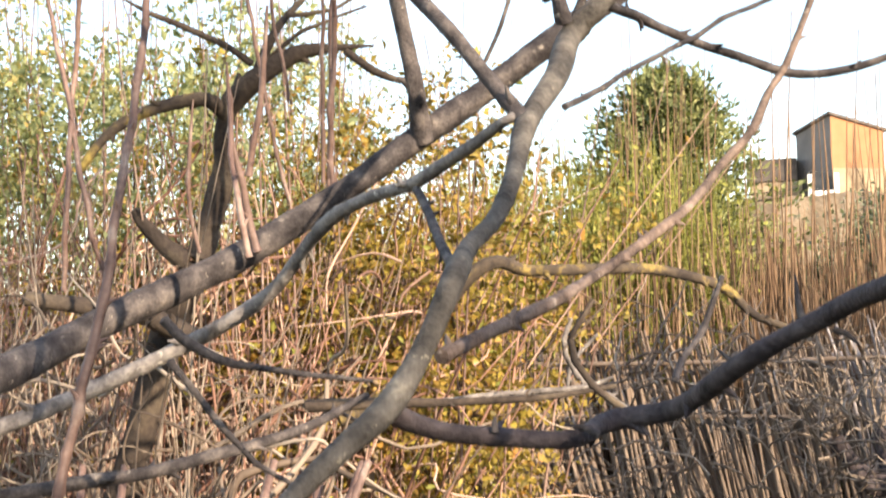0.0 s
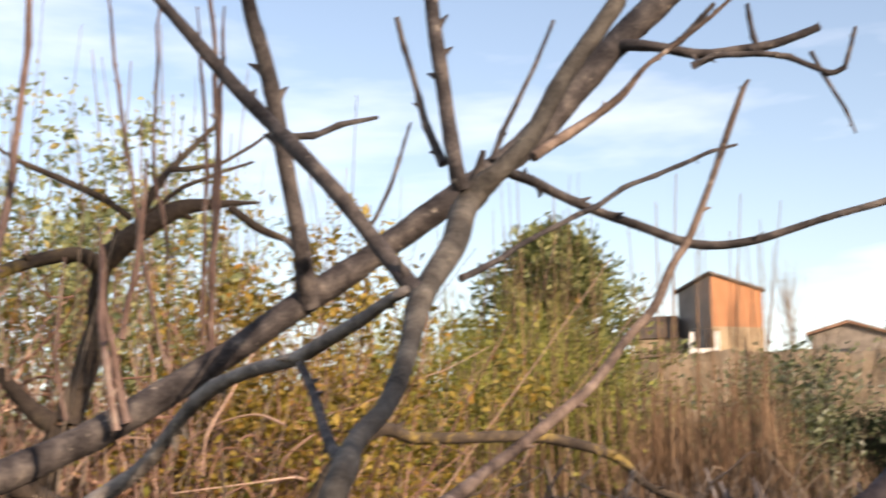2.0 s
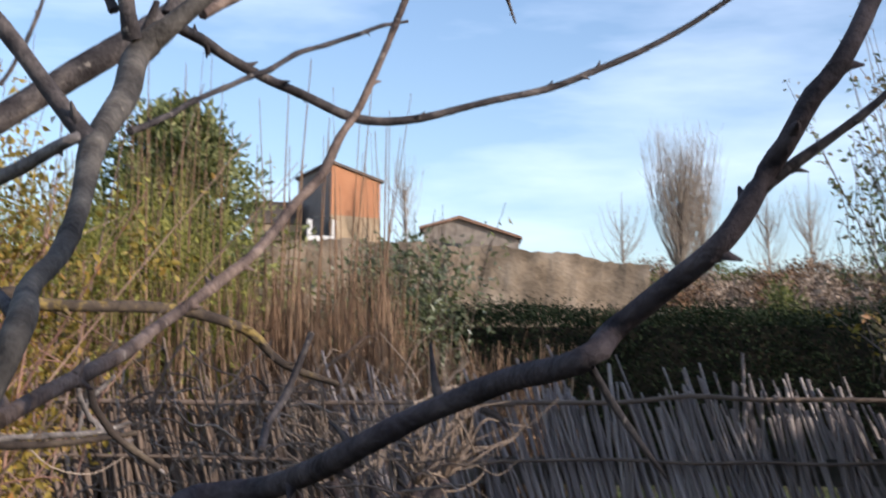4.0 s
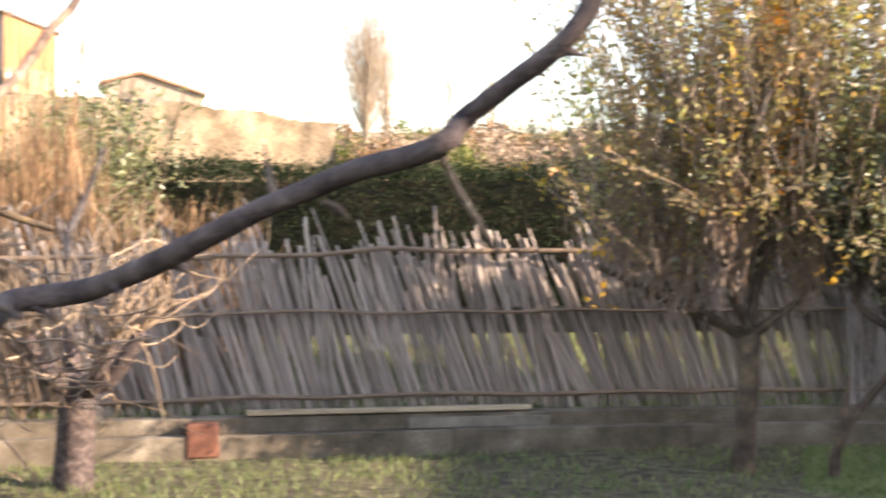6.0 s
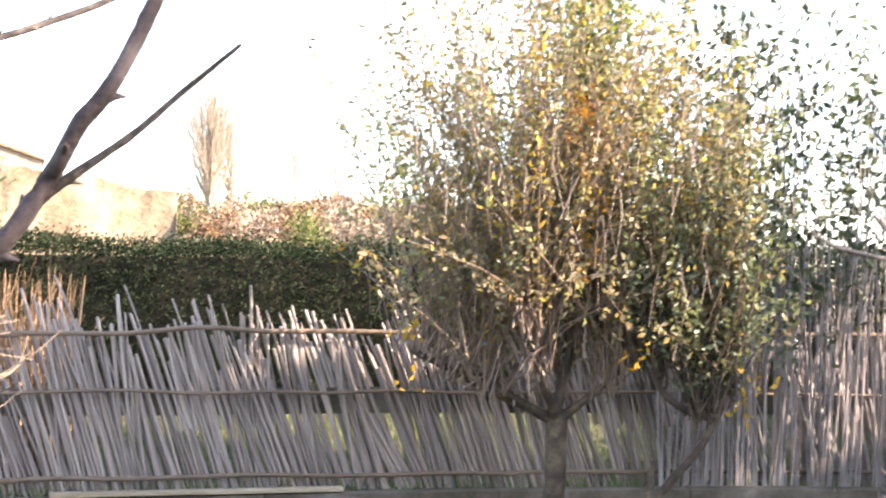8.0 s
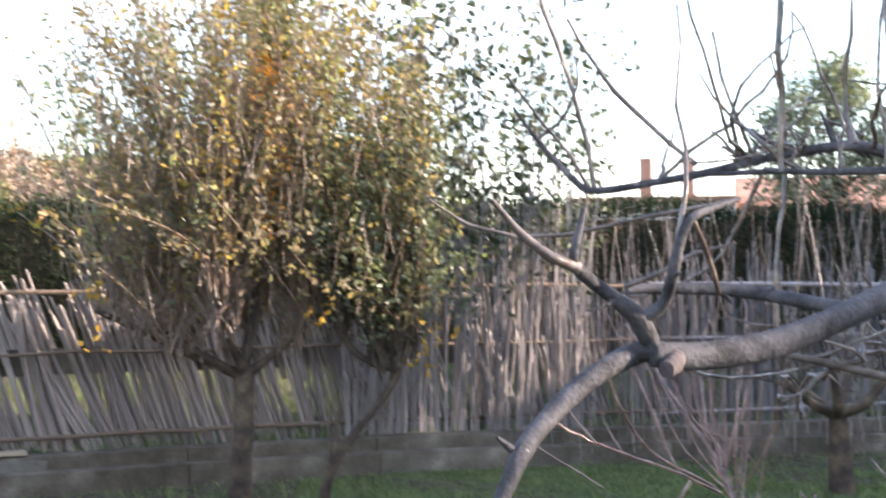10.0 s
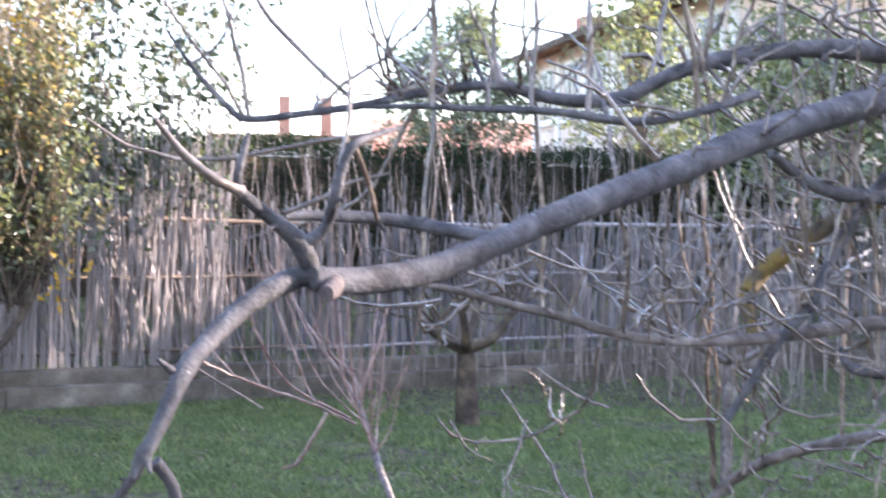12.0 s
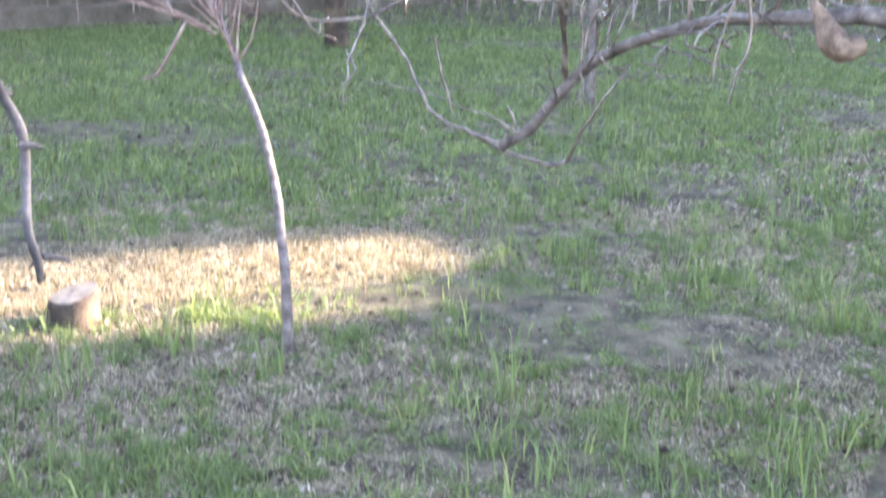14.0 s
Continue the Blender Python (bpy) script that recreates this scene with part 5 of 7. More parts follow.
limb(right_tree, "twig", [(1.859, 1.750, 1.276, 0.0030), (1.880, 1.727, 1.238, 0.0030), (1.904, 1.702, 1.220, 0.0030), (1.953, 1.656, 1.228, 0.0018)])
limb(right_tree, "twig", [(1.391, 2.064, 1.195, 0.0018), (1.416, 2.045, 1.161, 0.0027), (1.468, 2.014, 1.155, 0.0027), (1.529, 1.979, 1.168, 0.0027), (1.582, 1.950, 1.200, 0.0027), (1.569, 1.845, 1.253, 0.0029), (1.525, 1.765, 1.349, 0.0025)])
limb(right_tree, "twig", [(2.245, 1.792, 1.229, 0.0047), (2.253, 1.766, 1.133, 0.0034), (2.231, 1.769, 1.047, 0.0030), (2.209, 1.773, 0.977, 0.0020)])
limb(right_tree, "twig", [(2.246, 1.785, 1.197, 0.0027), (2.215, 1.802, 1.120, 0.0027), (2.191, 1.802, 1.017, 0.0017)])
limb(right_tree, "twig", [(0.924, 1.034, 1.527, 0.0020), (0.975, 1.060, 1.510, 0.0017), (1.004, 1.041, 1.508, 0.0016), (1.057, 1.065, 1.504, 0.0014), (1.066, 1.059, 1.528, 0.0009)])
limb(right_tree, "twig", [(1.442, 1.582, 1.388, 0.0023), (1.389, 1.502, 1.472, 0.0024), (1.315, 1.433, 1.592, 0.0032), (1.362, 1.518, 1.690, 0.0039)])
limb(right_tree, "twig", [(1.946, 1.686, 1.413, 0.0030), (1.980, 1.652, 1.395, 0.0036), (1.996, 1.632, 1.357, 0.0030), (2.035, 1.732, 1.328, 0.0028)])
limb(right_tree, "twig", [(0.552, 0.951, 1.433, 0.0011), (0.573, 0.941, 1.414, 0.0010), (0.602, 0.928, 1.400, 0.0007)])
limb(right_tree, "trunk", [(3.2, 1.3, -0.05, 0.13), (3.2, 1.3, 0.5, 0.11), (3.19, 1.31, 1.1, 0.1), (3.17, 1.32, 1.5, 0.085), (3.14, 1.33, 1.85, 0.06)])

limb(right_tree, "shoot", [(1.558, 1.557, 1.791, 0.0043), (1.574, 1.516, 2.033, 0.0038), (1.578, 1.475, 2.274, 0.0032), (1.612, 1.421, 2.481, 0.0017)])
limb(right_tree, "shoot", [(2.378, 1.624, 1.915, 0.0045), (2.383, 1.629, 2.140, 0.0040), (2.395, 1.635, 2.364, 0.0033), (2.396, 1.642, 2.557, 0.0018)])
limb(right_tree, "shoot", [(0.910, 1.767, 1.694, 0.0039), (0.881, 1.784, 1.840, 0.0035), (0.835, 1.800, 1.986, 0.0029), (0.814, 1.822, 2.111, 0.0015)])
limb(right_tree, "shoot", [(1.724, 1.568, 1.827, 0.0045), (1.733, 1.565, 2.063, 0.0040), (1.706, 1.563, 2.299, 0.0034), (1.755, 1.559, 2.501, 0.0018)])
limb(right_tree, "shoot", [(1.495, 1.483, 1.716, 0.0048), (1.464, 1.478, 1.859, 0.0043), (1.404, 1.473, 2.001, 0.0036), (1.392, 1.466, 2.124, 0.0019)])
limb(right_tree, "shoot", [(1.299, 1.482, 1.700, 0.0049), (1.312, 1.495, 1.830, 0.0044), (1.310, 1.507, 1.960, 0.0036), (1.343, 1.524, 2.071, 0.0019)])
limb(right_tree, "shoot", [(1.218, 1.499, 1.705, 0.0042), (1.234, 1.518, 1.914, 0.0038), (1.238, 1.536, 2.123, 0.0032), (1.271, 1.560, 2.302, 0.0017)])
limb(right_tree, "shoot", [(1.101, 1.568, 1.708, 0.0050), (1.095, 1.565, 1.947, 0.0045), (1.079, 1.561, 2.187, 0.0037), (1.081, 1.557, 2.391, 0.0020)])
limb(right_tree, "shoot", [(1.358, 1.678, 1.411, 0.0042), (1.350, 1.679, 1.628, 0.0038), (1.316, 1.679, 1.845, 0.0031), (1.331, 1.679, 2.030, 0.0017)])
limb(right_tree, "shoot", [(2.563, 1.644, 1.385, 0.0043), (2.583, 1.638, 1.551, 0.0039), (2.620, 1.632, 1.717, 0.0032), (2.630, 1.624, 1.859, 0.0017)])
limb(right_tree, "shoot", [(1.146, 1.666, 1.458, 0.0040), (1.145, 1.671, 1.607, 0.0036), (1.169, 1.675, 1.757, 0.0030), (1.145, 1.682, 1.885, 0.0016)])
limb(right_tree, "shoot", [(2.186, 1.755, 1.370, 0.0036), (2.225, 1.752, 1.556, 0.0033), (2.302, 1.750, 1.741, 0.0027), (2.317, 1.746, 1.900, 0.0015)])
limb(right_tree, "shoot", [(1.922, 1.725, 1.393, 0.0045), (1.919, 1.707, 1.494, 0.0040), (1.897, 1.690, 1.595, 0.0034), (1.913, 1.666, 1.682, 0.0018)])
limb(right_tree, "shoot", [(1.972, 1.718, 1.469, 0.0040), (2.016, 1.699, 1.646, 0.0036), (2.048, 1.681, 1.823, 0.0030), (2.119, 1.655, 1.975, 0.0016)])
limb(right_tree, "shoot", [(2.018, 1.710, 1.543, 0.0045), (2.010, 1.697, 1.649, 0.0041), (1.988, 1.684, 1.754, 0.0034), (1.990, 1.667, 1.844, 0.0018)])
limb(right_tree, "shoot", [(1.934, 1.721, 1.408, 0.0049), (1.915, 1.724, 1.588, 0.0044), (1.907, 1.727, 1.768, 0.0037), (1.871, 1.731, 1.923, 0.0020)])
limb(right_tree, "shoot", [(2.082, 1.626, 1.573, 0.0041), (2.098, 1.638, 1.720, 0.0037), (2.131, 1.650, 1.867, 0.0031), (2.136, 1.666, 1.994, 0.0016)])
limb(right_tree, "shoot", [(2.069, 1.626, 1.578, 0.0048), (2.035, 1.658, 1.809, 0.0043), (2.005, 1.690, 2.039, 0.0036), (1.957, 1.732, 2.237, 0.0019)])
limb(right_tree, "shoot", [(2.081, 1.626, 1.573, 0.0052), (2.109, 1.629, 1.802, 0.0047), (2.146, 1.631, 2.031, 0.0039), (2.174, 1.635, 2.228, 0.0021)])
limb(right_tree, "shoot", [(1.873, 1.603, 1.613, 0.0045), (1.870, 1.604, 1.795, 0.0040), (1.910, 1.604, 1.976, 0.0034), (1.863, 1.606, 2.131, 0.0018)])
limb(right_tree, "shoot", [(2.578, 2.015, 1.097, 0.0050), (2.615, 2.012, 1.316, 0.0045), (2.678, 2.009, 1.535, 0.0038), (2.704, 2.005, 1.722, 0.0020)])
limb(right_tree, "shoot", [(2.628, 1.741, 1.115, 0.0054), (2.634, 1.729, 1.216, 0.0049), (2.588, 1.717, 1.317, 0.0041), (2.649, 1.702, 1.403, 0.0022)])
limb(right_tree, "shoot", [(2.509, 2.600, 0.901, 0.0043), (2.540, 2.625, 1.144, 0.0039), (2.571, 2.650, 1.387, 0.0032), (2.612, 2.683, 1.596, 0.0017)])
limb(right_tree, "shoot", [(2.553, 2.258, 1.051, 0.0051), (2.546, 2.257, 1.285, 0.0046), (2.555, 2.256, 1.519, 0.0038), (2.530, 2.255, 1.719, 0.0020)])
limb(right_tree, "shoot", [(2.170, 1.781, 1.275, 0.0048), (2.167, 1.787, 1.414, 0.0043), (2.162, 1.792, 1.553, 0.0036), (2.162, 1.799, 1.672, 0.0019)])
limb(right_tree, "shoot", [(2.364, 1.730, 1.284, 0.0045), (2.355, 1.727, 1.422, 0.0040), (2.343, 1.724, 1.560, 0.0033), (2.333, 1.720, 1.678, 0.0018)])
limb(right_tree, "shoot", [(2.164, 1.782, 1.275, 0.0037), (2.100, 1.773, 1.487, 0.0033), (2.035, 1.763, 1.698, 0.0028), (1.949, 1.750, 1.879, 0.0015)])
limb(right_tree, "shoot", [(2.298, 1.744, 1.276, 0.0054), (2.325, 1.764, 1.471, 0.0048), (2.360, 1.784, 1.665, 0.0040), (2.386, 1.811, 1.831, 0.0021)])


def crooked(tree, start, length, r, rng, up=0.25, fork=0.45):
    """A stiff twig that changes direction at every bud, now and then forked."""
    e = np.array(start, float)
    d = rng.normal(0, 1, 3) * (1, 0.7, 0.8) + (0, 0, up)
    d = d / np.linalg.norm(d)
    pts, n = [(*e, r)], int(rng.integers(4, 8))
    for q in range(n):
        d = d + rng.normal(0, 0.42, 3) + (0, 0, 0.1 * up)
        d = d / np.linalg.norm(d)
        e = e + d * length / n * rng.uniform(0.6, 1.4)
        pts.append((*e, r * (1 - 0.6 * (q + 1) / n)))
        if q in (1, 2, 3) and rng.uniform() < fork and length > 0.09:
            crooked(tree, e, length * 0.45, r * 0.7, rng, up, 0.2)
    g = Geo()
    dense = np.array(pts)
    out = []
    for a, b in zip(dense[:-1], dense[1:]):
        out += [a * (1, 1, 1, 1.35), a * 0.82 + b * 0.18, a * 0.18 + b * 0.82]
    out.append(dense[-1] * (1, 1, 1, 1.5))
    tube(g, out, 6, 0.05, tree.location)
    part("twig", g, TWIG_OF[tree.name], tree)


SPUR_RNG = np.random.default_rng(41)
SPURRED = (((0.98, 1.736, 1.703), (1.9, 1.56, 1.9), 13), ((1.35, 1.48, 1.7), (2.1, 1.5, 1.74), 9), ((1.2, 1.67, 1.45), (2.5, 1.65, 1.38), 26),
           ((1.85, 1.76, 1.275), (2.05, 1.7, 1.6), 14), ((2.11, 1.79, 1.283), (2.46, 1.71, 1.295), 16), ((1.8, 1.61, 1.63), (2.37, 1.63, 1.5), 13),
           ((2.0, 1.94, 1.44), (2.25, 1.8, 1.58), 9), ((2.5, 2.6, 0.9), (2.6, 1.9, 1.08), 9), ((1.4, 2.06, 1.19), (1.58, 1.95, 1.2), 4), ((1.25, 1.3, 1.63), (2.0, 1.4, 1.78), 7))
for lo, hi, n in SPURRED:
    for k in range(n):
        at = np.array(lo) + (np.array(hi) - np.array(lo)) * SPUR_RNG.uniform()
        crooked(right_tree, at, SPUR_RNG.uniform(0.06, 0.26), SPUR_RNG.uniform(0.0026, 0.0045), SPUR_RNG)
sapling = thing("sapling", (2.09, 3.43, 0), "slender pale sapling with a fan of thin reddish shoots", "sapling")
BARK_OF[sapling.name] = BARK_SAPLING
TWIG_OF[sapling.name] = SHOOT_BARK
limb(sapling, "trunk", [(2.062, 3.362, -0.025, 0.0212), (2.098, 3.415, 0.095, 0.0168), (2.136, 3.511, 0.222, 0.0147), (2.235, 3.748, 0.407, 0.0137), (2.286, 3.925, 0.534, 0.0133), (2.360, 4.193, 0.636, 0.0132), (2.498, 4.526, 0.636, 0.0131), (2.576, 4.788, 0.743, 0.0118), (2.624, 5.002, 0.825, 0.0132)])
limb(sapling, "twig", [(2.602, 4.893, 0.772, 0.0075), (2.618, 5.007, 0.847, 0.0069), (2.573, 5.154, 0.970, 0.0062), (2.512, 5.306, 1.145, 0.0055), (2.387, 5.369, 1.351, 0.0047)], sprouts=2.5, reach=0.25)
limb(sapling, "twig", [(2.628, 5.000, 0.825, 0.0069), (2.663, 5.105, 0.903, 0.0070), (2.583, 5.150, 0.970, 0.0062), (2.576, 5.166, 1.107, 0.0054), (2.587, 5.164, 1.153, 0.0031)], sprouts=2.5, reach=0.25)
limb(sapling, "twig", [(2.594, 4.904, 0.826, 0.0068), (2.716, 4.982, 1.027, 0.0061), (2.804, 5.063, 1.179, 0.0039)], sprouts=2.5, reach=0.25)
limb(sapling, "twig", [(2.604, 4.898, 0.815, 0.0068), (2.639, 4.899, 0.947, 0.0060), (2.693, 4.888, 1.103, 0.0038)], sprouts=2.5, reach=0.25)
limb(sapling, "twig", [(2.477, 4.729, 0.778, 0.0058), (2.324, 4.699, 0.853, 0.0057), (2.175, 4.666, 0.947, 0.0049), (2.050, 4.628, 1.137, 0.0041), (1.998, 4.661, 1.336, 0.0034)], sprouts=2.5, reach=0.25)
limb(sapling, "twig", [(2.495, 4.718, 0.757, 0.0058), (2.229, 4.634, 0.876, 0.0049), (2.027, 4.617, 0.948, 0.0048), (1.849, 4.585, 1.027, 0.0040), (1.787, 4.612, 1.086, 0.0027)], sprouts=2.5, reach=0.25)
limb(sapling, "twig", [(2.319, 4.587, 0.825, 0.0056), (2.259, 4.598, 0.724, 0.0063), (2.198, 4.608, 0.634, 0.0063), (2.160, 4.622, 0.628, 0.0042)], sprouts=2.5, reach=0.25)
limb(sapling, "twig", [(2.532, 5.175, 0.993, 0.0047), (2.492, 5.318, 1.191, 0.0047), (2.468, 5.446, 1.419, 0.0040), (2.423, 5.465, 1.652, 0.0032)], sprouts=2.5, reach=0.25)
limb(sapling, "twig", [(2.636, 4.889, 0.860, 0.0053), (2.708, 4.994, 1.117, 0.0046), (2.785, 5.082, 1.362, 0.0039), (2.808, 5.185, 1.544, 0.0032)], sprouts=2.5, reach=0.25)
limb(sapling, "twig", [(2.591, 5.031, 0.936, 0.0053), (2.619, 5.153, 1.199, 0.0047), (2.704, 5.234, 1.426, 0.0039), (2.723, 5.336, 1.659, 0.0032)], sprouts=2.5, reach=0.25)
limb(sapling, "twig", [(2.306, 4.711, 0.884, 0.0043), (2.237, 4.764, 1.081, 0.0043), (2.182, 4.798, 1.225, 0.0036), (2.089, 4.844, 1.452, 0.0028)], sprouts=2.5, reach=0.25)
limb(sapling, "twig", [(1.990, 4.632, 0.958, 0.0041), (1.902, 4.678, 1.077, 0.0034), (1.850, 4.709, 1.235, 0.0027)], sprouts=2.5, reach=0.25)
for k in range(14):
    a, h, u = RNG.uniform(-1.0, 1.0), RNG.uniform(0.3, 0.75), RNG.uniform(0, 1)
    o = np.array((2.519, 4.600, 0.665)) * (1 - u) + np.array((2.623, 4.990, 0.815)) * u
    side = np.array((math.cos(0.6), -math.sin(0.6), 0)) * a * 0.5 * h + np.array((0.3, 0.4, 0)) * RNG.normal() * 0.3
    limb(sapling, "twig", [(*o, 0.0042), (*(o + side * 0.5 + (0, 0, 0.22 * h)), 0.0034), (*(o + side * 0.85 + (0, 0, 0.6 * h)), 0.0026), (*(o + side + (0, 0, h)), 0.0014)])


# ---- leafy fruit trees by the fence ----
def upright_crown(tree, origin, starts, shoots, spread, top, leaf_mats, leaf_size, per_shoot, bare=0.25, low=0.9, skirt=1.05):
    """Upright shoots from the limb ends, each with leaves along it."""
    foliage = [Geo() for _ in leaf_mats]
    for k in range(shoots):
        s = np.array(starts[k % len(starts)], float) + RNG.normal(0, 0.05, 3)
        a, d = RNG.uniform(0, 2 * np.pi), spread * math.sqrt(RNG.uniform(0, 1))
        ztop = low + (top - low) * (1 - 0.3 * (d / spread) ** 2) * (RNG.uniform(0.72, 1.04) if k % 5 < 3 else RNG.uniform(0.25, 0.8))
        e = np.array((origin[0] + math.cos(a) * d, origin[1] + math.sin(a) * d, ztop))
        e[:2] = 0.62 * e[:2] + 0.38 * s[:2] + RNG.normal(0, 0.08, 2)
        m = s * 0.6 + e * 0.4 + (*RNG.normal(0, 0.05, 2), 0.1)
        path = spline([(*s, 0.007), (*m, 0.005), (*e, 0.002)], 5)
        wood = Geo()
        tube(wood, path, 5, 0.05, tree.location)
        part("shoot", wood, TWIG_OF.get(tree.name) or BARK_OF[tree.name], tree)
        n = int(per_shoot * RNG.uniform(0.6, 1.4))
        u = bare + (1 - bare) * RNG.uniform(0, 1, n) ** 0.75
        idx = (u * (len(path) - 1)).astype(int).clip(0, len(path) - 2)
        fr = (u * (len(path) - 1) - idx)[:, None]
        p = path[idx, :3] * (1 - fr) + path[idx + 1, :3] * fr + RNG.normal(0, 0.035, (n, 3))
        p = p[RNG.uniform(0, 1, n) < np.clip((p[:, 2] - skirt) / 1.3, 0.1, 1)]
        n = len(p)
        d3 = RNG.normal(0, 1, (n, 3)) + (0, 0, 0.1)
        pick = RNG.integers(0, len(leaf_mats)) if RNG.uniform() < 0.85 else 0
        leaves(foliage[pick], p - np.array(tree.location), d3, np.full(n, leaf_size), 0.5)
    for f, m in zip(foliage, leaf_mats):
        if f.v:
            part("crown", f, m, tree)


def leaf_cluster(tree, place, n):
    for k in range(n):
        g = Geo()
        leaves(g, RNG.normal(0, 0.05, (1, 3)) + np.array(place) - np.array(tree.location), RNG.normal(0, 1, (1, 3)) - (0, 0, 0.6), np.full(1, 0.06), 0.5)
        part("leaf", g, LEAF_YELLOW, tree, "bright yellow leaf")


apple = thing("apple_tree", (1.29, 9.52, 0), "leafy fruit tree with sparse green and orange autumn leaves", "tree")
BARK_OF[apple.name] = BARK_OLD
TWIG_OF[apple.name] = WARM_SHOOT
limb(apple, "trunk", [(1.27, 9.52, -0.05, 0.09), (1.28, 9.52, 0.3, 0.075), (1.3, 9.5, 0.7, 0.07), (1.31, 9.48, 0.95, 0.072)])
A_LIMBS = [(-0.6, -0.1, 0.3), (0.5, -0.15, 0.4), (0.1, 0.45, 0.55), (-0.25, -0.45, 0.6), (-0.95, 0.1, 0.42), (0.15, 0.0, 1.2)]
for dx, dy, dz in A_LIMBS:
    limb(apple, "limb", [(1.31, 9.48, 0.88, 0.04), (1.31 + dx * 0.45, 9.48 + dy * 0.5, 0.92 + dz * 0.35, 0.026), (1.31 + dx, 9.48 + dy, 0.92 + dz, 0.02)])
upright_crown(apple, (1.22, 9.5), [(1.31 + a * u, 9.48 + b * u, 0.92 + c * (0.2 + 0.8 * u) * u) for u in (1.0, 0.8, 0.6, 0.9, 0.7) for a, b, c in A_LIMBS], 460, 2.15, 4.4, [LEAF_FRUIT, LEAF_FRUIT, LEAF_GOLD, LEAF_GREEN, LEAF_FRUIT, LEAF_GOLD, LEAF_PALE, LEAF_FRUIT, LEAF_FRUIT, LEAF_FRUIT], 0.053, 52, 0.1, 1.0, 0.7)
for cx0, cy0, cz0, n in ((0.35, 9.2, 1.5, 10), (0.3, 9.0, 1.12, 7), (1.75, 8.95, 1.35, 14)):
    leaf_cluster(apple, (cx0, cy0, cz0), n)

g = Geo()
for k in range(420):
    a, d = RNG.uniform(0, 6.28), 1.35 * math.sqrt(RNG.uniform(0, 1))
    f = np.array((1.25 + math.cos(a) * d, 9.5 + math.sin(a) * d, 1.15 + 0.25 * d * d / 1.8 + (1.9 - 0.3 * d * d) * RNG.uniform(0, 1) ** 0.8))
    l = RNG.uniform(0.2, 0.6)
    tip = f + (RNG.normal(0, 0.16) * l + 0.12 * math.cos(a) * l, RNG.normal(0, 0.16) * l, l)
    mid = (f + tip) / 2 + RNG.normal(0, 0.025, 3)
    tube(g, [(*f, 0.0034), (*mid, 0.003), (*tip, 0.0018)], 4, 0.0, apple.location, cap=False)
tagged(part("twig_spray", g, WARM_SHOOT, apple), "", "", kind="stuff")

slim = thing("young_fruit_tree", (1.86, 9.25, 0), "young forked fruit tree with dull green leaves", "tree")
BARK_OF[slim.name] = BARK_OLD
limb(slim, "trunk", [(1.8, 9.25, -0.05, 0.042), (1.82, 9.24, 0.15, 0.036), (1.86, 9.22, 0.3, 0.036)])
limb(slim, "limb", [(1.86, 9.22, 0.28, 0.034), (2.0, 9.2, 0.5, 0.028), (2.2, 9.2, 0.75, 0.026), (2.32, 9.2, 0.95, 0.024), (2.38, 9.22, 1.15, 0.02)])
limb(slim, "limb", [(1.86, 9.22, 0.28, 0.03), (1.88, 9.22, 0.45, 0.026), (1.9, 9.25, 0.65, 0.012)])
limb(slim, "limb", [(2.32, 9.2, 0.93, 0.03), (2.1, 9.2, 0.98, 0.025), (1.95, 9.2, 1.1, 0.02), (1.9, 9.2, 1.3, 0.012)])
upright_crown(slim, (2.15, 9.3), [(2.38, 9.22, 1.1), (1.92, 9.2, 1.2), (2.2, 9.2, 0.95)], 170, 1.15, 3.5, [LEAF_GREEN, LEAF_GREY, LEAF_DARK, LEAF_FRUIT], 0.06, 50, 0.1, 1.0, 0.5)
for cx0, cz0, n in ((2.5, 1.2, 14), (2.42, 1.0, 10)):
    leaf_cluster(slim, (cx0, 8.95, cz0), n)

# a spray of orange leaves left in the middle of the crown
g = Geo()
for k in range(44):
    q = np.array((1.4 + RNG.normal(0, 0.05) + 0.12 * (k % 5 == 0), 8.95 + RNG.normal(0, 0.1), RNG.uniform(1.75, 3.0))) - np.array(apple.location)
    leaves(g, q + RNG.normal(0, 0.035, (6, 3)), RNG.normal(0, 1, (6, 3)) - (0, 0, 0.4), np.full(6, 0.05), 0.5)
tagged(part("orange_leaf_spray", g, LEAF_ORANGE, apple), "", "", kind="stuff")

# thin leafy whips to the side of the crown
whips = thing("leafy_whips", (2.9, 9.9, 0.2), "tall thin whips with a few dark leaves beside the fence", "shrub")
BARK_OF[whips.name] = BARK_RED
gl = Geo()
for k in range(125):
    x0 = RNG.uniform(2.3, 4.3)
    h = RNG.uniform(2.0, 3.5) if k % 2 else RNG.uniform(3.1, 4.2) - 0.12 * abs(x0 - 2.9)
    lean = RNG.normal(0, 0.12, 2)
    path = spline([(x0, wall_y(x0) + 0.36, 0.24, 0.009), (x0 + lean[0] * 0.5, wall_y(x0) + 0.2 + lean[1], 0.2 + h * 0.5, 0.007), (x0 + lean[0] * 1.6, wall_y(x0) - 0.1 + lean[1], 0.2 + h, 0.003)], 6)
    g = Geo()
    tube(g, path, 5, 0.05, whips.location)
    part("stem", g, GREY_CANE, whips)
    n = int(RNG.integers(18, 44))
    idx = RNG.integers(len(path) // 2, len(path), n)
    leaves(gl, path[idx, :3] + RNG.normal(0, 0.05, (n, 3)) - np.array(whips.location), RNG.normal(0, 1, (n, 3)) - (0, 0, 0.5), np.full(n, 0.09), 0.5)
part("crown", gl, LEAF_DARK, whips)

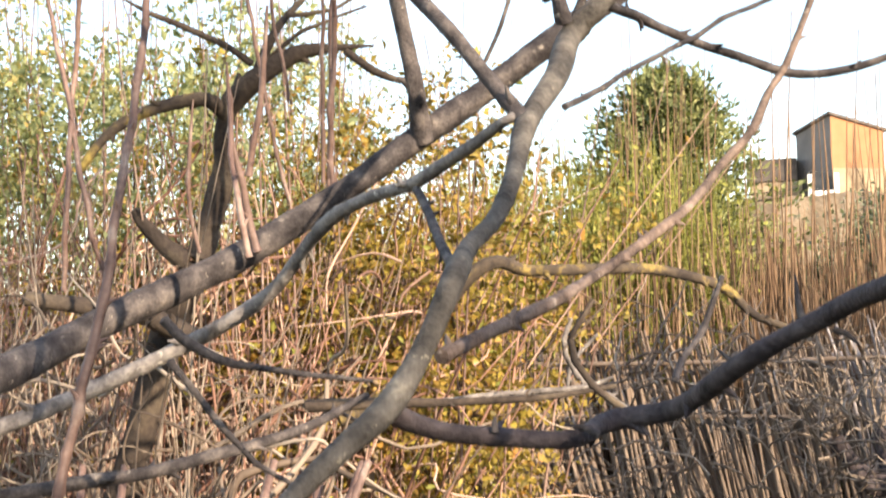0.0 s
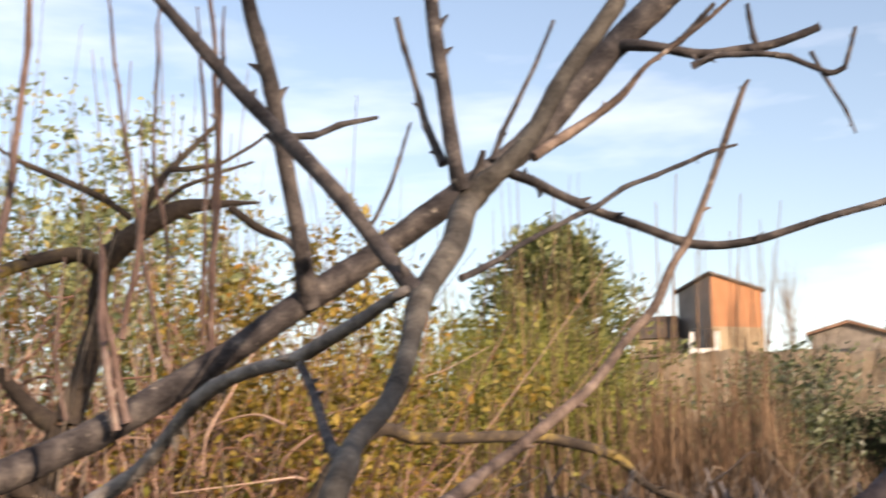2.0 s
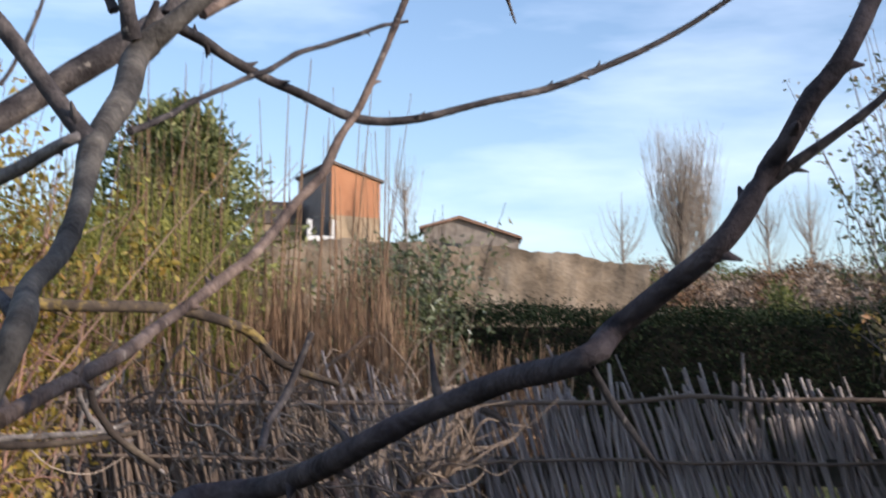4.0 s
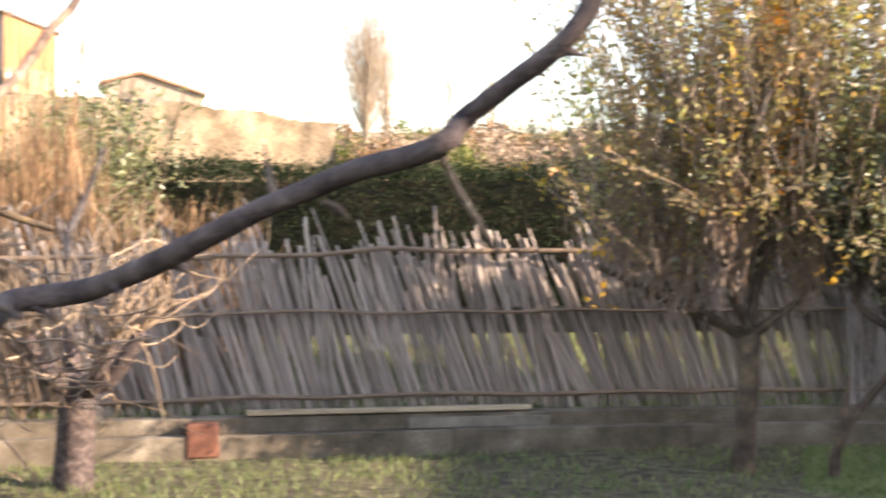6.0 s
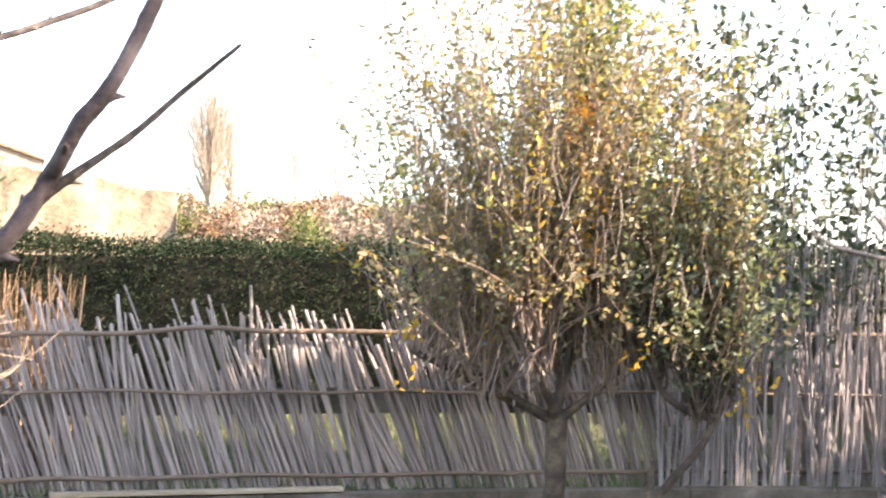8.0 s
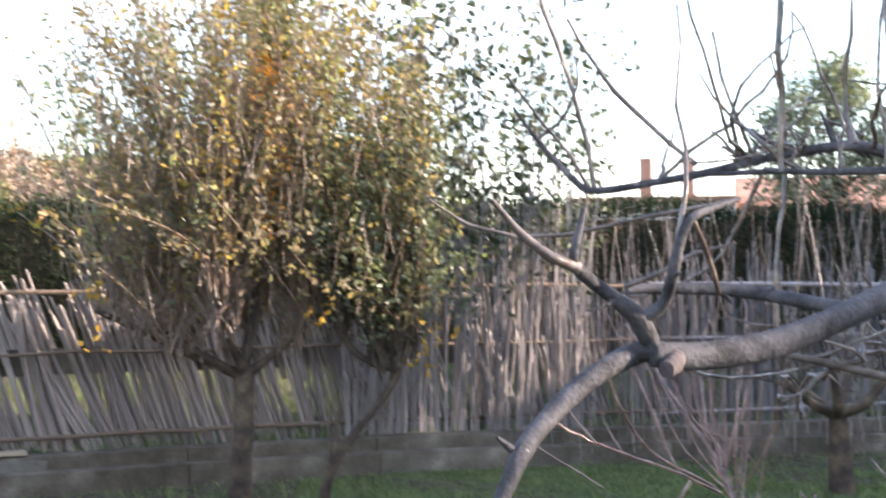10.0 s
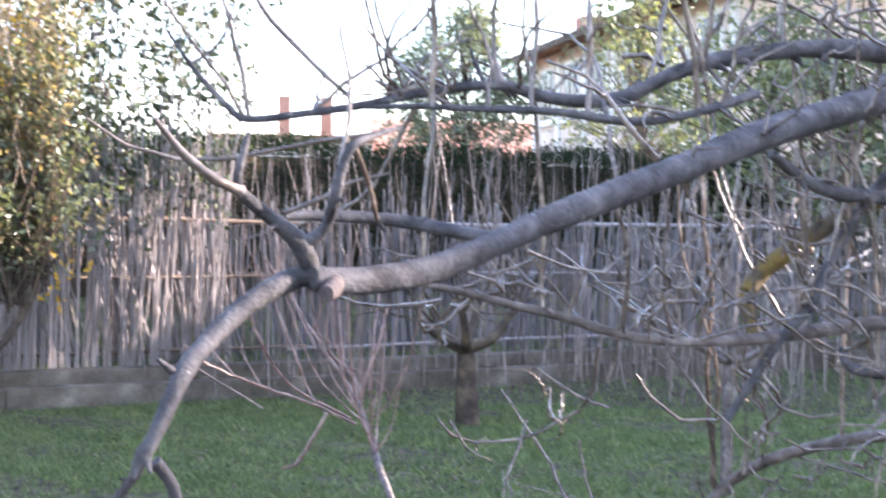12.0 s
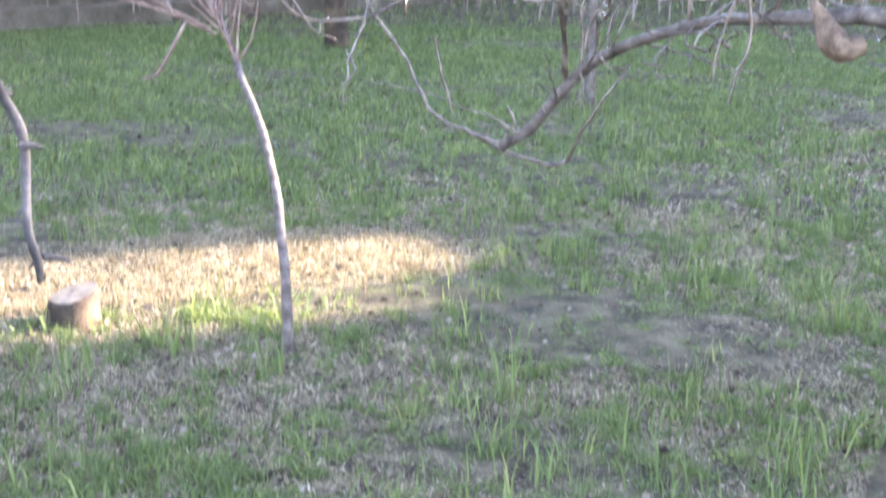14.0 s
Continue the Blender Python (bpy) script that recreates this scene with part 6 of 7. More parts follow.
# slim dark tree of no certain kind standing close behind the fruit tree
cyp = thing("slim_column_tree", (1.53, 9.8, 0), "slim tree with a dark green column and a fresh green top", "tree")
g = Geo()
tube(g, [(1.34, 9.8, -0.05, 0.02), (1.36, 9.8, 1.0, 0.018), (1.53, 9.8, 2.1, 0.014), (1.53, 9.8, 3.2, 0.01), (1.55, 9.8, 3.9, 0.005)], 8, 0.04, cyp.location)
part("trunk", g, BARK_OLD, cyp)
N = 4200
u = RNG.uniform(0, 1, N)
a = RNG.uniform(0, 2 * np.pi, N)
r = (0.19 * (1 - u) ** 0.4 * np.minimum(1, u * 6 + 0.3)) * RNG.uniform(0.5, 1.12, N)
g = Geo()
leaves(g, np.stack([r * np.cos(a), r * np.sin(a), 2.1 + u * 1.35], 1), np.stack([np.cos(a) * 0.3, np.sin(a) * 0.3, 0 * a + 1], 1) + RNG.normal(0, 0.25, (N, 3)), np.full(N, 0.08), 0.35)
part("crown", g, NEEDLE, cyp)
N = 1300
u = RNG.uniform(0, 1, N)
a = RNG.uniform(0, 2 * np.pi, N)
r = 0.3 * np.sqrt(np.sin(np.pi * (0.08 + 0.86 * u))) * RNG.uniform(0.3, 1.1, N)
g = Geo()
leaves(g, np.stack([0.03 + r * np.cos(a), r * np.sin(a), 3.05 + u * 0.95], 1), RNG.normal(0, 1, (N, 3)), np.full(N, 0.07), 0.5)
part("upper_crown", g, LEAF_LIME, cyp, "fresh green leafy top")


# ---- pollarded trees near the wall ----
def pollard(name, place, height, label, seed, lean=0.0, shoots=14, up=0.7, fat=0.09, bark=None, wild=0.2):
    rng = np.random.default_rng(seed)
    t = thing(name, place, label, "tree", "pollarded trees")
    BARK_OF[t.name] = BARK_DARK if fat > 0.1 else BARK_SAPLING if fat < 0.04 else BARK_OLD
    x, y, z = place
    limb(t, "trunk", [(x, y, -0.05, fat * 1.15), (x + lean * 0.3, y, height * 0.35, fat), (x + lean * 0.7, y, height * 0.75, fat * 0.9), (x + lean, y, height, fat * 0.95)])
    ends = []
    for k in range(6):
        a = 2 * math.pi * (k + rng.uniform(-0.2, 0.2)) / 6
        reach = rng.uniform(0.25, 0.4) * (1 + wild)
        e = (x + lean + math.cos(a) * reach, y + math.sin(a) * reach * 0.8, height + rng.uniform(0.1, 0.35))
        limb(t, "limb", [(x + lean, y, height - 0.06, fat * 0.6), (x + lean + math.cos(a) * reach * 0.5, y + math.sin(a) * reach * 0.5, height + 0.02, fat * 0.45), (*e, fat * 0.32)])
        ends.append(e)
    BARK_OF[t.name] = bark or BARK_OLD
    for j in range(shoots):
        e = np.array(ends[j % 6])
        pts, d = [(*e, 0.008)], np.array((e[0] - x, e[1] - y, 0.25 + rng.uniform(0, up)))
        d = d / np.linalg.norm(d)
        for q in range(4):
            d = d + rng.normal(0, wild * 1.6, 3) + (0, 0, 0.12)
            d = d / np.linalg.norm(d)
            e = e + d * up * 0.27
            pts.append((*e, 0.0068 - 0.0015 * q))
        limb(t, "shoot", pts)
    return t


pollard("pollarded_tree", (-2.87, 8.65, 0), 0.66, "stubby pollarded tree with pale bare shoots by the wall", 3, 0.05, 80, 0.8, 0.12, PALE_TWIG, 0.35)
pollard("pollarded_tree", (5.4, 8.9, 0), 0.62, "small dark bare tree forking low over the lawn", 5, -0.03, 24, 0.9, 0.075, None, 0.25)
pollard("pollarded_tree", (5.45, 6.1, 0), 0.8, "thin pale bare tree on the lawn", 8, 0.0, 18, 0.9, 0.032, TWIG_BARK, 0.25)

# ---- stump on the lawn ----
stump = thing("tree_stump", (1.64, 3.97, 0), "short sawn tree stump standing in the grass", "stump")
g = Geo()
sides = 18
a = np.arange(sides) * 2 * np.pi / sides
wob = 1 + 0.06 * np.sin(a * 3 + 1) + 0.05 * np.sin(a * 5)
prof = [(-0.04, 0.09), (0.0, 0.086), (0.04, 0.08), (0.07, 0.078), (0.085, 0.076), (0.092, 0.07)]
ring = np.array([[(math.cos(t) * r * w, math.sin(t) * r * w, z + (0.02 * math.cos(t) if z > 0.06 else 0)) for t, w in zip(a, wob)] for z, r in prof])
i = np.arange(len(prof) - 1)[:, None] * sides
j = np.arange(sides)[None]
g.add(ring.reshape(-1, 3), np.stack([i + j, i + (j + 1) % sides, i + sides + (j + 1) % sides, i + sides + j], -1).reshape(-1, 4))
part("bark", g, BARK_OLD, stump)
g = Geo()
g.add(np.vstack([ring[-1] + (0, 0, 0.001), [(0, 0, 0.094)]]), [(s, (s + 1) % sides, sides) for s in range(sides)])
part("cut_face", g, STUMP_WOOD, stump, "pale cut top", smooth=False)

# ---- red and white barrier board lying by the trees ----
board = thing("barrier_board", (12.5, 8.85, 0), "red and white striped plastic board lying low beyond the lawn", "barrier")
g = Geo()
rough_block(g, -1.6, -0.05, 0.13, 2.2, 0.05, 0.31, 0.01)
part("upper_board", g, WHITE_PAINT, board, "white upper board", smooth=False)
g = Geo()
rough_block(g, -1.7, -0.16, -0.01, 2.2, -0.06, 0.125, 0.01)
part("lower_board", g, RED_PAINT, board, "red lower board", smooth=False)
for px in (-1.1, 1.6):
    g = Geo()
    rough_block(g, px - 0.04, -0.04, -0.02, px + 0.04, 0.04, 0.128, 0.006)
    part("foot", g, WHITE_PAINT, board, smooth=False)
for o in board.children:
    o.rotation_euler = (0, 0, radians(-35))


# ---- thicket to the west: leafy shrubs, suckers, broom and reeds ----
def stems(name, label, category, n, b0, b1, d0, d1, z0, h0, h1, r, lean, material, parent=None, bend=0.15):
    g, owner = Geo(), None
    tips = []
    for k in range(n):
        b, d = RNG.uniform(b0, b1), math.sqrt(RNG.uniform(d0 * d0, d1 * d1))
        f = polar(b, d, z0 + RNG.uniform(-0.05, 0.1))
        h = RNG.uniform(h0, h1)
        l = RNG.normal(0, lean, 2)
        m = f + (l[0] * h * 0.4 + RNG.normal() * bend * 0.3, l[1] * h * 0.4, h * 0.5)
        e = f + (l[0] * h, l[1] * h, h)
        rr = r * RNG.uniform(0.6, 1.4)
        path = spline([(*f, rr), (*m, rr * 0.8), (*e, rr * 0.3)], 4)
        if n <= 300:
            g = Geo()
            owner = owner or thing(name, (0.0, 0.0, 0.0) + f * (1, 1, 0), label, category)
        tube(g, path, 4, 0.0, owner.location if owner else (0, 0, 0), cap=False)
        if n <= 300:
            part("stem", g, material, owner)
        tips.append(path)
    if n > 300:
        tagged(part(name, g, material), label, category, kind="stuff")
    return tips


def foliage_on(name, label, category, paths, n, size, material, u0=0.35, spreadr=0.07, parent=None, droop=0.0):
    g = Geo()
    for p in paths:
        k = int(n * RNG.uniform(0.4, 1.5))
        u = u0 + (1 - u0) * RNG.uniform(0, 1, k)
        idx = (u * (len(p) - 1)).astype(int).clip(0, len(p) - 1)
        at = p[idx, :3] + RNG.normal(0, spreadr, (k, 3))
        leaves(g, at, RNG.normal(0, 1, (k, 3)) + (0, 0, 0.3 - droop), np.full(k, size), 0.5)
    ob = part(name, g, material, parent)
    if not parent:
        tagged(ob, label, category, kind="stuff")


def tangle(geo, n, b0, b1, d0, d1, zlo, zhi, r, step, turn):
    """Crooked twigs that wander through the thicket."""
    for k in range(n):
        e = polar(RNG.uniform(b0, b1), RNG.uniform(d0, d1), RNG.uniform(zlo, zhi))
        if e[1] > wall_y(e[0]) - 0.4:
            continue
        d = RNG.normal(0, 1, 3) * (1, 1, 0.8) + (0, 0, 0.3)
        d = d / np.linalg.norm(d)
        pts, rr = [], r * RNG.uniform(0.5, 1.5)
        for q in range(6):
            pts.append((*e, rr * (1 - 0.13 * q)))
            d = d + RNG.normal(0, turn, 3)
            d = d / np.linalg.norm(d)
            e = e + d * step * RNG.uniform(0.6, 1.3)
            e[2] = max(e[2], 0.02)
        tube(geo, spline(pts, 3), 5, 0.06, cap=False)


# dark twigs, the shade at the thicket's foot put into their colour
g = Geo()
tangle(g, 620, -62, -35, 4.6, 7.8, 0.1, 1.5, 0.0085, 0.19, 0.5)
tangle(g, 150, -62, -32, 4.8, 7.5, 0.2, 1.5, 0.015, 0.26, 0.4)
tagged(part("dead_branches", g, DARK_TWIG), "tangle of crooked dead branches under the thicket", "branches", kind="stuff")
g = Geo()
tangle(g, 300, -36, -17, 7.8, 9.0, 0.5, 1.45, 0.0065, 0.14, 0.55)
tangle(g, 260, -62, -34, 4.6, 6.5, 0.3, 1.4, 0.006, 0.17, 0.5)
tangle(g, 330, -62, -42, 2.7, 4.3, 0.5, 1.55, 0.0042, 0.11, 0.55)
tangle(g, 60, -60, -41, 3.0, 4.6, 0.5, 1.3, 0.009, 0.17, 0.5)
tagged(part("pale_branches", g, PALE_TWIG), "pale crooked dead twigs in the thicket and before the fence", "branches", kind="stuff")
g = Geo()
tangle(g, 1100, -62, -35, 4.3, 7.5, 0.2, 1.9, 0.0045, 0.17, 0.45)
tagged(part("red_twigs", g, PINK_TWIG), "crooked reddish twigs in the thicket", "branches", kind="stuff")


def clumps(name, label, paths, n, per, size, material, u0, rad, floor_z=0.0):
    """Leaves in loose clusters along the stems."""
    g = Geo()
    for p in paths:
        for c in range(int(n * RNG.uniform(0.4, 1.5))):
            q = p[int((u0 + (1 - u0) * RNG.uniform()) * (len(p) - 1))][:3] + RNG.normal(0, rad, 3)
            k = int(per * RNG.uniform(0.4, 1.6))
            if q[2] < floor_z + RNG.normal(0, 0.15):
                continue
            leaves(g, q + RNG.normal(0, rad * 0.55, (k, 3)), RNG.normal(0, 1, (k, 3)) + (0, 0, 0.2), size * RNG.uniform(0.45, 1.25, k), 0.55)
    tagged(part(name, g, material), label, "foliage", kind="stuff")


p = stems("leafy_shrub", "thin upright stems of a pale leafy thicket", "shrub", 215, -62, -38.6, 4.2, 7.0, 0, 2.45, 3.2, 0.005, 0.05, BARK_RED)
clumps("pale_foliage", "small pale green leaves of the sunlit thicket", p, 19, 26, 0.031, LEAF_PALE, 0.5, 0.058, 2.0)
p = stems("leafy_shrub", "shorter thin stems at the edge of the leafy thicket", "shrub", 125, -41.5, -32, 4.6, 7.0, 0, 1.9, 2.85, 0.005, 0.1, BARK_RED)
clumps("edge_foliage", "small olive and golden leaves at the thicket's edge", p, 22, 17, 0.036, LEAF_OLIVE, 0.2, 0.062, 0.6)
p = stems("golden_shrub", "reddish stems of a golden autumn shrub", "shrub", 270, -62, -33.5, 4.6, 7.8, 0, 1.4, 2.6, 0.005, 0.16, PINK_TWIG)
clumps("golden_foliage", "golden and orange autumn leaves in the thicket", p, 14, 13, 0.034, LEAF_GOLD, 0.35, 0.08)
clumps("low_green_foliage", "yellow-green leaves low in the thicket", p[:230], 7, 11, 0.034, BROOM, 0.25, 0.1)
stems("red_suckers", "dense reddish-brown bare suckers in the thicket", "shrub", 950, -62, -39, 4.0, 7.0, 0, 0.9, 2.35, 0.0048, 0.3, PINK_TWIG, bend=0.3)
stems("pale_suckers", "slender straw-coloured bare suckers round the old tree", "shrub", 320, -62, -42.5, 3.0, 4.6, 0, 1.0, 2.1, 0.0036, 0.2, PALE_TWIG, bend=0.3)
p = stems("broom_stems", "upright yellow-green broom", "shrub", 1100, -35, -24.5, 11.8, 14.5, 0, 1.9, 3.4, 0.008, 0.1, BROOM)
foliage_on("broom_foliage", "small yellow-green leaves on the broom", "foliage", p, 40, 0.06, BROOM, 0.25, 0.09)
stems("reeds", "tall dry straw-coloured reeds", "reeds", 1300, -31, -17.5, 11.4, 14.4, 0, 1.4, 2.6, 0.0095, 0.05, REED)
stems("low_reeds", "short dry straw-coloured reeds thinning out towards the hedge", "reeds", 420, -17.5, -11.5, 11.4, 14.4, 0, 1.0, 1.9, 0.009, 0.06, REED)
stems("tall_reed_clump", "a few taller pale dry reeds standing above the rest", "reeds", 70, -31, -18, 11.4, 13.5, 0, 2.8, 4.2, 0.009, 0.03, REED)
stems("reed_litter", "broken dry reeds bent over behind the fence", "reeds", 900, -40, -12, 11.2, 13.0, 0, 0.8, 2.0, 0.008, 0.25, REED)
p = stems("dark_shrub", "stems of a dark green shrub behind the reeds", "shrub", 150, -19.7, -16.4, 13.6, 15.6, 0, 2.0, 3.2, 0.01, 0.1, BARK_OLD)
foliage_on("dark_shrub_foliage", "dull dark green leaves behind the reeds", "foliage", p, 95, 0.075, LEAF_GREEN, 0.3, 0.12)

# ---- conifer behind the broom ----
con = thing("conifer", tuple(polar(-26.7, 24, 0)), "broad sunlit green conifer behind the broom", "tree")
ox, oy, _ = con.location
g = Geo()
tube(g, [(ox, oy, -0.3, 0.22), (ox, oy, 3.0, 0.16), (ox, oy, 6.3, 0.03)], 9, 0.04, con.location)
part("trunk", g, BARK_OLD, con)
gb, g = Geo(), Geo()
for k in range(330):
    u = RNG.uniform(0.08, 1)
    z = 0.8 + 5.1 * u
    reach = (2.4 * (1 - u) ** 0.65 + 0.2) * RNG.uniform(0.4, 1.3)
    a = RNG.uniform(0, 2 * np.pi)
    e = np.array((math.cos(a) * reach, math.sin(a) * reach, z + 0.25 * reach))
    tube(gb, [(0, 0, z, 0.03), (*(e * (0.6, 0.6, 1) - (0, 0, 0.05)), 0.018), (*e, 0.006)], 4, 0)
    n = 75
    t = RNG.uniform(0.25, 1.05, n)[:, None]
    at = np.array((0, 0, z)) * (1 - t) + e * t + RNG.normal(0, 0.11, (n, 3))
    leaves(g, at, np.tile(e - (0, 0, z), (n, 1)) * 0.4 + RNG.normal(0, 0.5, (n, 3)) + (0, 0, 0.5), np.full(n, 0.15), 0.4)
part("bough_spray", gb, BARK_OLD, con)
part("crown", g, CONIFER, con)


# ---- houses on the hill ----
def house(name, place, turn, label):
    h = thing(name, place, label, "house")
    h.rotation_euler = (0, 0, radians(turn))
    return h


def wall_part(h, x0, y0, z0, x1, y1, z1, mat, name="wall"):
    g = Geo()
    box(g, x0, y0, z0, x1, y1, z1)
    return part(name, g, mat, h, smooth=False)



def corners(h, pts, faces, mat, name):
    g = Geo()
    for n in (3, 4):
        fs = [f for f in faces if len(f) == n]
        if fs:
            g.f.append(np.array(fs))
    g.v.append(np.array(pts, float))
    g.n = len(pts)
    return part(name, g, mat, h, smooth=False)


BOXF = [(0, 1, 5, 4), (1, 2, 6, 5), (2, 3, 7, 6), (3, 0, 4, 7), (4, 5, 6, 7), (3, 2, 1, 0)]
hp = polar(-20.7, 124, 13.0)
h1 = house("hill_house", tuple(hp), 20.7, "tall orange-brick house with a lower dark wing on the hill")
ca, sa = math.cos(radians(29.5)), math.sin(radians(29.5))


def turned(x, y, z):
    return (x * ca - y * sa, x * sa + y * ca, z)


def slab(x0, y0, x1, y1, z0, tops):
    return [turned(x0, y0, z0), turned(x1, y0, z0), turned(x1, y1, z0), turned(x0, y1, z0)] + [turned(x, y, z) for (x, y), z in zip(((x0, y0), (x1, y0), (x1, y1), (x0, y1)), tops)]


corners(h1, slab(0, 0.05, 4.85, 6, -0.6, (7.5, 6.2, 5.4, 6.7)), BOXF, RENDER_GREY, "wall")
corners(h1, slab(0.0, 0.0, 4.9, 0.046, 2.9, (7.45, 6.15, 6.15, 7.45)), BOXF, RENDER_ORANGE, "brick_wall")
corners(h1, slab(0.0, -0.02, 4.95, 0.045, -0.6, (2.895, 2.895, 2.895, 2.895)), BOXF, RENDER_TAN, "lower_wall")
g = Geo()
top = slab(-0.25, -0.25, 5.15, 6.2, 0, (7.62, 6.25, 5.45, 6.8))
lowr = [(a, b, c - 0.22) for a, b, c in top[4:]]
g.add(lowr + top[4:], BOXF)
part("roof", g, DARK_TILE, h1, smooth=False)
wall_part(h1, -7.2, 3.0, 2.4, -2.95, 9.0, 4.3, DARK_TILE, "wing_roof")
wall_part(h1, -6.9, 3.2, -0.6, -2.6, 8.8, 2.35, RENDER_TAN, "wing_wall")
wall_part(h1, -2.0, -1.6, -0.2, 0.5, 0.6, 0.9, WHITE_WALL, "porch_wall")
for px in (-2.0, 0.1):
    wall_part(h1, px, -1.6, 0.9, px + 0.4, -1.2, 2.3, WHITE_WALL, "porch_post")
wall_part(h1, -1.55, -1.0, 0.92, 0.05, -0.7, 2.6, DARK_PANE, "doorway")
wall_part(h1, -1.9, 0.62, 2.35, -1.4, 1.2, 2.8, DARK_PANE, "window")

hp = polar(-15.6, 136, 13.7)
h2 = house("stone_barn", tuple(hp), 15.6, "low stone barn with a shallow tiled roof on the hill")
corners(h2, [(-3.4, 0, -1.5), (5.6, 0, -1.5), (5.6, 0, 1.45), (0, 0, 3.3), (-3.4, 0, 2.4), (-3.4, 6, -1.5), (5.6, 6, -1.5), (5.6, 6, 1.45), (0, 6, 3.3), (-3.4, 6, 2.4)],
        [(0, 1, 2, 3), (0, 3, 4), (5, 0, 4, 9), (1, 6, 7, 2), (6, 5, 8, 7), (5, 9, 8)], BARN_STONE, "wall")
corners(h2, [(-3.8, -0.4, 2.3), (0, -0.4, 3.3), (5.9, -0.4, 1.4), (5.9, 6.4, 1.4), (0, 6.4, 3.3), (-3.8, 6.4, 2.3), (-3.8, -0.4, 2.55), (0, -0.4, 3.6), (5.9, -0.4, 1.65), (5.9, 6.4, 1.65), (0, 6.4, 3.6), (-3.8, 6.4, 2.55)],
        [(0, 1, 7, 6), (1, 2, 8, 7), (6, 7, 10, 11), (7, 8, 9, 10), (2, 3, 9, 8), (5, 0, 6, 11)], ROOF_TILE, "roof")
wall_part(h2, -1.6, -0.04, -0.2, 0.2, 0.02, 1.0, DARK_PANE, "doorway")

# earth bluff under the barn
g = Geo()
nb, nh = 90, 9
bs = np.linspace(-31, -8.1, nb)
V = []
for k, b in enumerate(bs):
    topz = np.interp(b, [-31, -20, -14, -11, -8.1], [12.5, 12.7, 12.2, 11.6, 10.6]) + 0.12 * math.sin(b * 2.1) + 0.08 * math.sin(b * 9)
    for q in range(nh):
        u = q / (nh - 1)
        d = 104 + 9 * u ** 0.7 + 0.35 * math.sin(b * 1.3 + u * 3) + 0.12 * math.sin(b * 7.3 - u * 5)
        V.append(polar(b, d, 3.6 + (topz - 3.6) * u + 0.2 * math.sin(b * 11 + q) * (1 - u)))
    V.append(polar(b, 142, topz + 0.3))
m = nh + 1
g.add(V, [(k * m + q, (k + 1) * m + q, (k + 1) * m + q + 1, k * m + q + 1) for k in range(nb - 1) for q in range(nh)])
tagged(part("bluff", g, EARTH), "sunlit ochre earth bluff below the houses", "bluff", kind="structure")
g = Geo()
pe = [polar(-8.1, 104 + 9 * (q / (nh - 1)) ** 0.7, 3.6 + 7.0 * q / (nh - 1)) for q in range(nh)] + [polar(-8.1, 142, 10.9), polar(-8.1, 142, 3.0)]
g.add(pe, [(0, k, k + 1) for k in range(1, len(pe) - 1)])
part("bluff_end", g, EARTH, bpy.data.objects["bluff"])


# ---- bare trees on the skyline ----
def bare_tree(name, bearing, dist, z, height, spread, n, label, upright=0.8, seed=1):
    rng = np.random.default_rng(seed)
    base = polar(bearing, dist, z)
    t = thing(name, tuple(base), label, "tree", "bare skyline trees")
    g = Geo()
    r = height * 0.011
    tube(g, [(0, 0, -0.5, r * 1.3), (0.02 * height, 0, height * 0.3, r), (0, 0.01 * height, height * 0.65, r * 0.6), (0, 0, height, r * 0.15)], 7)
    part("trunk", g, POPLAR, t)
    g = Geo()
    for k in range(n):
        u = rng.uniform(0.1, 0.85)
        a = rng.uniform(0, 2 * math.pi)
        reach = spread * math.sin(math.pi * min(0.92, u * 0.8 + 0.22)) * rng.uniform(0.25, 1.0)
        s = np.array((0, 0, height * u * 0.75))
        e = np.array((math.cos(a) * reach, math.sin(a) * reach, min(height, s[2] + reach * upright * 1.6 + 0.16 * height * rng.uniform(0.6, 1.6))))
        mid = 0.5 * (s + e) + (math.cos(a) * reach * 0.2, math.sin(a) * reach * 0.2, -0.02 * height)
        path = spline([(*s, r * 0.3), (*mid, r * 0.2), (*e, r * 0.06)], 3)
        tube(g, path, 4, 0, cap=False)
        for j in range(7):
            q = path[int(rng.integers(1, len(path)))][:3]
            w = q + rng.normal(0, 0.03 * height, 3) + (0, 0, 0.06 * height * upright)
            tube(g, [(*q, r * 0.1), (*(0.5 * (q + w) + rng.normal(0, 0.006 * height, 3)), r * 0.07), (*w, r * 0.03)], 3, 0, cap=False)
    part("branch_spray", g, POPLAR, t)
    return t


bare_tree("poplar", -6.9, 156, 11.2, 16.5, 4.8, 200, "tall bare poplar with upright pale branches on the skyline", 1.6, 1)
bare_tree("poplar", -6.1, 158, 11.0, 13.5, 3.4, 90, "tall bare poplar with upright pale branches on the skyline", 1.6, 2)
bare_tree("bare_tree", -9.2, 150, 10.5, 11.0, 4.2, 40, "bare spreading tree on the skyline", 0.5, 3)
bare_tree("bare_tree", -3.6, 165, 11.5, 12.5, 3.6, 46, "bare spreading tree on the skyline", 0.7, 4)
bare_tree("bare_tree", -2.0, 165, 11.5, 13.5, 3.6, 46, "bare spreading tree on the skyline", 0.7, 5)
bare_tree("bare_tree", 0.4, 175, 12.5, 9.0, 2.6, 30, "bare spreading tree on the skyline", 0.9, 6)
bare_tree("bare_tree", 4.5, 160, 11.0, 9.0, 3.0, 30, "bare spreading tree on the skyline", 0.8, 7)
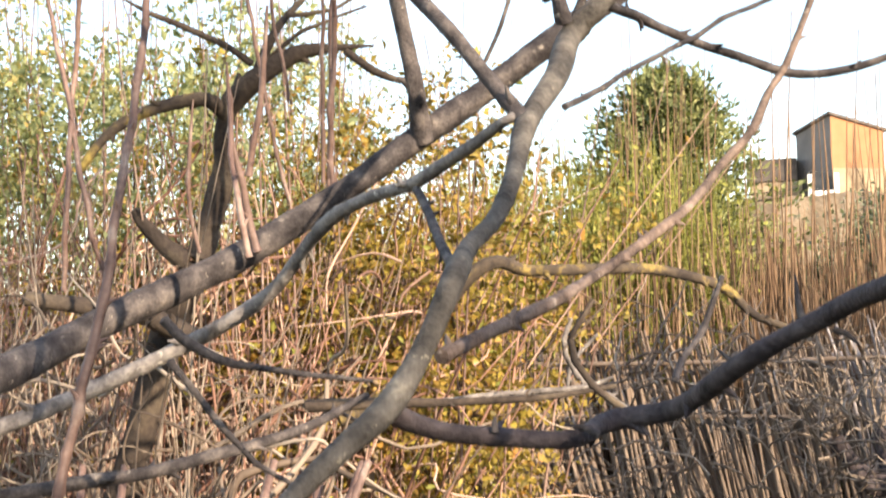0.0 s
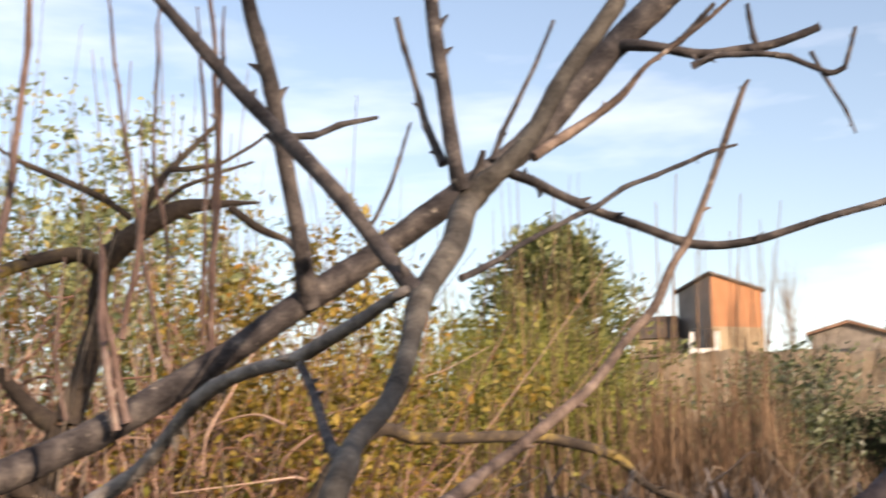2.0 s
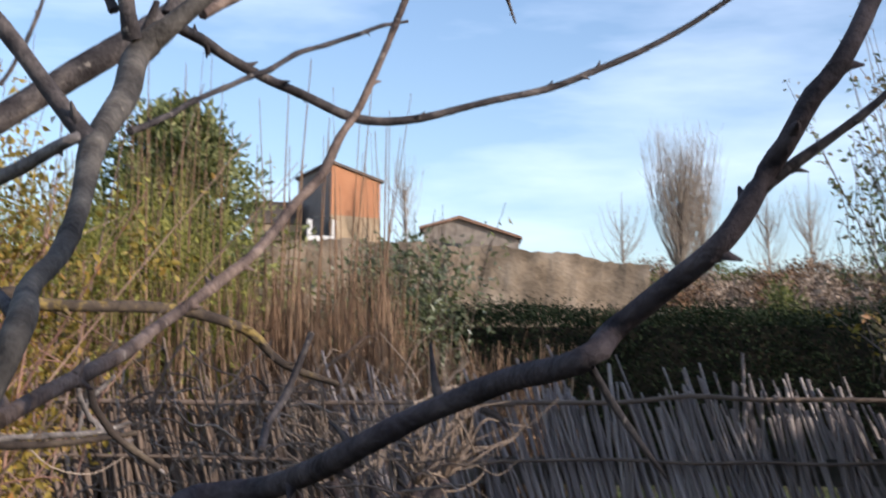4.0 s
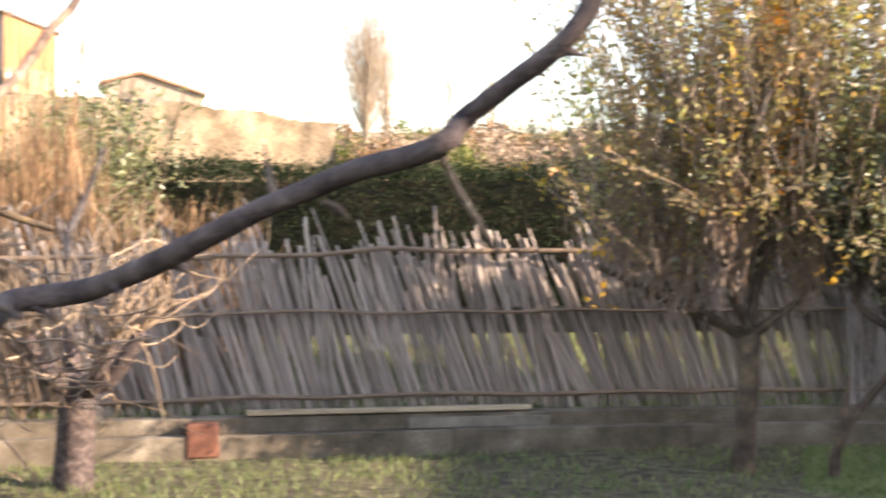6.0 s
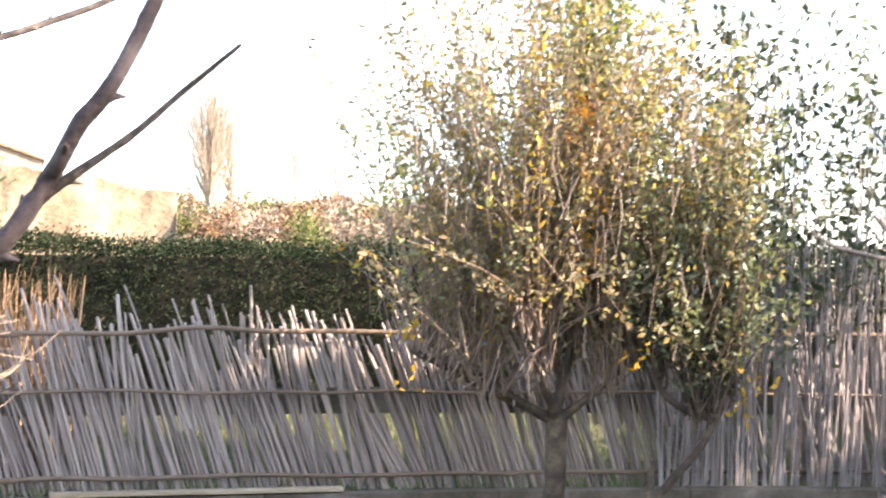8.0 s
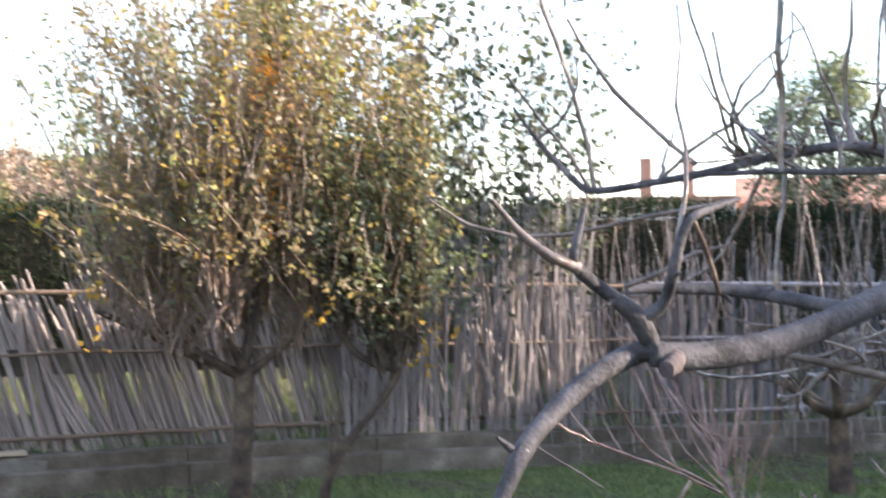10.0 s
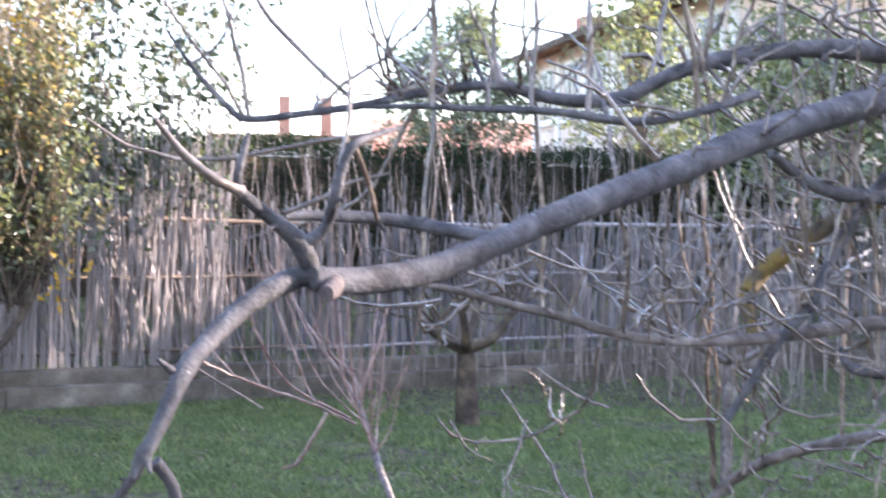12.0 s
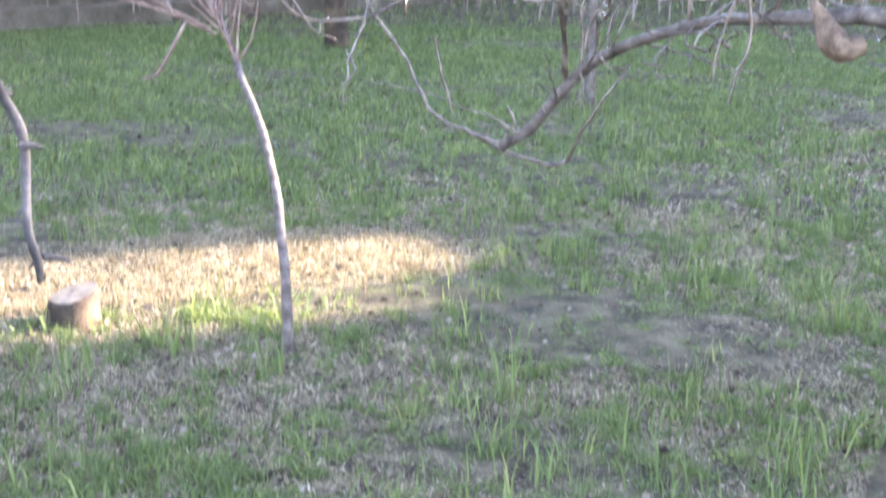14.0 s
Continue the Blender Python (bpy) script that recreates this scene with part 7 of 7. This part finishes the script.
bare_tree("bare_tree", -17.8, 122, 11.5, 9.5, 3.2, 36, "bare tree beside the hill house", 0.7, 8)

# ---- houses beyond the hedge ----
hp = polar(25.0, 44, 0)
h3 = house("neighbour_house", tuple(hp), -25, "low white house with terracotta roof and two brick chimneys")
wall_part(h3, -3.6, 0, -0.5, 1.0, 7, 3.55, WHITE_WALL)
wall_part(h3, 1.0, 0, -0.5, 10.5, 7, 3.09, WHITE_WALL)
corners(h3, [(1.0, -0.4, 3.1), (11.0, -0.4, 3.1), (11.0, 7.4, 3.1), (1.0, 7.4, 3.1), (1.0, 3.5, 4.5), (11.0, 3.5, 4.5)], [(0, 1, 5, 4), (2, 3, 4, 5), (0, 4, 3), (1, 2, 5), (3, 2, 1, 0)], TERRACOTTA, "roof")
wall_part(h3, -3.9, -0.3, 3.56, 1.0, 7.3, 3.75, ROOF_TILE, "flat_roof")
for px in (-1.75, -0.45):
    wall_part(h3, px - 0.16, 1.0, 3.76, px + 0.2, 1.5, 5.0, TERRACOTTA, "chimney")
for px in (2.2, 5.0):
    w = wall_part(h3, px - 0.1, -0.03, 1.1, px + 1.2, 0.1, 2.5, RENDER_GREY, "window")
    wall_part(w, px, -0.05, 1.2, px + 1.1, -0.034, 2.4, DARK_PANE, "pane")

h4 = house("apartment_house", (22.4, 34.9, 0), -107.7, "cream two-storey house with a broad brown tiled eave and white windows")
wall_part(h4, 0, 0, -0.5, 15.0, 8, 5.85, RENDER_PINK)
corners(h4, [(-0.8, -0.8, 5.9), (15.8, -0.8, 5.9), (15.8, 8.8, 5.9), (-0.8, 8.8, 5.9), (3.0, 4, 7.4), (12.0, 4, 7.4)], [(0, 1, 5, 4), (2, 3, 4, 5), (0, 4, 3), (1, 2, 5), (3, 2, 1, 0)], ROOF_TILE, "roof")
wall_part(h4, -0.82, -0.84, 5.72, 15.82, -0.78, 5.9, BARK_OLD, "fascia")
wall_part(h4, 2.6, 0.4, 6.1, 3.3, 1.1, 6.75, TERRACOTTA, "chimney")
for k in range(6):
    for z in (1.2, 4.1):
        px = 0.9 + k * 2.4
        w = wall_part(h4, px - 0.12, -0.05, z - 0.12, px + 1.22, 0.05, z + 1.42, WHITE_WALL, "window")
        for q in (0, 0.58):
            wall_part(w, px + q, -0.08, z, px + q + 0.5, 0.02, z + 1.3, DARK_PANE, "pane")
        wall_part(w, px - 0.2, -0.16, z - 0.2, px + 1.3, 0.0, z - 0.125, WHITE_WALL, "sill")
for k in range(7):
    wall_part(h4, k * 2.4 + 0.2, -0.1, -0.5, k * 2.4 + 0.42, -0.002, 5.7, WHITE_WALL, "pilaster")

# trees between hedge and houses
for k, (b, d, h) in enumerate(((30.0, 30, 5.6), (37.0, 25, 5.6), (12.5, 40, 4.6), (45, 18, 3.6), (48.6, 17, 4.4), (42.2, 20, 4.4), (52, 16, 4.4))):
    base = polar(b, d, 0)
    t = thing("garden_tree", tuple(base), "evergreen garden tree with loose grey-green crown", "tree", "garden trees")
    g = Geo()
    tube(g, [(0, 0, -0.3, 0.14), (0.1, 0, h * 0.4, 0.1), (0, 0, h * 0.85, 0.03)], 7, 0.05)
    part("trunk", g, BARK_OLD, t)
    g, gb = Geo(), Geo()
    for q in range(90):
        u = RNG.uniform(0.3 if k else 0.5, 1)
        a = RNG.uniform(0, 6.28)
        rr = 1.5 * math.sin(math.pi * min(0.95, (u - 0.2) * 1.15)) * RNG.uniform(0.4, 1.1)
        e = np.array((math.cos(a) * rr, math.sin(a) * rr, h * u))
        tube(gb, [(0, 0, h * u * 0.75, 0.02), (*(e * 0.6 + (0, 0, h * u * 0.33)), 0.012), (*e, 0.005)], 4, 0, cap=False)
        n = 34 if k else 80
        leaves(g, e + RNG.normal(0, 0.19, (n, 3)), RNG.normal(0, 1, (n, 3)), np.full(n, 0.13), 0.5)
    part("bough_spray", gb, BARK_OLD, t)
    part("crown", g, LEAF_GREEN if k else LEAF_GREY, t)

# bare shoots and canes standing in front of the hedge to the east
stems("hedge_shoots", "thin pale bare shoots standing along the fence", "shrub", 340, 15, 52, 11.4, 14.6, 0.1, 1.2, 2.6, 0.006, 0.09, PALE_SHOOT)
stems("fence_suckers", "thin brown bare suckers along the fence", "shrub", 110, 17, 44, 11.3, 12.6, 0.2, 0.8, 2.0, 0.006, 0.12, PALE_SHOOT)

# ---- unseen walls added to the east, stepped to shape the shade on the lawn ----
h5 = house("shade_walls", (19.5, 3.0, 0), 0, "plain unseen walls with stepped tops, added to shade the lawn")
wall_part(h5, 0, 5.0, -0.5, 0.5, 11.0, 7.3, RENDER_GREY)
wall_part(h5, 0, 3.2, -0.5, 0.5, 5.0, 6.8, RENDER_GREY)
wall_part(h5, 0, 2.35, -0.5, 0.5, 3.2, 8.75, RENDER_TAN)
wall_part(h5, 0, 1.2, -0.5, 0.5, 2.35, 9.2, RENDER_ORANGE)
wall_part(h5, 0, -1.35, -0.5, 0.5, 1.2, 8.1, RENDER_TAN)
wall_part(h5, 0, -3.45, -0.5, 0.5, -1.35, 11.2, RENDER_PINK)
# lower here, so that a pool of sun falls on the lawn
wall_part(h5, 0, -4.0, -0.5, 0.5, -3.45, 6.58, RENDER_GREY, "link_wall")
wall_part(h5, 0, -4.5, -0.5, 0.5, -4.0, 6.72, RENDER_GREY, "link_wall")
wall_part(h5, 0, -6.45, -0.5, 0.5, -4.5, 8.0, WHITE_WALL, "end_wall")
wall_part(h5, 0, -7.0, -0.5, 0.5, -6.45, 9.1, WHITE_WALL, "end_wall")
wall_part(h5, 0, -7.8, -0.5, 0.5, -7.0, 7.9, WHITE_WALL, "end_wall")
wall_part(h5, 0, -26, -0.5, 0.5, -7.8, 9.15, WHITE_WALL, "end_wall")

# tall evergreen added out of view by the shade walls, its loose crown dapples the fruit trees
t = thing("dapple_tree", (15.0, -3.45, 0), "tall unseen evergreen, added so its loose high crown dapples the fruit trees", "tree")
g = Geo()
tube(g, [(0, 0, -0.3, 0.2), (0.1, 0, 4.0, 0.15), (0, 0, 8.6, 0.04)], 8, 0.05)
part("trunk", g, BARK_OLD, t)
g, gb = Geo(), Geo()
for q in range(24):
    a, u = RNG.uniform(0, 6.28), RNG.uniform(-1, 1)
    rr = 1.35 * math.sqrt(1 - u * u) * RNG.uniform(0.5, 1.05)
    e = np.array((math.cos(a) * rr, math.sin(a) * rr, 8.3 + 1.15 * u))
    # gap kept open for sun on the pear tree's lower arm
    if abs(0.27 * e[0] + 0.96 * e[1] - 0.26) < 0.4 and e[2] < 7.8:
        continue
    tube(gb, [(0, 0, e[2] - 0.7, 0.025), (*(e * (0.6, 0.6, 1) - (0, 0, 0.25)), 0.014), (*e, 0.005)], 4, 0, cap=False)
    leaves(g, e + RNG.normal(0, 0.17, (36, 3)), RNG.normal(0, 1, (36, 3)), np.full(36, 0.14), 0.5)
for q in range(34):
    a, u = RNG.uniform(0, 6.28), RNG.uniform(-1, 1)
    rr = 1.5 * math.sqrt(RNG.uniform(0, 1))
    e = np.array((math.cos(a) * rr, math.sin(a) * rr, 6.7 + 0.75 * u))
    across = 0.27 * e[0] + 0.96 * e[1]
    if (abs(across - 0.26) < 0.36 and e[2] > 6.8) or (across > 1.1 and e[2] < 6.7):
        continue
    tube(gb, [(0, 0, e[2] - 0.5, 0.025), (*(e * (0.6, 0.6, 1) - (0, 0, 0.2)), 0.014), (*e, 0.005)], 4, 0, cap=False)
    leaves(g, e + RNG.normal(0, 0.15, (40, 3)), RNG.normal(0, 1, (40, 3)), np.full(40, 0.14), 0.5)
# extra leaf clumps that keep the sun off the pear tree's main limb
for q in range(56):
    u = RNG.uniform(-0.32, 0.25)
    e = np.array((0.21 + 0.27 * u, 0.77 + 0.96 * u, 7.03)) + RNG.normal(0, 0.05, 3)
    tube(gb, [(0, 0, 6.6, 0.025), (*(e * (0.6, 0.6, 1) - (0, 0, 0.2)), 0.014), (*e, 0.005)], 4, 0, cap=False)
    leaves(g, e + RNG.normal(0, 0.07, (40, 3)), RNG.normal(0, 1, (40, 3)), np.full(40, 0.13), 0.5)
part("bough_spray", gb, BARK_OLD, t)
part("crown", g, LEAF_GREEN, t)

# bushes on the hillside
for k in range(44):
    bb, d, h = -8.6 + 0.37 * k + RNG.uniform(-0.3, 0.3), RNG.uniform(112, 215), RNG.uniform(2.2, 4.6)
    base = polar(bb, d, float(ground_z(*polar(bb, d, 0)[:2])))
    t = thing("hillside_bush", tuple(base), "dull brown-green bush on the dry hillside", "bush", "hillside bushes")
    g, gb = Geo(), Geo()
    for q in range(16):
        a, u = RNG.uniform(0, 6.28), RNG.uniform(0.1, 1)
        e = np.array((math.cos(a) * 2.6 * (1 - 0.6 * u), math.sin(a) * 2.6 * (1 - 0.6 * u), h * u))
        tube(gb, [(0, 0, -0.2, 0.05), (*(e * 0.5), 0.03), (*e, 0.01)], 4, 0, cap=False)
        leaves(g, e + RNG.normal(0, 0.55, (55, 3)), RNG.normal(0, 1, (55, 3)) + (0, 0, 0.5), np.full(55, 0.42), 0.5)
    part("bough_spray", gb, BARK_OLD, t)
    part("crown", g, NEEDLE if k % 4 == 0 else PALE_TWIG if k % 2 else REED, t)

# green weeds at the foot of the thicket
weeds = thing("weed_clump", tuple(polar(-53.5, 3.3, 0)), "small clump of fresh green weeds under the thicket", "weeds")
g, gs = Geo(), Geo()
for k in range(26):
    a, h = RNG.uniform(0, 6.28), RNG.uniform(0.35, 0.8)
    e = np.array((math.cos(a) * 0.2, math.sin(a) * 0.2, h))
    tube(gs, [(*(e * (0.3, 0.3, 0)), 0.004), (*(e * 0.6), 0.003), (*e, 0.0015)], 4, 0, cap=False)
    leaves(g, e * RNG.uniform(0.4, 1.0, (16, 1)) + RNG.normal(0, 0.03, (16, 3)), RNG.normal(0, 1, (16, 3)), np.full(16, 0.05), 0.6)
part("stem_spray", gs, LEAF_GREEN, weeds)
part("foliage", g, GRASS, weeds)
